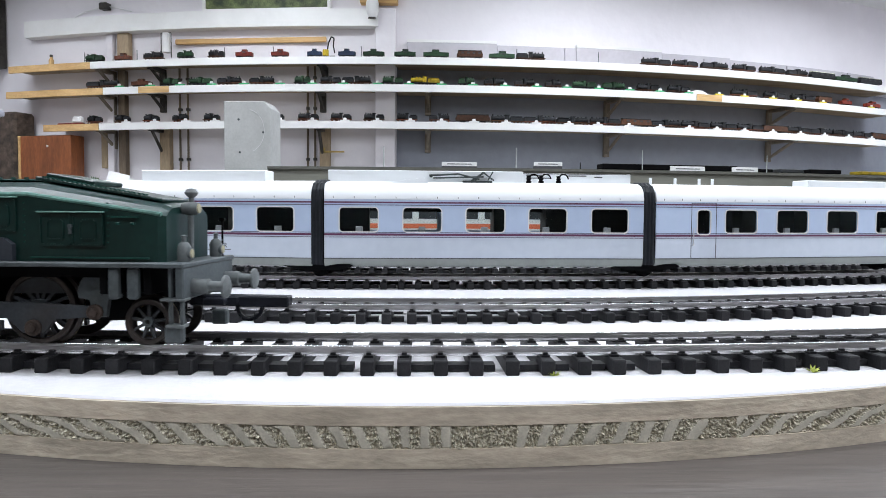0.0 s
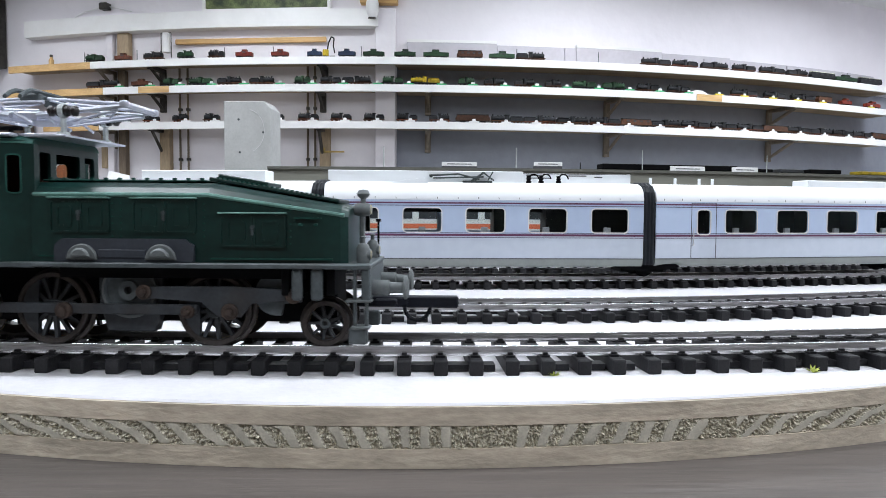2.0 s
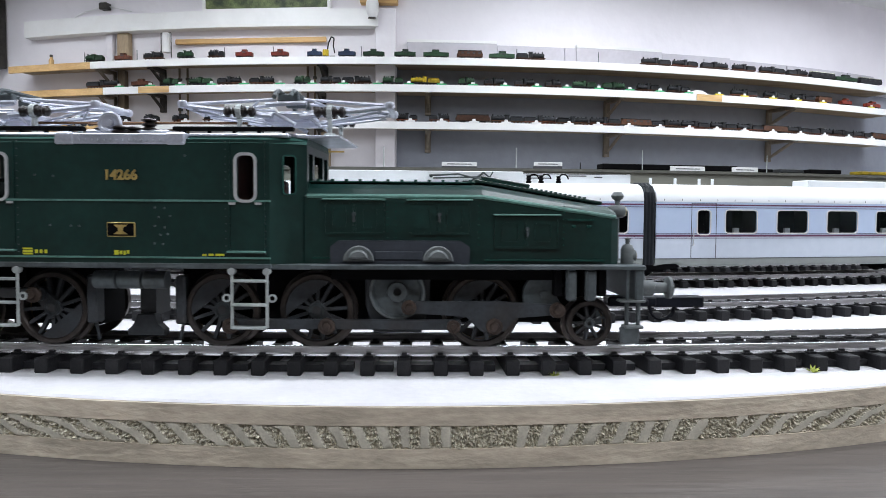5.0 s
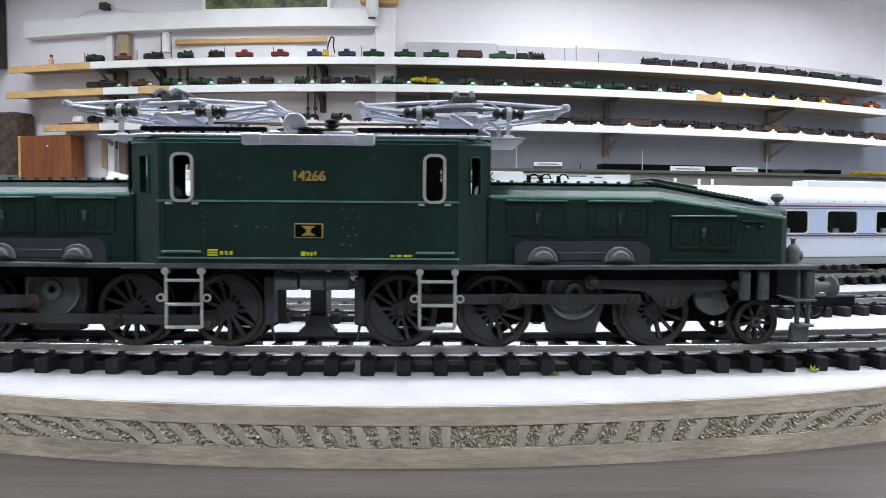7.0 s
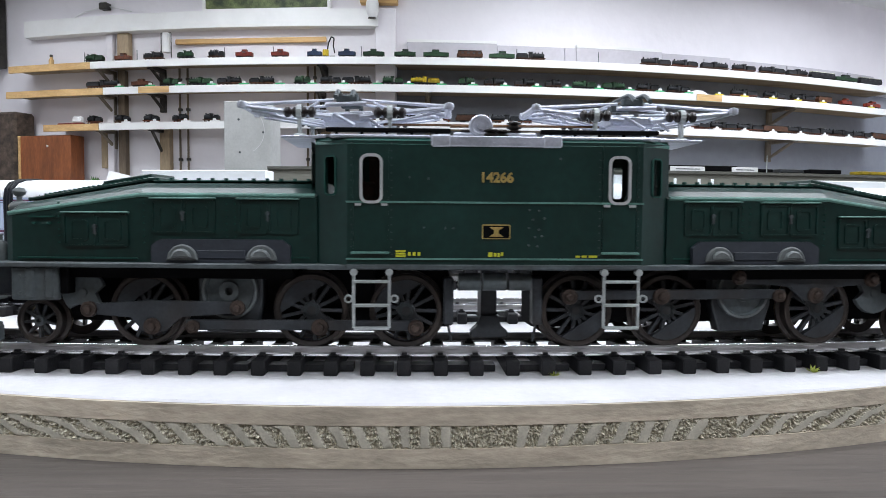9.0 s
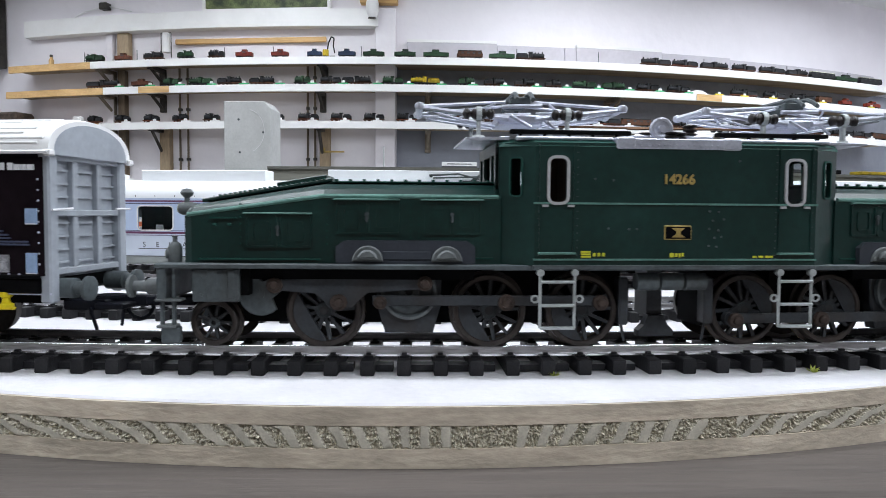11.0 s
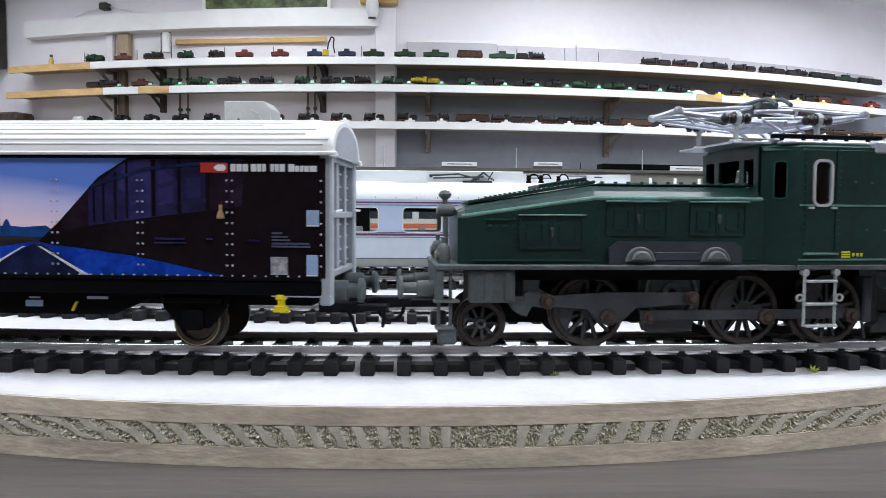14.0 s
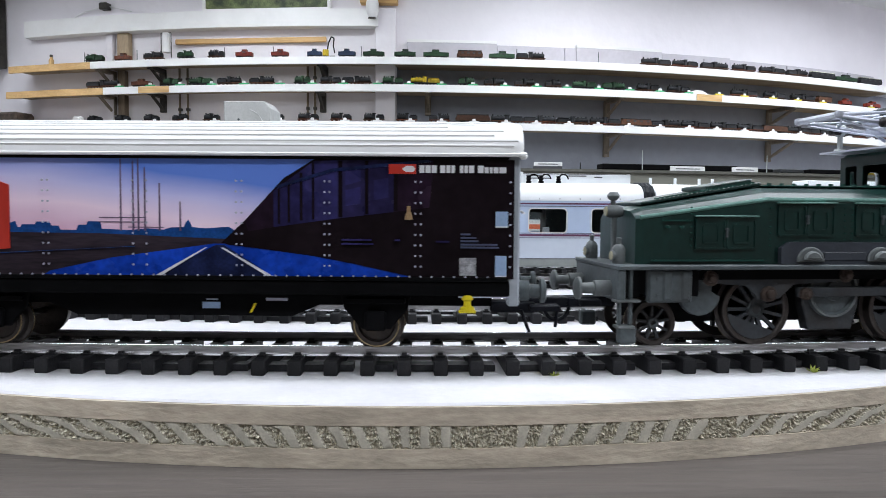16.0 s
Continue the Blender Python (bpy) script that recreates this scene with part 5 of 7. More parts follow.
    for x in (-62.5, 62.5):
        bm = BM()
        lathe(bm, [(0, 0), (1.6, 0.3), (1.6, 1.2), (0.9, 1.6), (0.8, 2.6), (1.3, 3.0), (1.3, 4.0), (0, 4.1)], 14, Matrix.Translation((x, -14.0, 8.6)))
        box(bm, x - 1.9, x + 1.9, -14.6, -13.4, 8.6, 9.3, 0.2)
        pm("brake_toggle", bm, M_SIGNAL, under, "yellow plastic brake toggle")
        bm = BM()
        rod(bm, (x - 2, -14.5, 12.3), (x + 11, -14.5, 12.3), 0.3, 0.3, 6)
        pm("side_rail", bm, M_RIVET, under)
    for x in (-42.4, 42.4):
        bm = BM()
        prism(bm, [(x - 8.0, 12.6), (x + 8.0, 12.6), (x + 7.0, 9.0), (x + 3.2, 4.4), (x - 3.2, 4.4), (x - 7.0, 9.0)], -11.6, -10.6, 0.2)
        prism(bm, [(x - 8.0, 12.6), (x + 8.0, 12.6), (x + 7.0, 9.0), (x + 3.2, 4.4), (x - 3.2, 4.4), (x - 7.0, 9.0)], 10.6, 11.6, 0.2)
        box(bm, x - 6.6, x + 6.6, -13.0, -11.4, 10.2, 11.6, 0.3)
        box(bm, x - 2.3, x + 2.3, -13.2, -11.4, 4.2, 8.6, 0.4)
        pm("axle_guard", bm, M_BLACK, under)
        SIZE[0] = 1.0
        bm = BM()
        tyre(bm, 5.4, -10.2, -7.2, 3.9)
        ydisc(bm, 0, 0, 4.1, -9.2, -7.6, 20)
        ydisc(bm, 0, 0, 0.9, -8, 8, 8)
        lathe(bm, [(3.9, 7.2), (6.2, 7.2), (6.2, 7.65), (5.4, 7.9), (5.4, 10.2), (3.9, 10.2), (3.9, 7.2)], 28, Matrix.Rotation(radians(-90), 4, "X"))
        ydisc(bm, 0, 0, 4.1, 7.6, 9.2, 20)
        wh = pm("wheel", bm, M_TYRE, wa, "browned solid wheel", True)
        bm = BM()
        lathe(bm, [(4.6, 7.0), (6.25, 7.0), (6.25, 7.18), (4.6, 7.18)], 30, Matrix.Rotation(radians(90), 4, "X"))
        lathe(bm, [(4.95, 10.22), (5.2, 10.22), (5.2, 10.3), (4.95, 10.3)], 30, Matrix.Rotation(radians(90), 4, "X"))
        pm("flange", bm, M_TREAD, wh, "brass-toned flange", True)
        SIZE[0] = WAGON_LONG
        ROLL_LIST.append((wh, Matrix.Translation((x * WAGON_LONG * MM, 0, 0)), 5.4, 0.0, 5.4))
    return wa


# ---- silver articulated train ----
M_COACH = mat("pale_silver_coach_paint", (0.46, 0.55, 0.71), 0.35, 0.0, var=0.04, scale=30, coat=0.2)
M_COACH_LOW = mat("silver_lower_panel", (0.53, 0.58, 0.66), 0.35, var=0.05, scale=30, coat=0.2)
M_SKIRT = mat("grey_skirt", (0.25, 0.27, 0.255), 0.45, var=0.08, scale=40)
M_CROOF = mat("white_coach_roof", (0.80, 0.82, 0.84), 0.4, var=0.03, scale=40)
M_STRIPE = mat("purple_stripe", (0.12, 0.035, 0.085), 0.4, var=0.1, scale=100)
M_STRIPE2 = mat("dark_stripe", (0.05, 0.045, 0.09), 0.4, var=0.1, scale=100)
M_RUBBER = mat("black_bellows", (0.009, 0.011, 0.015), 0.5, var=0.3, scale=100, bump=0.2, spec=0.25)
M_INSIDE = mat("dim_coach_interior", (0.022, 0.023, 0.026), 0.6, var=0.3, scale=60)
M_SEAT = mat("grey_seat", (0.30, 0.30, 0.31), 0.6, var=0.15, scale=80)
M_ORANGE = mat("orange_band", (0.62, 0.14, 0.06), 0.4, var=0.1, scale=60)
M_OFFWHITE = mat("off_white_band", (0.72, 0.70, 0.66), 0.4, var=0.06, scale=60)
M_FINE = mat("fine_dark_line", (0.06, 0.06, 0.07), 0.5, var=0.1, scale=100)


def coach(s_mid, half, wins, label, doors=(), lettering="", extras=None, gangway=True, screens=()):
    co = thing("coach", label, "model coach", THIRD.m(s_mid * MM, 0, RAIL_TOP), "silver articulated train")
    for y, th in ((-16.0, 0.7), (15.3, 0.7)):
        bm = BM()
        allw = [(a, b, 21.7, 32.7) for a, b in wins] + [(d + 3.4, d + 10.2, 21.0, 32.6) for d in doors]
        wall_with_windows(bm, -half, half, 19.9, 36.6, y, th, allw, 1.5)
        wallp = pm("side_wall", bm, M_COACH, co, "pale silver-blue window band")
        bm = BM()
        box(bm, -half, half, y, y + th, 9.3, 19.9)
        pm("lower_panel", bm, M_COACH_LOW, wallp, "silver lower side")
        sg = -1 if y < 0 else 1
        yo = y if y < 0 else y + th
        for z0, z1, mt in ((34.9, 35.6, M_STRIPE), (33.9, 34.2, M_STRIPE2), (19.8, 20.8, M_STRIPE), (21.15, 21.4, M_STRIPE2), (18.95, 19.2, M_STRIPE2)):
            bm = BM()
            box(bm, -half, half, *sorted((yo + sg * 0.1, yo - sg * 0.2)), z0, z1)
            pm("stripe", bm, mt, wallp, "thin dark purple stripe")
        bm = BM()
        box(bm, -half, half, *sorted((yo + sg * 0.25, yo - sg * 0.2)), 9.0, 9.35)
        pm("skirt_bead", bm, M_FINE, wallp)
        for a, b, c, d in allw:
            bm = BM()
            frame_ring(bm, a, b, c, d, 1.5, 0.5, *sorted((yo + sg * 0.22, yo - sg * 0.3)))
            wf = pm("window_frame", bm, M_OFFWHITE, co, "white rounded window frame", True)
            bm = BM()
            ym = (yo - sg * 0.5)
            box(bm, a - 0.2, b + 0.2, ym - 0.06, ym + 0.06, c - 0.2, d + 0.2)
            g = pm("pane", bm, M_GLASS, wf)
            g.visible_shadow = False
        if y < 0:
            for d in doors:
                bm = BM()
                for q in ((d, d + 0.25, 9.4, 36.0), (d + 13.4, d + 13.65, 9.4, 36.0), (d, d + 13.6, 35.8, 36.05)):
                    box(bm, q[0], q[1], yo - 0.12, yo + 0.1, q[2], q[3])
                dr = pm("door", bm, M_FINE, co, "door outline")
                bm = BM()
                rod(bm, (d + 1.2, yo - 0.5, 16.0), (d + 1.2, yo - 0.5, 24.0), 0.25, 0.25, 6)
                box(bm, d + 0.8, d + 1.6, yo - 0.6, yo, 15.4, 16.2)
                pm("handle", bm, M_WINFRAME, dr, "thin door handle")
            if lettering:
                for i, chv in enumerate(lettering):
                    fc = bpy.data.curves.new("letter", "FONT")
                    fc.body, fc.size, fc.align_x, fc.extrude = chv, 3.3 * MM, "CENTER", 0.05 * MM
                    fo = new("letter", fc)
                    fc.materials.append(M_FINE)
                    fo.parent, fo.matrix_basis = wallp, pose((-7.4 + 6.65 * i) * MM, (yo - 0.06) * MM, 13.6 * MM, 90, 0, 0)
                bm = BM()
                box(bm, -10, 34.5, yo - 0.1, yo + 0.1, 12.6, 12.9)
                pm("underline", bm, M_FINE, wallp)
    # skirt, floor, roof, inside
    bm = BM()
    pts = [(-15.95, 9.2), (-15.5, 6.8), (-14.2, 5.5), (-11, 5.0), (11, 5.0), (14.2, 5.5), (15.5, 6.8), (15.95, 9.2)]
    loft(bm, [[Vector((x, y, z)) for y, z in pts] for x in (-half, half)])
    pm("skirt", bm, M_SKIRT, co, "grey curved skirt", True)
    bm = BM()
    pts = [(-16.0 + 0.0, 36.7), (-15.9, 38.2), (-15.0, 41.0), (-12.6, 43.4), (-8.0, 45.0), (0, 45.7), (8.0, 45.0), (12.6, 43.4), (15.0, 41.0), (15.9, 38.2), (16.0, 36.7)]
    loft(bm, [[Vector((x, y, z)) for y, z in pts] for x in (-half, -half + 0.6, half - 0.6, half)])
    roof = pm("roof", bm, M_CROOF, co, "glossy white rounded roof", True)
    bm = BM()
    for i in range(int(half * 2 / 9.5)):
        x = -half + 4 + 9.5 * i
        box(bm, x, x + 0.25, -16.1, -15.6, 37.2, 38.0)
    pm("roof_seam", bm, M_FINE, roof)
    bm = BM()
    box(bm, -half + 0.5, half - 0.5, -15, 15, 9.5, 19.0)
    # dark boxes added so each window looks partly dark from the camera
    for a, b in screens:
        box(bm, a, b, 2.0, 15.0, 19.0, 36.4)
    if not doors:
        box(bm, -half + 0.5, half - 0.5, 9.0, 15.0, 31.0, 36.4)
    inside = pm("interior", bm, M_INSIDE, co, "dark coach interior with boxes fitted to the camera's view")
    for a, b in wins:
        bm = BM()
        c = (a + b) / 2
        prism(bm, [(c - 1.9, 19.0), (c + 1.9, 19.0), (c + 1.5, 24.0), (c - 1.5, 24.0)], -12.5, -11.0, 0.2)
        pm("seat", bm, M_SEAT, inside, "pale grey seat back")
    if gangway:
        bm = BM()
        gp = [(-16.3, 6.2), (-16.4, 36.5), (-15.6, 41.2), (-13.0, 44.2), (-8.0, 45.8), (0, 46.4), (8.0, 45.8), (13.0, 44.2), (15.6, 41.2), (16.4, 36.5), (16.3, 6.2)]
        rings = []
        for i in range(7):
            sh = 0.0 if i % 2 else -0.35
            x = half + 0.1 + 5.2 * i / 6
            rings.append([Vector((x, y * (1 + sh / 16), z + (sh if z > 20 else 0))) for y, z in gp])
        loft(bm, rings)
        pm("bellows", bm, M_RUBBER, co, "black ribbed gangway bellows")
        bm = BM()
        prism(bm, [(half - 14, 5.4), (half - 11, 6.6), (half + 17, 6.6), (half + 19, 5.4), (half + 12, 3.6), (half - 6, 3.6)], -13.8, -10.6, 0.2)
        ydisc(bm, half + 2.6, 3.9, 3.8, -10.2, -7.6, 20)
        ydisc(bm, half + 2.6, 3.9, 3.8, 7.6, 10.2, 20)
        box(bm, half - 8, half + 13, -8, 8, 2.4, 5.0)
        pm("axle_unit", bm, M_BLACK, co, "black single-axle running gear")
    if extras:
        extras(co, roof, half)
    return co


def roof_middle(co, roof, half):
    bm = BM()
    box(bm, -half + 0.5, 19.5, -2.0, 9.0, 44.5, 51.0, 0.3)
    pm("roof_fairing", bm, M_CROOF, roof, "white roof fairing")
    bm = BM()
    box(bm, 19.8, half, 4.0, 8.0, 44.5, 50.6, 0.2)
    pan = pm("roof_panel", bm, M_CROOF, co, "white printed roof panel")
    bm = BM()
    for x0, x1, z in ((22, 30, 49.2), (22, 34, 48.0), (42, 52, 49.2), (56, 60, 48.6)):
        box(bm, x0, x1, 3.85, 4.1, z, z + 0.5)
    box(bm, 19.8, half, 3.8, 4.1, 50.2, 50.5)
    pm("printed_line", bm, M_FINE, pan)
    bm = BM()
    loft(bm, [[Vector((x, y, z)) for y, z in ((-9, 44.0), (-9, 44.2 + h), (4, 44.8 + h), (4, 44.0))] for x, h in ((-46, 0.2), (-37, 2.0), (-28, 3.0), (-26.5, 0.4))])
    pm("cable_duct", bm, M_CROOF, roof, "white sloping roof duct")
    # dark folded current collector
    bm = BM()
    box(bm, -10, 4, -6, 6, 45.2, 46.2, 0.2)
    for y in (-4, 4):
        rod(bm, (-26, y, 48.6), (-12, y, 49.4), 0.5, 0.5, 6)
        rod(bm, (-24, y, 47.4), (0, y, 48.2), 0.45, 0.45, 6)
        rod(bm, (-12, y, 49.4), (-2, y, 47.0), 0.45, 0.45, 6)
        rod(bm, (-6, y, 46.0), (0, y, 50.2), 0.6, 0.5, 6)
        rod(bm, (0, y, 50.2), (5, y, 46.4), 0.4, 0.4, 6)
        rod(bm, (2, y, 46.4), (4.5, y, 50.6), 0.35, 0.35, 6)
        lathe(bm, [(0, 0), (1.2, 0.3), (1.2, 1.4), (0, 1.8)], 10, Matrix.Translation((-4, y, 46.2)))
    rod(bm, (-25, -5, 48.4), (-25, 5, 48.4), 0.8, 0.8, 8)
    rod(bm, (0, -5, 50.0), (0, 5, 50.0), 0.5, 0.5, 8)
    pm("current_collector", bm, mat("dark_collector", (0.05, 0.06, 0.06), 0.4, 0.4, scale=100), roof, "dark folded roof current collector")
    for x in (22.0, 28.0, 36.5):
        bm = BM()
        lathe(bm, [(0, 0), (1.3, 0), (1.3, 1.0), (0.8, 1.4), (1.3, 2.0), (0.8, 2.6), (1.2, 3.4), (0, 3.6)], 10, Matrix.Translation((x, -3, 45.4)))
        for i in range(6):
            a0, a1 = radians(180 - 30 * i), radians(150 - 30 * i)
            rod(bm, (x + 2.4 + 2.4 * math.cos(a0), -3, 47.4 + 2.4 * math.sin(a0)), (x + 2.4 + 2.4 * math.cos(a1), -3, 47.4 + 2.4 * math.sin(a1)), 0.35, 0.35, 6)
        pm("roof_insulator", bm, M_BLACK, roof, "black roof insulator with wire")


def roof_left(co, roof, half):
    bm = BM()
    box(bm, -14.5, 47.0, -4.0, 8.0, 44.5, 50.6, 0.4)
    pm("roof_fairing", bm, M_CROOF, roof, "white roof box")


def roof_right(co, roof, half):
    for x in (-68.0, -54.5, -41.0, -33.5):
        bm = BM()
        box(bm, x - 0.55, x + 0.55, -0.6, 0.6, 45.0, 48.8, 0.15)
        pm("roof_vent", bm, M_CROOF, roof, "small white roof vent")
    bm = BM()
    box(bm, 20.0, half, -4.0, 8.0, 44.5, 49.0, 0.4)
    pm("roof_fairing", bm, M_CROOF, roof, "white roof box")


def silver_train():
    coach(31.45, 74.3, [(-67.3, -50.0), (-38.3, -20.9), (-9.3, 8.4), (20.0, 37.5), (49.6, 66.7)], "silver-blue articulated coach with purple stripes and roof current collector", extras=roof_middle, screens=((-73, -54.5), (-40.5, -38.6), (6.0, 18.6), (31.5, 73)))
    coach(-121.0, 72.4, [(-68.0, -51.0), (-39.2, -22.2), (-10.2, 6.6), (19.0, 35.6), (47.0, 64.2)], "silver-blue articulated coach with purple stripes and lettered side", lettering="SENATOR", extras=roof_left, screens=((-71, -58), (-46, -32), (-18, -2), (10, 26), (40, 71)))
    coach(185.4, 73.6, [(-36.3, -19.0), (-7.4, 10.4), (21.8, 39.9), (51.6, 69.0)], "silver-blue articulated coach with purple stripes and side door", doors=(-55.0,), extras=roof_right, screens=((-72, -49), (-36, -20), (-14, 6.5), (17, 33), (46, 72)))
    coach(-271.0, 72.6, [(-60, -42), (-30, -12), (0, 18), (30, 48)], "silver-blue articulated end coach with purple stripes")


def orange_coach(s_mid, half, m=None):
    oc = thing("striped_coach", "off-white coach with orange band and dark windows behind the silver train", "model coach", FOURTH.m(s_mid * MM, 0, RAIL_TOP), "striped coaches behind")
    bm = BM()
    box(bm, -half, half, -15.0, 15.0, 6.0, 36.0, 1.0, 2)
    body = pm("body", bm, M_OFFWHITE, oc, "off-white coach body")
    bm = BM()
    box(bm, -half + 0.2, half - 0.2, -15.25, -14.8, 21.4, 24.2)
    pm("orange_band", bm, M_ORANGE, body, "orange waist band")
    n = int(half * 2 / 19)
    for i in range(n):
        bm = BM()
        x = -half + 4 + 19 * i
        frame_ring(bm, x + 0.4, x + 15.6, 27.0, 34.2, 0.8, 0.4, -15.3, -14.9)
        wf = pm("window", bm, M_WINFRAME, oc)
        bm = BM()
        box(bm, x, x + 16, -15.2, -14.9, 26.8, 34.4)
        pm("pane", bm, M_INSIDE, wf, "dark window pane")
    bm = BM()
    loft(bm, [[Vector((x, y, z)) for y, z in ((-15.0, 36), (-13, 39.5), (-6, 41), (6, 41), (13, 39.5), (15.0, 36))] for x in (-half, half)])
    pm("roof", bm, M_SKIRT, oc, "grey coach roof", True)
    for x in (-half + 22, half - 22):
        bm = BM()
        box(bm, x - 11, x + 11, -10.5, 10.5, 3.0, 6.2, 0.4)
        for dx in (-7, 7):
            ydisc(bm, x + dx, 5.0, 5.0, -10.2, -7.4, 16)
            ydisc(bm, x + dx, 5.0, 5.0, 7.4, 10.2, 16)
        pm("bogie", bm, M_BLACK, oc, "black bogie")


LOCO = locomotive()
WAGON = wagon()
WAGON_BACK = 0.2085
SIZE[0] = 1.018
silver_train()
orange_coach(20.0, 62.0)
orange_coach(-112.0, 64.0)
orange_coach(196.0, 62.0)


# ---- the back of the room ----
M_PICTURE = mat("leafy_picture", (0.05, 0.085, 0.03), 0.5, var=0.6, scale=14, second=(0.16, 0.20, 0.07), dirt=(0.02, 0.03, 0.012), dirt_amount=0.8)
M_PILLAR = mat("pale_grey_painted_post", (0.52, 0.53, 0.52), 0.6, var=0.08, scale=14, bump=0.15, dirt=(0.36, 0.37, 0.36), dirt_amount=0.4)
M_OLIVE = mat("olive_grey_board", (0.185, 0.185, 0.155), 0.7, var=0.12, scale=12, stretch=(0.3, 1, 2), dirt=(0.10, 0.10, 0.085), dirt_amount=0.4)
M_CABINET = mat("red_brown_cabinet_wood", (0.24, 0.075, 0.024), 0.5, var=0.25, scale=8, stretch=(3, 3, 0.4))
M_FELT = mat("brown_mottled_covering", (0.085, 0.062, 0.048), 0.9, var=0.5, scale=25, bump=0.5, dirt=(0.04, 0.03, 0.025), dirt_amount=0.6)
M_PANEL_GREY = mat("pale_grey_panel", (0.50, 0.48, 0.52), 0.6, var=0.06, scale=4)
M_CARD = mat("white_card", (0.78, 0.78, 0.78), 0.6, var=0.04, scale=60)
M_GREENTAG = mat("green_tag", (0.05, 0.42, 0.16), 0.5, var=0.1, scale=60)
M_YELLOWTAG = mat("yellow_tag", (0.70, 0.60, 0.02), 0.5, var=0.1, scale=60)
M_LEAF = mat("green_leaf", (0.05, 0.14, 0.03), 0.5, var=0.3, scale=100)
M_CLEAR = mat("cloudy_plastic", (0.45, 0.46, 0.44), 0.2, var=0.3, scale=60)


def wall_box(name, s0, s1, y0, y1, z0, z1, material, label, category, kind="", bevel=0.004):
    sm = (s0 + s1) / 2
    bm = BM()
    box(bm, -(s1 - s0) / 2, (s1 - s0) / 2, y0, y1, z0, z1, bevel)
    ob = part(name, bm, material, None, label, m=WALL.m(sm))
    return tagged(ob, category=category, kind=kind)


def back_wall():
    for s0, s1, h in ((-0.09, 0.58, 1.272), (0.585, 1.10, 1.262), (1.105, 1.19, 1.262), (1.195, 1.90, 1.268), (1.905, 2.52, 1.262), (2.525, 4.2, 1.25)):
        bm = BM()
        WALL.sweep(bm, [(0.185, 1.1205), (0.198, h), (0.212, h), (0.199, 1.1205)], s0, s1, 8)
        bp = tagged(part("backing_panel", bm, M_PANEL_GREY, None, "white backing panel leaning on the wall behind the models"), category="panel", group="backing panels")
        # white strip added where a bright streak runs above the models
        if s0 in (-0.09, 1.195):
            bm = BM()
            WALL.sweep(bm, [(0.1965, h + 0.001), (0.1965, h + 0.020), (0.2195, h + 0.020), (0.2195, h + 0.001)], s0, s1, 8)
            part("cap", bm, M_SHELF, bp, "white strip along the panel top")
    bm = BM()
    WALL.sweep(bm, [(0.13, 1.368), (0.13, 1.49), (0.2195, 1.49), (0.2195, 1.368)], -3.16, -0.30, 24)
    tagged(part("wall_beam", bm, M_SHELF, None, "white painted horizontal beam on the wall", True), kind="structure")
    wall_box("wall_post", -0.32, -0.175, 0.15, 0.2195, 0.25, 1.50, M_WALL, "white painted wall post", "post", "structure")
    wall_box("wood_block", -0.43, -0.16, 0.14, 0.2195, 1.535, 1.66, M_SHELF_RAW, "raw pine block high on the wall", "wood block")
    wall_box("wood_strip", -1.84, -0.70, 0.195, 0.2195, 1.268, 1.305, M_SHELF_RAW, "raw pine strip along the wall", "wood strip")
    wall_box("wall_upright", -2.335, -2.235, 0.17, 0.2195, 1.125, 1.365, M_WOOD, "brown stained wooden upright", "upright")
    wall_box("wall_upright", -2.335, -2.275, 0.17, 0.2195, -0.2, 1.09, M_DARKWOOD, "dark wooden upright under the shelf", "upright")
    wall_box("wall_upright", -2.44, -2.385, 0.18, 0.2195, -0.2, 1.365, M_WALL, "white painted wooden upright", "upright")
    wall_box("wall_upright", -2.49, -2.44, 0.17, 0.2195, 0.36, 0.66, M_WOOD, "short tan wooden upright", "upright")
    wall_box("wall_upright", -1.985, -1.90, 0.17, 0.2195, -0.2, 0.655, M_WOOD, "tan wooden upright below the shelf", "upright")
    wall_box("wall_upright", -0.735, -0.66, 0.17, 0.2195, -0.2, 0.655, M_WOOD, "tan wooden upright below the shelf", "upright")
    # leafy picture in a thin frame
    pic = thing("wall_picture", "framed picture of green foliage on the wall", "picture", WALL.m(-1.135))
    bm = BM()
    box(bm, -0.455, 0.455, 0.185, 0.2195, 1.505, 1.80)
    part("print", bm, M_PICTURE, pic)
    bm = BM()
    box(bm, -0.475, 0.475, 0.165, 0.19, 1.492, 1.508)
    box(bm, -0.475, -0.455, 0.165, 0.2195, 1.508, 1.80)
    box(bm, 0.455, 0.475, 0.165, 0.2195, 1.508, 1.80)
    part("frame", bm, M_SHELF, pic, "white frame")
    # pipes
    for s, z0, z1 in [(q, a, b) for q in (-1.83, -1.765, -0.83, -0.775) for a, b in ((0.2, 0.645), (0.68, 0.905), (0.935, 1.095))]:
        p = thing("wall_pipe", "thin dark pipe on the wall", "pipe", WALL.m(s, 0.20), "wall pipes")
        bm = BM()
        rod(bm, (0, 0, z0), (0, 0, z1), 0.008, 0.008, 8)
        part("pipe", bm, M_DARKWOOD, p)
        bm = BM()
        box(bm, -0.012, 0.012, -0.010, 0.0195, (z0 + z1) / 2 - 0.01, (z0 + z1) / 2 + 0.01, 0.002)
        part("clip", bm, M_METAL_DARK, p)
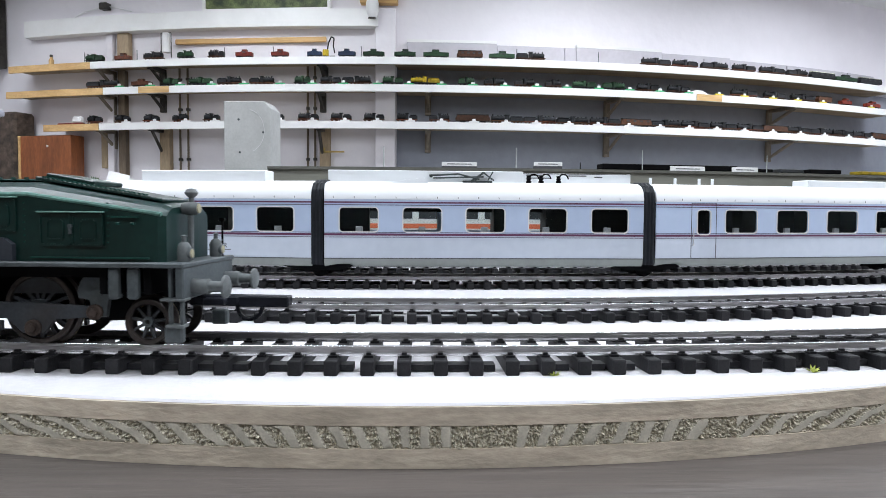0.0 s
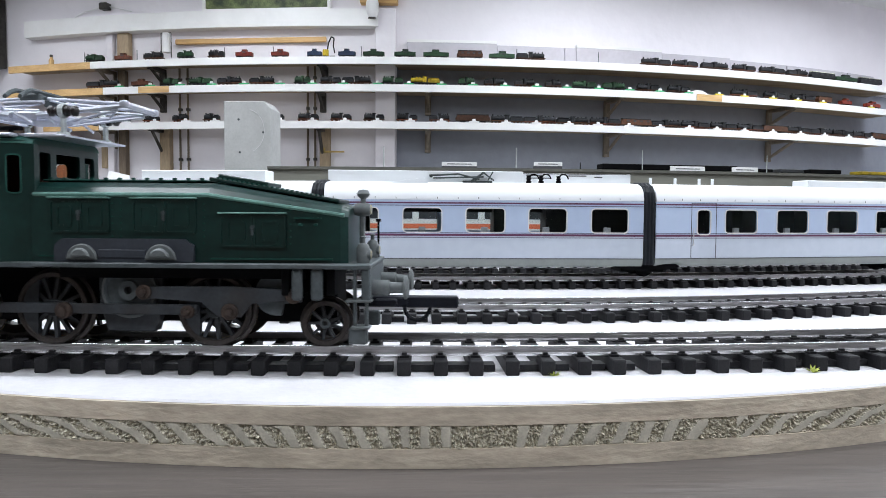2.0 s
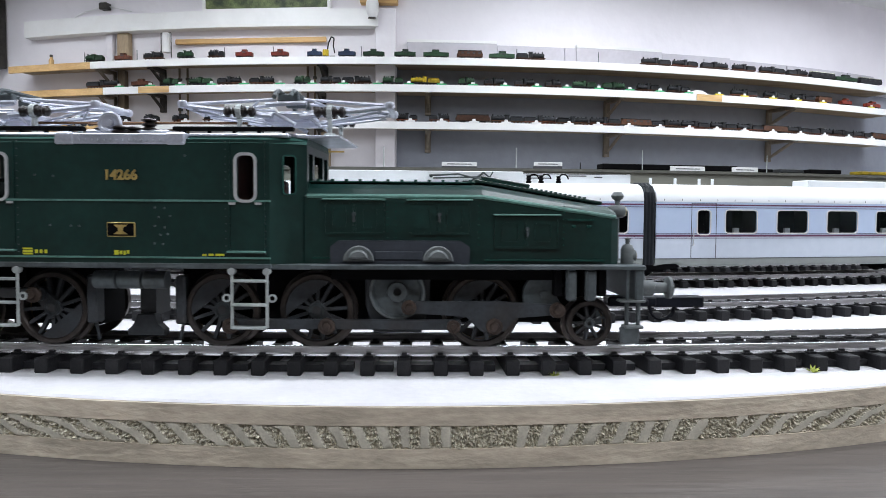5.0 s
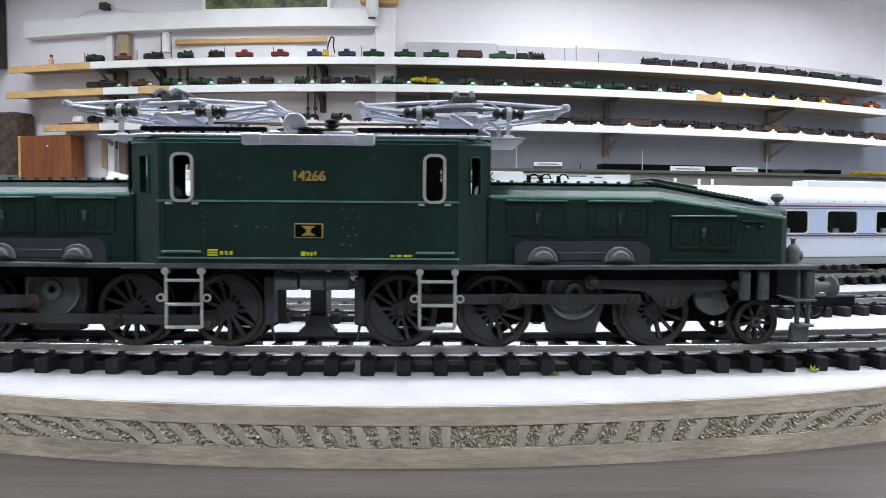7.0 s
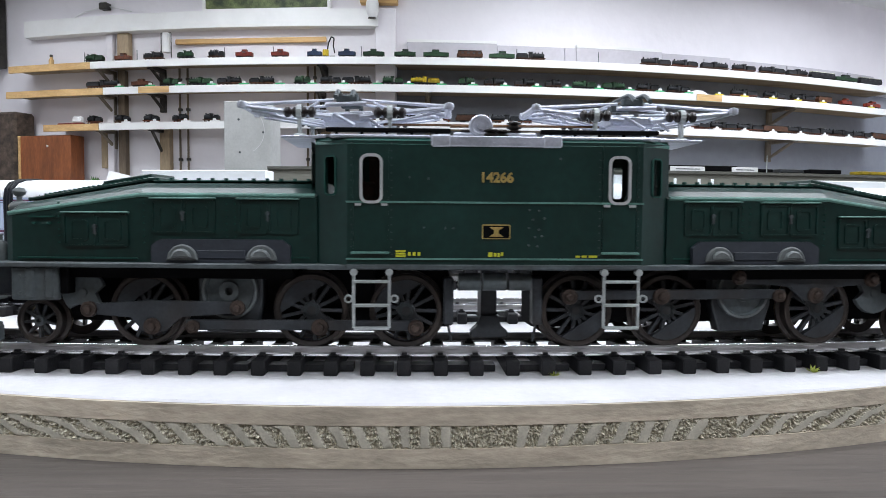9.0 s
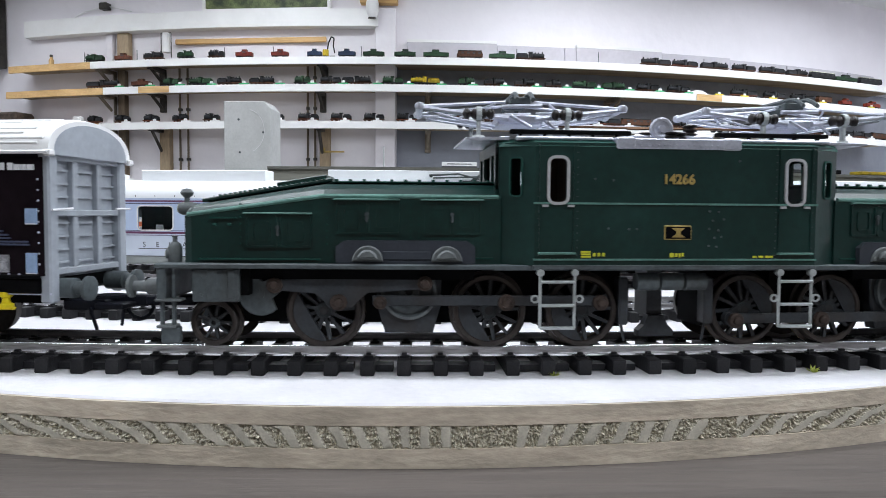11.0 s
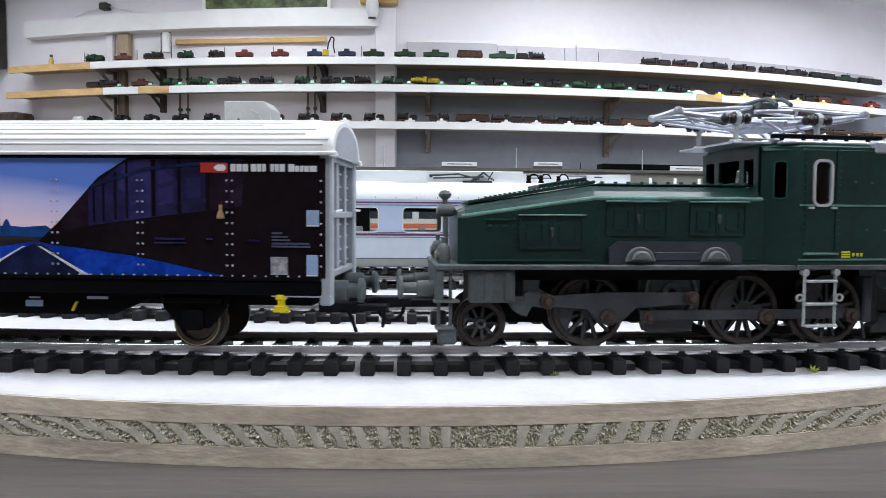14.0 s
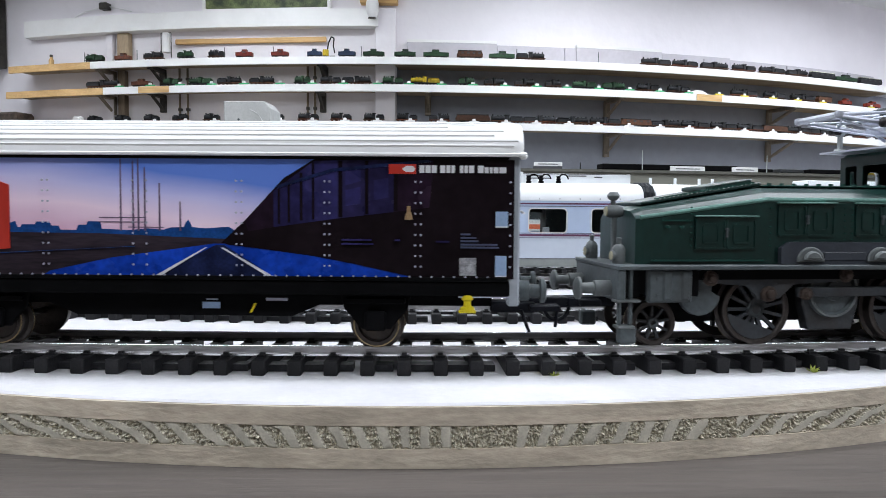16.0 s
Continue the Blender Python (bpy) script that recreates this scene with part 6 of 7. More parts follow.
    # brackets under the shelves
    for s, z, drop, mt, lab in ((-1.97, 0.645, 0.22, M_METAL_DARK, "dark iron shelf bracket"), (-0.715, 0.645, 0.24, M_METAL_DARK, "dark iron shelf bracket"),
                                (0.07, 0.645, 0.16, M_BRACKET, "grey-brown wooden shelf bracket"), (1.50, 0.645, 0.17, M_BRACKET, "grey-brown wooden shelf bracket"), (3.05, 0.645, 0.17, M_BRACKET, "grey-brown wooden shelf bracket"),
                                (-1.97, 0.903, 0.13, M_METAL_DARK, "dark iron shelf bracket"), (-0.715, 0.903, 0.14, M_METAL_DARK, "dark iron shelf bracket"),
                                (0.07, 0.903, 0.14, M_BRACKET, "grey-brown wooden shelf bracket"), (1.50, 0.903, 0.15, M_BRACKET, "grey-brown wooden shelf bracket"), (3.05, 0.903, 0.15, M_BRACKET, "grey-brown wooden shelf bracket"),
                                (-1.97, 1.09, 0.12, M_METAL_DARK, "dark iron shelf bracket"), (-0.70, 1.09, 0.12, M_METAL_DARK, "dark iron shelf bracket"),
                                (-2.40, 1.09, 0.13, M_BRACKET, "grey-brown wooden shelf bracket"), (-2.40, 0.645, 0.14, M_BRACKET, "grey-brown wooden shelf bracket"), (-2.40, 0.903, 0.14, M_BRACKET, "grey-brown wooden shelf bracket")):
        back = 0.3295 if s > -0.15 else 0.2195
        br = thing("shelf_bracket", lab, "bracket", WALL.m(s), "shelf brackets")
        bm = BM()
        box(bm, -0.022, 0.022, back - 0.03, back, z - drop, z, 0.003)
        part("wall_leg", bm, mt, br)
        bm = BM()
        box(bm, -0.022, 0.022, 0.03, back - 0.031, z - 0.026, z, 0.003)
        part("arm", bm, mt, br)
        bm = BM()
        a = Vector((0, back - 0.03, z - drop * 0.8))
        b = Vector((0, 0.05, z - 0.02))
        rod(bm, a, b, 0.012, 0.012, 6)
        part("strut", bm, mt, br)
    # wall camera, wall box with cables, conduit can, tap
    wc = thing("wall_camera", "white security camera hanging from the wall", "camera", WALL.m(-0.335, 0.08))
    bm = BM()
    lathe(bm, [(0, -0.11), (0.028, -0.105), (0.042, -0.07), (0.045, -0.01), (0.03, 0.06), (0.022, 0.10), (0, 0.105)], 18, pose(0, 0, 1.52, 12, 0, 0))
    part("housing", bm, M_STEEL, wc, "white camera housing", True)
    bm = BM()
    lathe(bm, [(0, 0), (0.03, 0.0), (0.026, 0.012), (0, 0.014)], 16, pose(0.0, -0.025, 1.398, 12, 0, 0))
    part("lens_hood", bm, M_METAL_DARK, wc)
    bm = BM()
    rod(bm, (0, 0.0, 1.59), (0, 0.14, 1.62), 0.012, 0.012, 8)
    part("arm", bm, M_STEEL, wc)
    so = thing("wall_socket", "small black box with loose cables on the wall", "socket", WALL.m(-2.45, 0.2))
    bm = BM()
    box(bm, -0.035, 0.035, -0.04, 0.0195, 1.55, 1.60, 0.006)
    part("box", bm, M_METAL_DARK, so)
    for pts in (((-0.03, 1.575), (-0.18, 1.55), (-0.3, 1.50), (-0.48, 1.51), (-0.56, 1.46)), ((0.03, 1.575), (0.12, 1.555), (0.22, 1.53))):
        bm = BM()
        for a, b in zip(pts, pts[1:]):
            rod(bm, (a[0], 0.0, a[1]), (b[0], 0.0, b[1]), 0.004, 0.004, 6)
        part("cable", bm, M_STEEL, so, "thin grey cable")
    cn = thing("cable_drum", "grey metal can with wires on the wall", "can", WALL.m(-1.895, 0.13))
    bm = BM()
    rod(bm, (0, 0, 1.20), (0, 0, 1.34), 0.028, 0.028, 14)
    part("can", bm, M_STEEL, cn, "grey can", True)
    bm = BM()
    for dx in (-0.04, 0.04):
        rod(bm, (dx, 0, 1.16), (dx, 0, 1.34), 0.004, 0.004, 6)
    rod(bm, (-0.04, 0, 1.34), (0.04, 0, 1.34), 0.004, 0.004, 6)
    part("wire", bm, M_METAL_DARK, cn)
    tp = thing("coat_hook", "thin brass hook rail on the wall", "hook", WALL.m(-0.62, 0.16))
    bm = BM()
    rod(bm, (-0.08, 0, 0.475), (0.07, 0, 0.475), 0.007, 0.006, 8)
    rod(bm, (-0.08, 0.06, 0.43), (-0.08, 0, 0.50), 0.009, 0.009, 8)
    part("hook", bm, M_BRASS, tp)
    bt = thing("bottle", "small amber bottle with dark cap on the shelf", "bottle", WALL.m(-2.83, 0.06, 1.12))
    bm = BM()
    lathe(bm, [(0, 0), (0.018, 0), (0.018, 0.045), (0.010, 0.058), (0.009, 0.07)], 14)
    part("glass_body", bm, M_SHELF_RAW, bt, "amber bottle body", True)
    bm = BM()
    lathe(bm, [(0.011, 0.068), (0.011, 0.085), (0, 0.086)], 12)
    part("cap", bm, M_METAL_DARK, bt)
    # the corner to the left: covered partition, cabinet, dark cupboard
    wall_box("partition", -3.60, -3.15, 0.02, 0.21, FLOOR_Z, 0.79, M_FELT, "brown mottled covered partition", "partition", bevel=0.02)
    wall_box("cupboard", -3.85, -3.44, 0.0, 0.21, 1.16, 1.80, M_METAL_DARK, "dark grey wall cupboard", "cupboard", bevel=0.006)
    cb = thing("cabinet", "red-brown wooden cabinet with pale top edge under the shelf", "cabinet", WALL.m(-2.87))
    bm = BM()
    box(bm, -0.25, 0.23, 0.03, 0.165, FLOOR_Z, 0.60, 0.004)
    part("body", bm, M_CABINET, cb)
    bm = BM()
    box(bm, -0.255, -0.235, 0.02, 0.165, FLOOR_Z, 0.60, 0.003)
    part("side_strip", bm, M_SHELF_RAW, cb, "raw pine side strip")
    bm = BM()
    lathe(bm, [(0, 0), (0.006, 0), (0.009, 0.008), (0, 0.013)], 10, pose(0.02, 0.03, 0.52, 90, 0, 0))
    part("knob", bm, M_STEEL, cb)


def pillar():
    arc = Arc(2.5, 2.5 * BEND)
    p = thing("painted_post", "free-standing pale grey painted post with chipped edges", "post", arc.m(-0.605))
    bm = BM()
    pts = [(-0.083, FLOOR_Z), (-0.083, 0.424), (0.062, 0.424), (0.085, 0.398), (0.085, FLOOR_Z)]
    prism(bm, pts, 0.0, 0.12, 0.003)
    part("shaft", bm, M_PILLAR, p)
    bm = BM()
    n = 14
    for i in range(n):
        a0, a1 = radians(80 - 150 * i / n), radians(80 - 150 * (i + 1) / n)
        rod(bm, (0.0 + 0.062 * math.cos(a0), -0.002, 0.32 + 0.075 * math.sin(a0)), (0.0 + 0.062 * math.cos(a1), -0.002, 0.32 + 0.075 * math.sin(a1)), 0.0012, 0.0012, 5)
    part("wire_loop", bm, M_STEEL, p, "thin pale wire loop")
    for x, z in ((0.058, 0.315), (-0.03, 0.36), (-0.026, 0.245)):
        part("screw", ydisc(BM(), x, z, 0.004, -0.003, 0.001, 8), M_GREY, p)


def back_module():
    arc = Arc(1.2, 1.2 * BEND)
    md = thing("back_layout_module", "olive-grey raised layout board behind the silver train", "layout board")
    bm = BM()
    arc.sweep(bm, [(0.0, 0.02), (0.0, 0.108), (0.30, 0.108), (0.30, 0.02)], -0.255, 1.25, 40)
    part("fascia", bm, M_OLIVE, md)
    bm = BM()
    arc.sweep(bm, [(-0.004, 0.108), (-0.004, 0.113), (0.30, 0.113), (0.30, 0.108)], -0.255, 1.25, 40)
    part("cap_strip", bm, mat("dark_cap", (0.10, 0.10, 0.085), 0.6, scale=20), md, "dark top strip")
    bm = BM()
    arc.sweep(bm, [(0.02, -0.0126), (0.02, 0.02), (0.28, 0.02), (0.28, -0.0126)], -0.25, 0.70, 20)
    part("riser", bm, M_WOOD, md)
    side = thing("side_table", "low white side table behind the train", "table")
    bm = BM()
    arc.sweep(bm, [(0.0, 0.05), (0.0, 0.075), (0.30, 0.075), (0.30, 0.05)], -1.05, -0.262, 20)
    part("top", bm, M_SHELF, side)
    for s in (-1.0, -0.32):
        for y in (0.04, 0.26):
            bm = BM()
            p = arc.at(s, y)
            box(bm, p.x - 0.02, p.x + 0.02, p.y - 0.02, p.y + 0.02, -0.0126, 0.05)
            part("leg", bm, M_WOOD, side)
    # dark stock on the module
    for s0, s1, h, mt in ((0.33, 0.60, 0.013, M_BLACK), (0.605, 0.68, 0.009, M_BLACK), (0.69, 0.75, 0.010, M_GREY_DK), (0.76, 0.84, 0.011, M_BLACK), (0.885, 0.98, 0.010, M_S_YELLOW)):
        st = thing("parked_stock", "low dark flat wagon parked on the back board" if mt is not M_S_YELLOW else "low yellow wagon parked on the back board", "model wagon", arc.m((s0 + s1) / 2, 0.05, 0.113), "parked wagons on the back board")
        L = (s1 - s0) / 2 - 0.003
        bm = BM()
        box(bm, -L, L, -0.014, 0.014, 0.0035, h, 0.001)
        part("body", bm, mt, st)
        bm = BM()
        for x in (-L * 0.7, L * 0.7):
            for y in (-0.009, 0.009):
                rod(bm, (x, y - 0.001, 0.0035), (x, y + 0.001, 0.0035), 0.0035, 0.0035, 10)
        part("wheels", bm, M_TYRE, st)
    for s0, s1, z0, z1 in ((0.04, 0.10, 0.1165, 0.1235), (0.20, 0.25, 0.1185, 0.125), (0.45, 0.517, 0.113, 0.122), (0.572, 0.625, 0.113, 0.1225)):
        sg = thing("name_card", "small white name card with printed line on the back board", "name card", arc.m((s0 + s1) / 2, 0.012), "name cards")
        w = (s1 - s0) / 2
        bm = BM()
        box(bm, -w, w, 0, 0.002, z0, z1, 0.0003)
        part("card", bm, M_CARD, sg)
        bm = BM()
        box(bm, -w * 0.7, w * 0.7, -0.0004, 0.0, (z0 + z1) / 2 - 0.0006, (z0 + z1) / 2 + 0.0008)
        part("printed_line", bm, M_FINE, sg)
        bm = BM()
        box(bm, -w, w, 0.0005, 0.006, 0.113, max(0.1135, z0), 0.0002)
        part("stand", bm, M_FINE, sg)
    for s, z1 in ((-0.06, 0.150), (0.17, 0.149), (0.40, 0.149), (0.65, 0.146), (0.285, 0.126)):
        ps = thing("catenary_mast", "thin pale model mast on the back board", "mast", arc.m(s, 0.02), "masts")
        bm = BM()
        rod(bm, (0, 0, 0.113), (0, 0, z1), 0.0011, 0.0008, 6)
        part("mast", bm, M_LADDER if z1 > 0.13 else M_BLACK, ps)
        bm = BM()
        rod(bm, (0, 0, 0.113), (0, 0, 0.1145), 0.003, 0.002, 8)
        part("foot", bm, M_GREY, ps)
    # papers, leaf and cloudy plastic cover on the side table
    bx = thing("paper_stack", "leaning stack of white printed papers", "papers", arc.m(-0.595, 0.10, 0.075))
    for i in range(4):
        bm = BM()
        box(bm, -0.022, 0.022, 0.006 * i, 0.006 * i + 0.0012, 0.0, 0.034 - 0.003 * i)
        part("sheet", bm, M_CARD, bx, m=pose(0.004 * i, 0, 0, -14, 12 + 4 * i, 8 * i))
    lf = thing("potted_sprig", "small green sprig with pointed leaves", "plant", arc.m(-0.635, 0.10, 0.075))
    for i in range(9):
        bm = BM()
        a = i * 2.4
        d = Vector((math.cos(a) * 0.010, math.sin(a) * 0.006, 0.022 + 0.002 * (i % 4)))
        side_v = Vector((-math.sin(a), math.cos(a), 0)) * 0.004
        v = [bm.verts.new(p) for p in (Vector((0, 0, 0)), d * 0.55 + side_v, d, d * 0.55 - side_v)]
        bm.faces.new(v)
        part("leaf", bm, M_LEAF, lf)
    cv = thing("plastic_cover", "crumpled cloudy plastic cover", "plastic cover", arc.m(-0.50, 0.10, 0.075))
    bm = BM()
    rg = []
    for i in range(9):
        a = i / 8
        rg.append([Vector((-0.032 + 0.064 * a, -0.02 + 0.04 * j / 6, 0.001 + 0.024 * math.sin(math.pi * a) * math.sin(math.pi * j / 6) * (1 + 0.35 * noise.noise((i * 0.7, j * 0.9, 2))))) for j in range(7)])
    loft(bm, rg, closed=False, caps=False)
    part("cover", bm, M_CLEAR, cv)


# ---- the collection on the shelves ----
def col(name, c):
    return mat(name, c, 0.5, var=0.35, scale=60, spec=0.2, per_object=0.4)


M_S_BLACK = col("shelf_black", (0.014, 0.015, 0.017))
M_S_GREEN = col("shelf_green", (0.018, 0.045, 0.022))
M_S_RED = col("shelf_red", (0.105, 0.032, 0.016))
M_S_BROWN = col("shelf_brown", (0.065, 0.028, 0.015))
M_S_BLUE = col("shelf_blue", (0.02, 0.035, 0.075))
M_S_YELLOW = col("shelf_yellow", (0.42, 0.30, 0.02))
M_S_CREAM = col("shelf_cream", (0.50, 0.50, 0.40))
M_S_BRIGHT = col("shelf_bright_red", (0.17, 0.028, 0.018))


def steam_model(L, body, gear, label):
    t = thing("display_locomotive", label, "model locomotive", None, "model locomotives on the shelves")
    bl = L * 0.56
    bm = BM()
    box(bm, -L / 2, L / 2, -0.015, 0.015, 0.014, 0.018, 0.001)
    part("running_board", bm, gear, t)
    bm = BM()
    rod(bm, (-L / 2 + 0.008, 0, 0.031), (-L / 2 + bl * 0.8, 0, 0.031), 0.0125, 0.0135, 12)
    part("boiler", bm, body, t, smooth=True)
    bm = BM()
    box(bm, -L / 2 + bl * 0.8, -L / 2 + bl, -0.016, 0.016, 0.018, 0.047, 0.002)
    box(bm, -L / 2 + bl * 0.76, -L / 2 + bl + 0.006, -0.017, 0.017, 0.047, 0.050, 0.001)
    part("cab", bm, body, t)
    bm = BM()
    rod(bm, (-L / 2 + 0.02, 0, 0.04), (-L / 2 + 0.02, 0, 0.052), 0.004, 0.005, 10)
    part("chimney", bm, M_S_BLACK, t)
    bm = BM()
    for x in (0.42, 0.6):
        rod(bm, (-L / 2 + bl * x, 0, 0.04), (-L / 2 + bl * x, 0, 0.049), 0.006, 0.004, 10)
    part("dome", bm, body, t)
    bm = BM()
    box(bm, -L / 2 + bl + 0.008, L / 2, -0.0155, 0.0155, 0.016, 0.036, 0.002)
    box(bm, -L / 2 + bl + 0.014, L / 2 - 0.006, -0.012, 0.012, 0.036, 0.043, 0.003)
    part("tender", bm, body, t)
    n = max(4, int(L / 0.026))
    for i in range(n):
        bm = BM()
        x = -L / 2 + 0.014 + (L - 0.028) * i / (n - 1)
        r = 0.0095 if 0.15 < i / n < 0.55 else 0.0062
        for y in (-0.0105, 0.0085):
            rod(bm, (x, y, r), (x, y + 0.002, r), r, r, 12)
        part("wheel", bm, gear, t)
    return t


def diesel_model(L, body, roofm, label, hooded=False):
    t = thing("display_locomotive", label, "model locomotive", None, "model locomotives on the shelves")
    bm = BM()
    prof = [(-L / 2, 0.014), (-L / 2, 0.033), (-L * 0.12, 0.035), (-L * 0.1, 0.044), (L * 0.14, 0.044), (L * 0.16, 0.035), (L / 2, 0.033), (L / 2, 0.014)] if hooded else [(-L / 2, 0.014), (-L / 2 - 0.002, 0.028), (-L / 2 + 0.008, 0.044), (L / 2 - 0.008, 0.044), (L / 2 + 0.002, 0.028), (L / 2, 0.014)]
    prism(bm, prof, -0.016, 0.016, 0.001)
    b = part("body", bm, body, t)
    for i in range(4):
        bm = BM()
        x = -L * 0.08 + L * 0.055 * i if hooded else -L / 2 + L * (0.16 + 0.22 * i)
        box(bm, x, x + L * (0.04 if hooded else 0.1), -0.0166, -0.0158, 0.030, 0.039)
        part("window", bm, M_INSIDE, b)
    bm = BM()
    loft(bm, [[Vector((x, y, z)) for y, z in ((-0.016, 0.044), (-0.012, 0.049), (0, 0.051), (0.012, 0.049), (0.016, 0.044))] for x in ((-L * 0.12, L * 0.16) if hooded else (-L / 2 + 0.006, L / 2 - 0.006))])
    part("roof", bm, roofm, t)
    for x in (-L * 0.3, L * 0.3):
        bm = BM()
        box(bm, x - 0.02, x + 0.02, -0.0125, 0.0125, 0.005, 0.013, 0.001)
        for dx in (-0.012, 0.012):
            for y in (-0.0105, 0.0085):
                rod(bm, (x + dx, y, 0.0055), (x + dx, y + 0.002, 0.0055), 0.0055, 0.0055, 10)
        part("bogie", bm, M_S_BLACK, t)
    return t


def tag_model(base, label):
    t = thing("price_card", label, "price card", None, "price cards along the shelves")
    bm = BM()
    box(bm, -0.034, 0.034, -0.004, 0.010, 0.0, 0.010, 0.001)
    part("base", bm, base, t)
    bm = BM()
    prism(bm, [(-0.013, 0.010), (-0.013, 0.020), (-0.008, 0.025), (0.008, 0.025), (0.012, 0.020), (0.012, 0.010)], -0.002, 0.004, 0.001)
    part("card", bm, M_CARD, t)
    return t


def collection():
    protos = {}

    def proto(kind, L):
        key = (kind, round(L / 0.03))
        if key not in protos:
            Lq = max(0.10, round(L / 0.03) * 0.03)
            if kind == "k":
                ob = steam_model(Lq, M_S_BLACK, M_S_BROWN, "black steam model locomotive standing on a shelf")
            elif kind == "g":
                ob = steam_model(Lq, M_S_GREEN, M_S_BLACK, "dark green steam model locomotive standing on a shelf")
            elif kind == "b":
                ob = steam_model(Lq, M_S_BLACK, M_S_RED, "black steam model locomotive with red wheels on a shelf")
            elif kind == "n":
                ob = diesel_model(Lq, M_S_BROWN, M_S_BLACK, "brown model railcar standing on a shelf")
            elif kind == "r":
                ob = diesel_model(Lq, M_S_RED, M_S_BROWN, "dark red model shunter standing on a shelf", hooded=True)
            elif kind == "R":
                ob = diesel_model(Lq, M_S_BRIGHT, M_S_RED, "red model shunter standing on a shelf", hooded=True)
            elif kind == "d":
                ob = diesel_model(Lq, M_S_GREEN, M_S_BLACK, "dark green model diesel locomotive on a shelf", hooded=True)
            elif kind == "u":
                ob = diesel_model(Lq, M_S_BLUE, M_S_BLACK, "dark blue model diesel locomotive on a shelf", hooded=True)
            elif kind == "y":
                ob = steam_model(Lq, M_S_YELLOW, M_S_BLACK, "yellow model locomotive standing on a shelf")
            else:
                ob = diesel_model(Lq, M_S_BLACK, M_S_CREAM, "dark model railcar with cream roof on a shelf")
            protos[key] = [ob, False]
        return protos[key]
    rr = random.Random(3)

    def put(kind, s, L, z):
        pr = proto(kind, L)
        m = WALL.m(s, 0.044, z + 0.0002) @ pose(0, 0, 0, 0, 0, rr.choice((0, 0, 180)) + rr.uniform(-2, 2))
        if pr[1]:
            copy_thing(pr[0], m)
        else:
            pr[0].matrix_basis = m @ Matrix.Diagonal((1.0, 1.2, 1.3, 1.0))
            pr[1] = True
    top = [(-2.43, "g", 14), (-2.19, "r", 12), (-1.94, "k", 14), (-1.69, "g", 11), (-1.46, "k", 12), (-1.25, "R", 11), (-0.99, "R", 12), (-0.74, "u", 10), (-0.51, "u", 12), (-0.32, "d", 15),
           (-0.10, "d", 15), (0.12, "d", 17), (0.36, "n", 18), (0.59, "d", 18), (0.80, "k", 20)]
    for s, k, c in top:
        put(k, s, c / 100, 1.12)
    for s, k, c in ((1.76, "k", 23), (2.0, "b", 21), (2.26, "k", 23), (2.52, "b", 21), (2.79, "k", 24), (3.05, "k", 22), (3.32, "c", 26), (3.59, "d", 24), (3.9, "c", 27)):
        put(k, s, c / 100, 1.12)
    mid = [(-2.36, "k", 27), (-2.04, "r", 15), (-1.81, "g", 13), (-1.58, "g", 17), (-1.36, "k", 19), (-1.12, "k", 19), (-0.83, "g", 12), (-0.63, "k", 14), (-0.44, "k", 21), (-0.19, "g", 16),
           (0.04, "y", 21), (0.34, "g", 13), (0.54, "k", 15), (0.76, "k", 15), (0.97, "k", 12), (1.20, "g", 17), (1.43, "g", 18), (1.70, "k", 18)]
    for s, k, c in mid:
        put(k, s, c / 100, 0.93)
    for s, k, c in ((1.95, "k", 17), (2.53, "b", 24), (2.82, "k", 22), (3.11, "k", 24), (3.35, "n", 15), (3.6, "R", 13), (3.94, "R", 19)):
        put(k, s, c / 100, 0.93)
    s = -2.44
    i = 0
    while s < 4.2:
        if not -1.48 < s < -1.1:
            L = 0.11 if s < -0.95 else (0.16 if s < 0.2 else 0.235)
            put(("b", "k", "b")[i % 3] if s < 0.2 else ("b", "k", "b", "n", "k")[i % 5], s, L, 0.672)
            s += 0.235 if s < 0.2 else 0.245
        else:
            s += 0.12
        i += 1
    cards = {"w": [tag_model(M_CARD, "white price card on the shelf edge"), False], "g": [tag_model(M_GREENTAG, "white price card on a green base"), False], "y": [tag_model(M_YELLOWTAG, "white price card on a yellow base"), False]}

    def card(k, s, z):
        m = WALL.m(s, 0.006, z + 0.0032)
        if cards[k][1]:
            copy_thing(cards[k][0], m)
        else:
            cards[k][0].matrix_basis = m
            cards[k][1] = True
    for s in (-2.15, -1.92, -1.68, -1.46, -0.98, -0.75, -0.52, -0.29, -0.06, 0.16, 0.39, 0.62, 0.84, 1.08, 1.3, 1.54, 1.79, 2.03, 2.27, 2.52, 2.79, 3.07, 3.33, 3.61, 3.9):
        card("w", s, 0.672)
    for s in (-2.2, -1.95, -1.72, -1.48, -1.24, -0.98, -0.75, -0.53, -0.29, -0.07, 0.16, 0.38, 0.61, 0.84, 1.06, 1.3, 1.54, 1.78, 2.02):
        card("g", s, 0.93)
    for s in (2.28, 2.51, 2.78, 3.03, 3.3, 3.88):
        card("y", s, 0.93)
    # crane with cables, thin aerials, white car, raw pine patches
    cr = thing("display_crane", "yellow and black model crane with looped cables on the shelf", "model crane", WALL.m(-0.655, 0.11, 1.12))
    bm = BM()
    box(bm, -0.05, 0.05, -0.015, 0.015, 0.004, 0.03, 0.003)
    part("carriage", bm, M_S_BLACK, cr)
    bm = BM()
    box(bm, -0.04, 0.0, -0.013, 0.013, 0.03, 0.075, 0.003)
    part("house", bm, M_S_YELLOW, cr, "dull yellow crane house")
    bm = BM()
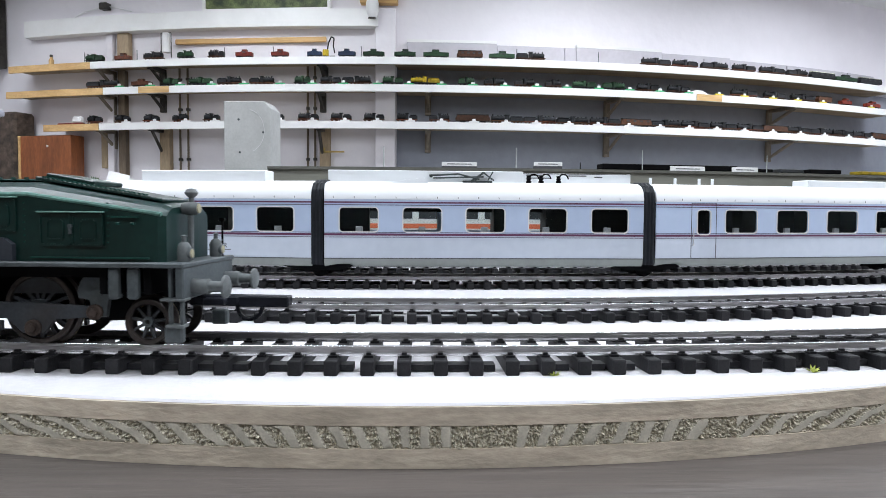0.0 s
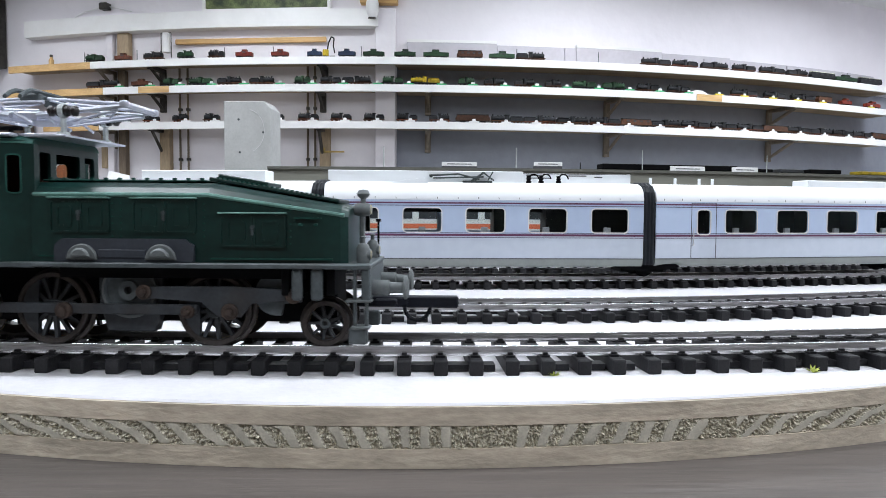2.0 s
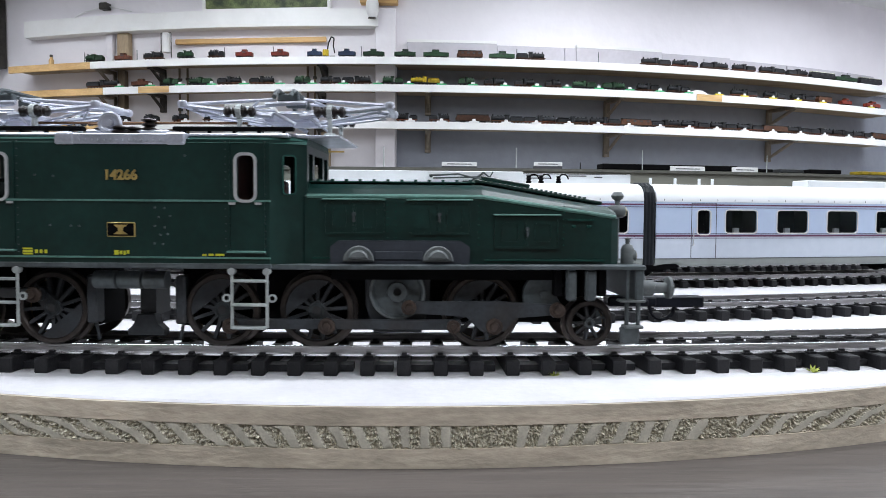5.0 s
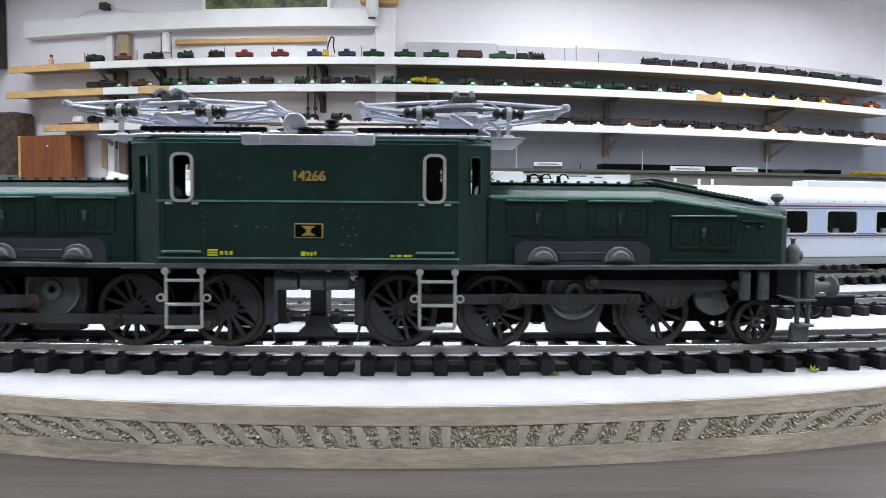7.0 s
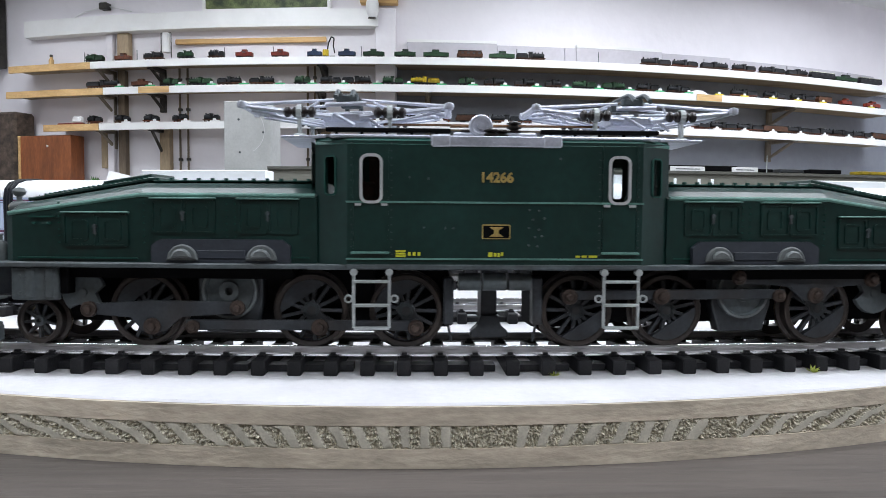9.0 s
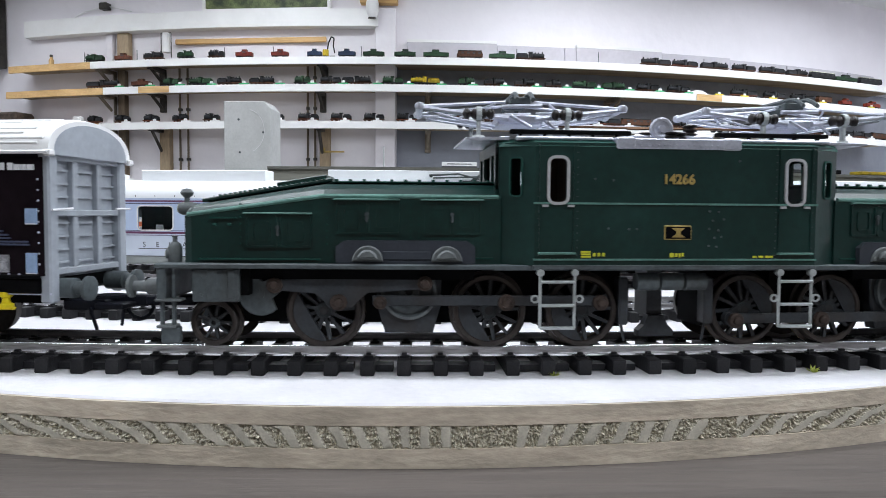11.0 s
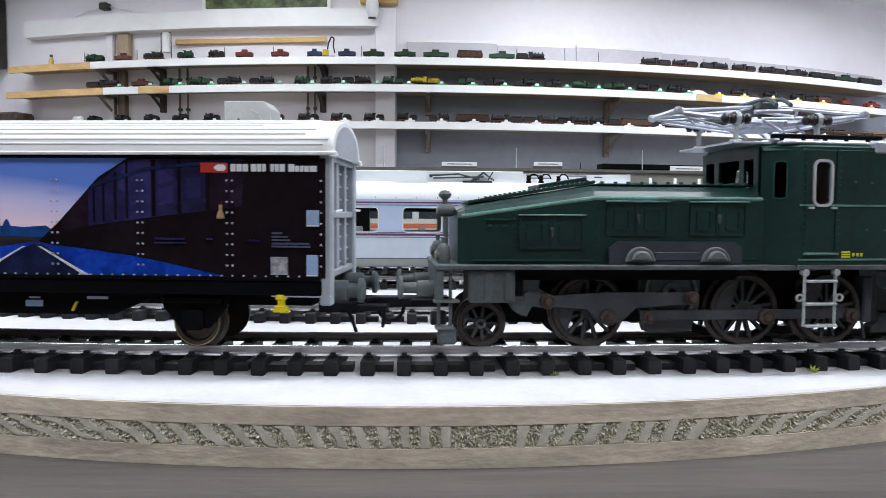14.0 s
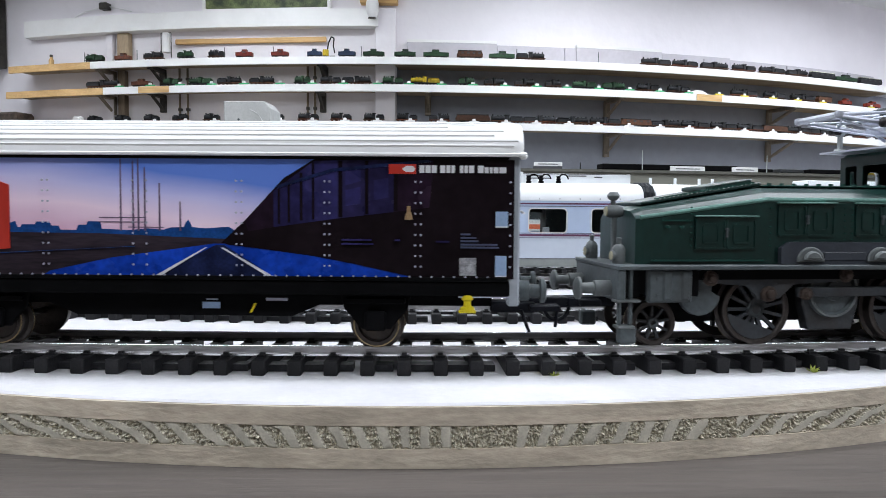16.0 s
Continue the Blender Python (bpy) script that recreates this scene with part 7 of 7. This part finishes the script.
    pts = [(-0.01, 0.06), (0.0, 0.12), (0.02, 0.165), (0.04, 0.155), (0.035, 0.10), (0.045, 0.05)]
    for a, b in zip(pts, pts[1:]):
        rod(bm, (a[0], 0, a[1]), (b[0], 0, b[1]), 0.005, 0.005, 6)
    part("cable", bm, M_S_BLACK, cr, "black looped cable")
    for s, z in ((-2.52, 1.12), (-2.08, 1.12), (-1.4, 1.12), (-1.04, 1.12), (-0.41, 1.12), (0.70, 1.12), (1.31, 1.12), (2.17, 1.12), (2.95, 1.12), (3.62, 1.12), (2.45, 0.93)):
        a = thing("shelf_rod", "thin upright grey rod on the shelf", "rod", WALL.m(s, 0.05, z), "upright rods")
        bm = BM()
        rod(bm, (0, 0, 0), (0, 0, 0.085), 0.003, 0.003, 6)
        part("stem", bm, M_GREY, a)
        bm = BM()
        rod(bm, (0, 0, 0), (0, 0, 0.006), 0.012, 0.008, 8)
        part("foot", bm, M_GREY, a)
    wcar = thing("display_car", "white model car body on the shelf", "model car", WALL.m(2.14, 0.10, 0.93))
    bm = BM()
    loft(bm, [[Vector((x, y * w, 0.006 + h * q)) for y, q in ((-0.02, 0), (-0.02, 0.6), (-0.012, 1), (0.012, 1), (0.02, 0.6), (0.02, 0))] for x, h, w in ((-0.11, 0.012, 0.8), (-0.05, 0.026, 1), (0.0, 0.044, 1), (0.05, 0.04, 1), (0.10, 0.016, 0.9))])
    part("body", bm, M_CARD, wcar)
    bm = BM()
    for x in (-0.06, 0.06):
        rod(bm, (x, -0.018, 0.006), (x, 0.018, 0.006), 0.006, 0.006, 10)
    part("wheels", bm, M_S_BLACK, wcar)
    wall_box("edge_patch", 2.08, 2.30, -0.003, -0.0005, 0.885, 0.931, M_SHELF_RAW, "raw pine repair patch on the shelf edge", "wood patch", bevel=0)
    wall_box("edge_patch", -2.04, -1.80, -0.003, -0.0005, 0.885, 0.931, M_SHELF_RAW, "raw pine repair patch on the shelf edge", "wood patch", bevel=0)
    lid = thing("shelf_toy", "red and white toy boat on the lower shelf", "toy", WALL.m(-2.67, 0.09, 0.672))
    bm = BM()
    box(bm, -0.13, 0.10, -0.02, 0.02, 0.0, 0.022, 0.006)
    part("hull", bm, M_S_BRIGHT, lid, "red hull")
    bm = BM()
    box(bm, 0.0, 0.09, -0.016, 0.016, 0.022, 0.07, 0.01)
    part("cabin", bm, M_CARD, lid, "white cabin")


def moss(s, y, seed, size):
    """A yellow-green tuft fallen beside a sleeper."""
    rg = random.Random(seed)
    t = thing("moss_tuft", "tiny yellow-green moss tuft on the white board", "moss", NEAR.m(s, y, 0.0))
    for i in range(12):
        bm = BM()
        a = rg.uniform(0, 6.28)
        d = Vector((math.cos(a) * size, math.sin(a) * size * 0.6, rg.uniform(0.2, 0.9) * size))
        w = Vector((-math.sin(a), math.cos(a), 0.3)) * size * 0.16
        v = [bm.verts.new(p) for p in (Vector((0, 0, 0)), d * 0.5 + w, d, d * 0.5 - w)]
        bm.faces.new(v)
        part("leaf", bm, M_MOSS, t)


M_MOSS = mat("yellow_green_moss", (0.40, 0.45, 0.08), 0.7, var=0.3, scale=300)
back_wall()
pillar()
back_module()
collection()
moss(0.0900, -0.0155, 1, 0.0019)
moss(0.0300, -0.0152, 2, 0.0015)


def loco_s(t):
    return 0.0167 + 0.0200 * (t - 9.0)


def motions():
    times = [0.2 * i for i in range(81)]
    walk(LOCO, [(t, NEAR.m(loco_s(t), 0, RAIL_TOP)) for t in times])
    walk(WAGON, [(t, NEAR.m(loco_s(t) - WAGON_BACK, 0, RAIL_TOP)) for t in times])
    for ob, base, height, phase, radius in ROLL_LIST:
        rows = []
        for t in times:
            # the wheels turn clockwise as the train runs to the right
            ang = radians(80 + phase) - 19.75 / radius * (t - 8.0)
            if height is None:
                rows.append((t, base @ Matrix.Translation((CRANK * MM * math.cos(ang), 0, CRANK * MM * math.sin(ang)))))
            else:
                rows.append((t, base @ Matrix.Translation((0, 0, height * MM)) @ Matrix.Rotation(-ang, 4, "Y")))
        walk(ob, rows)


motions()
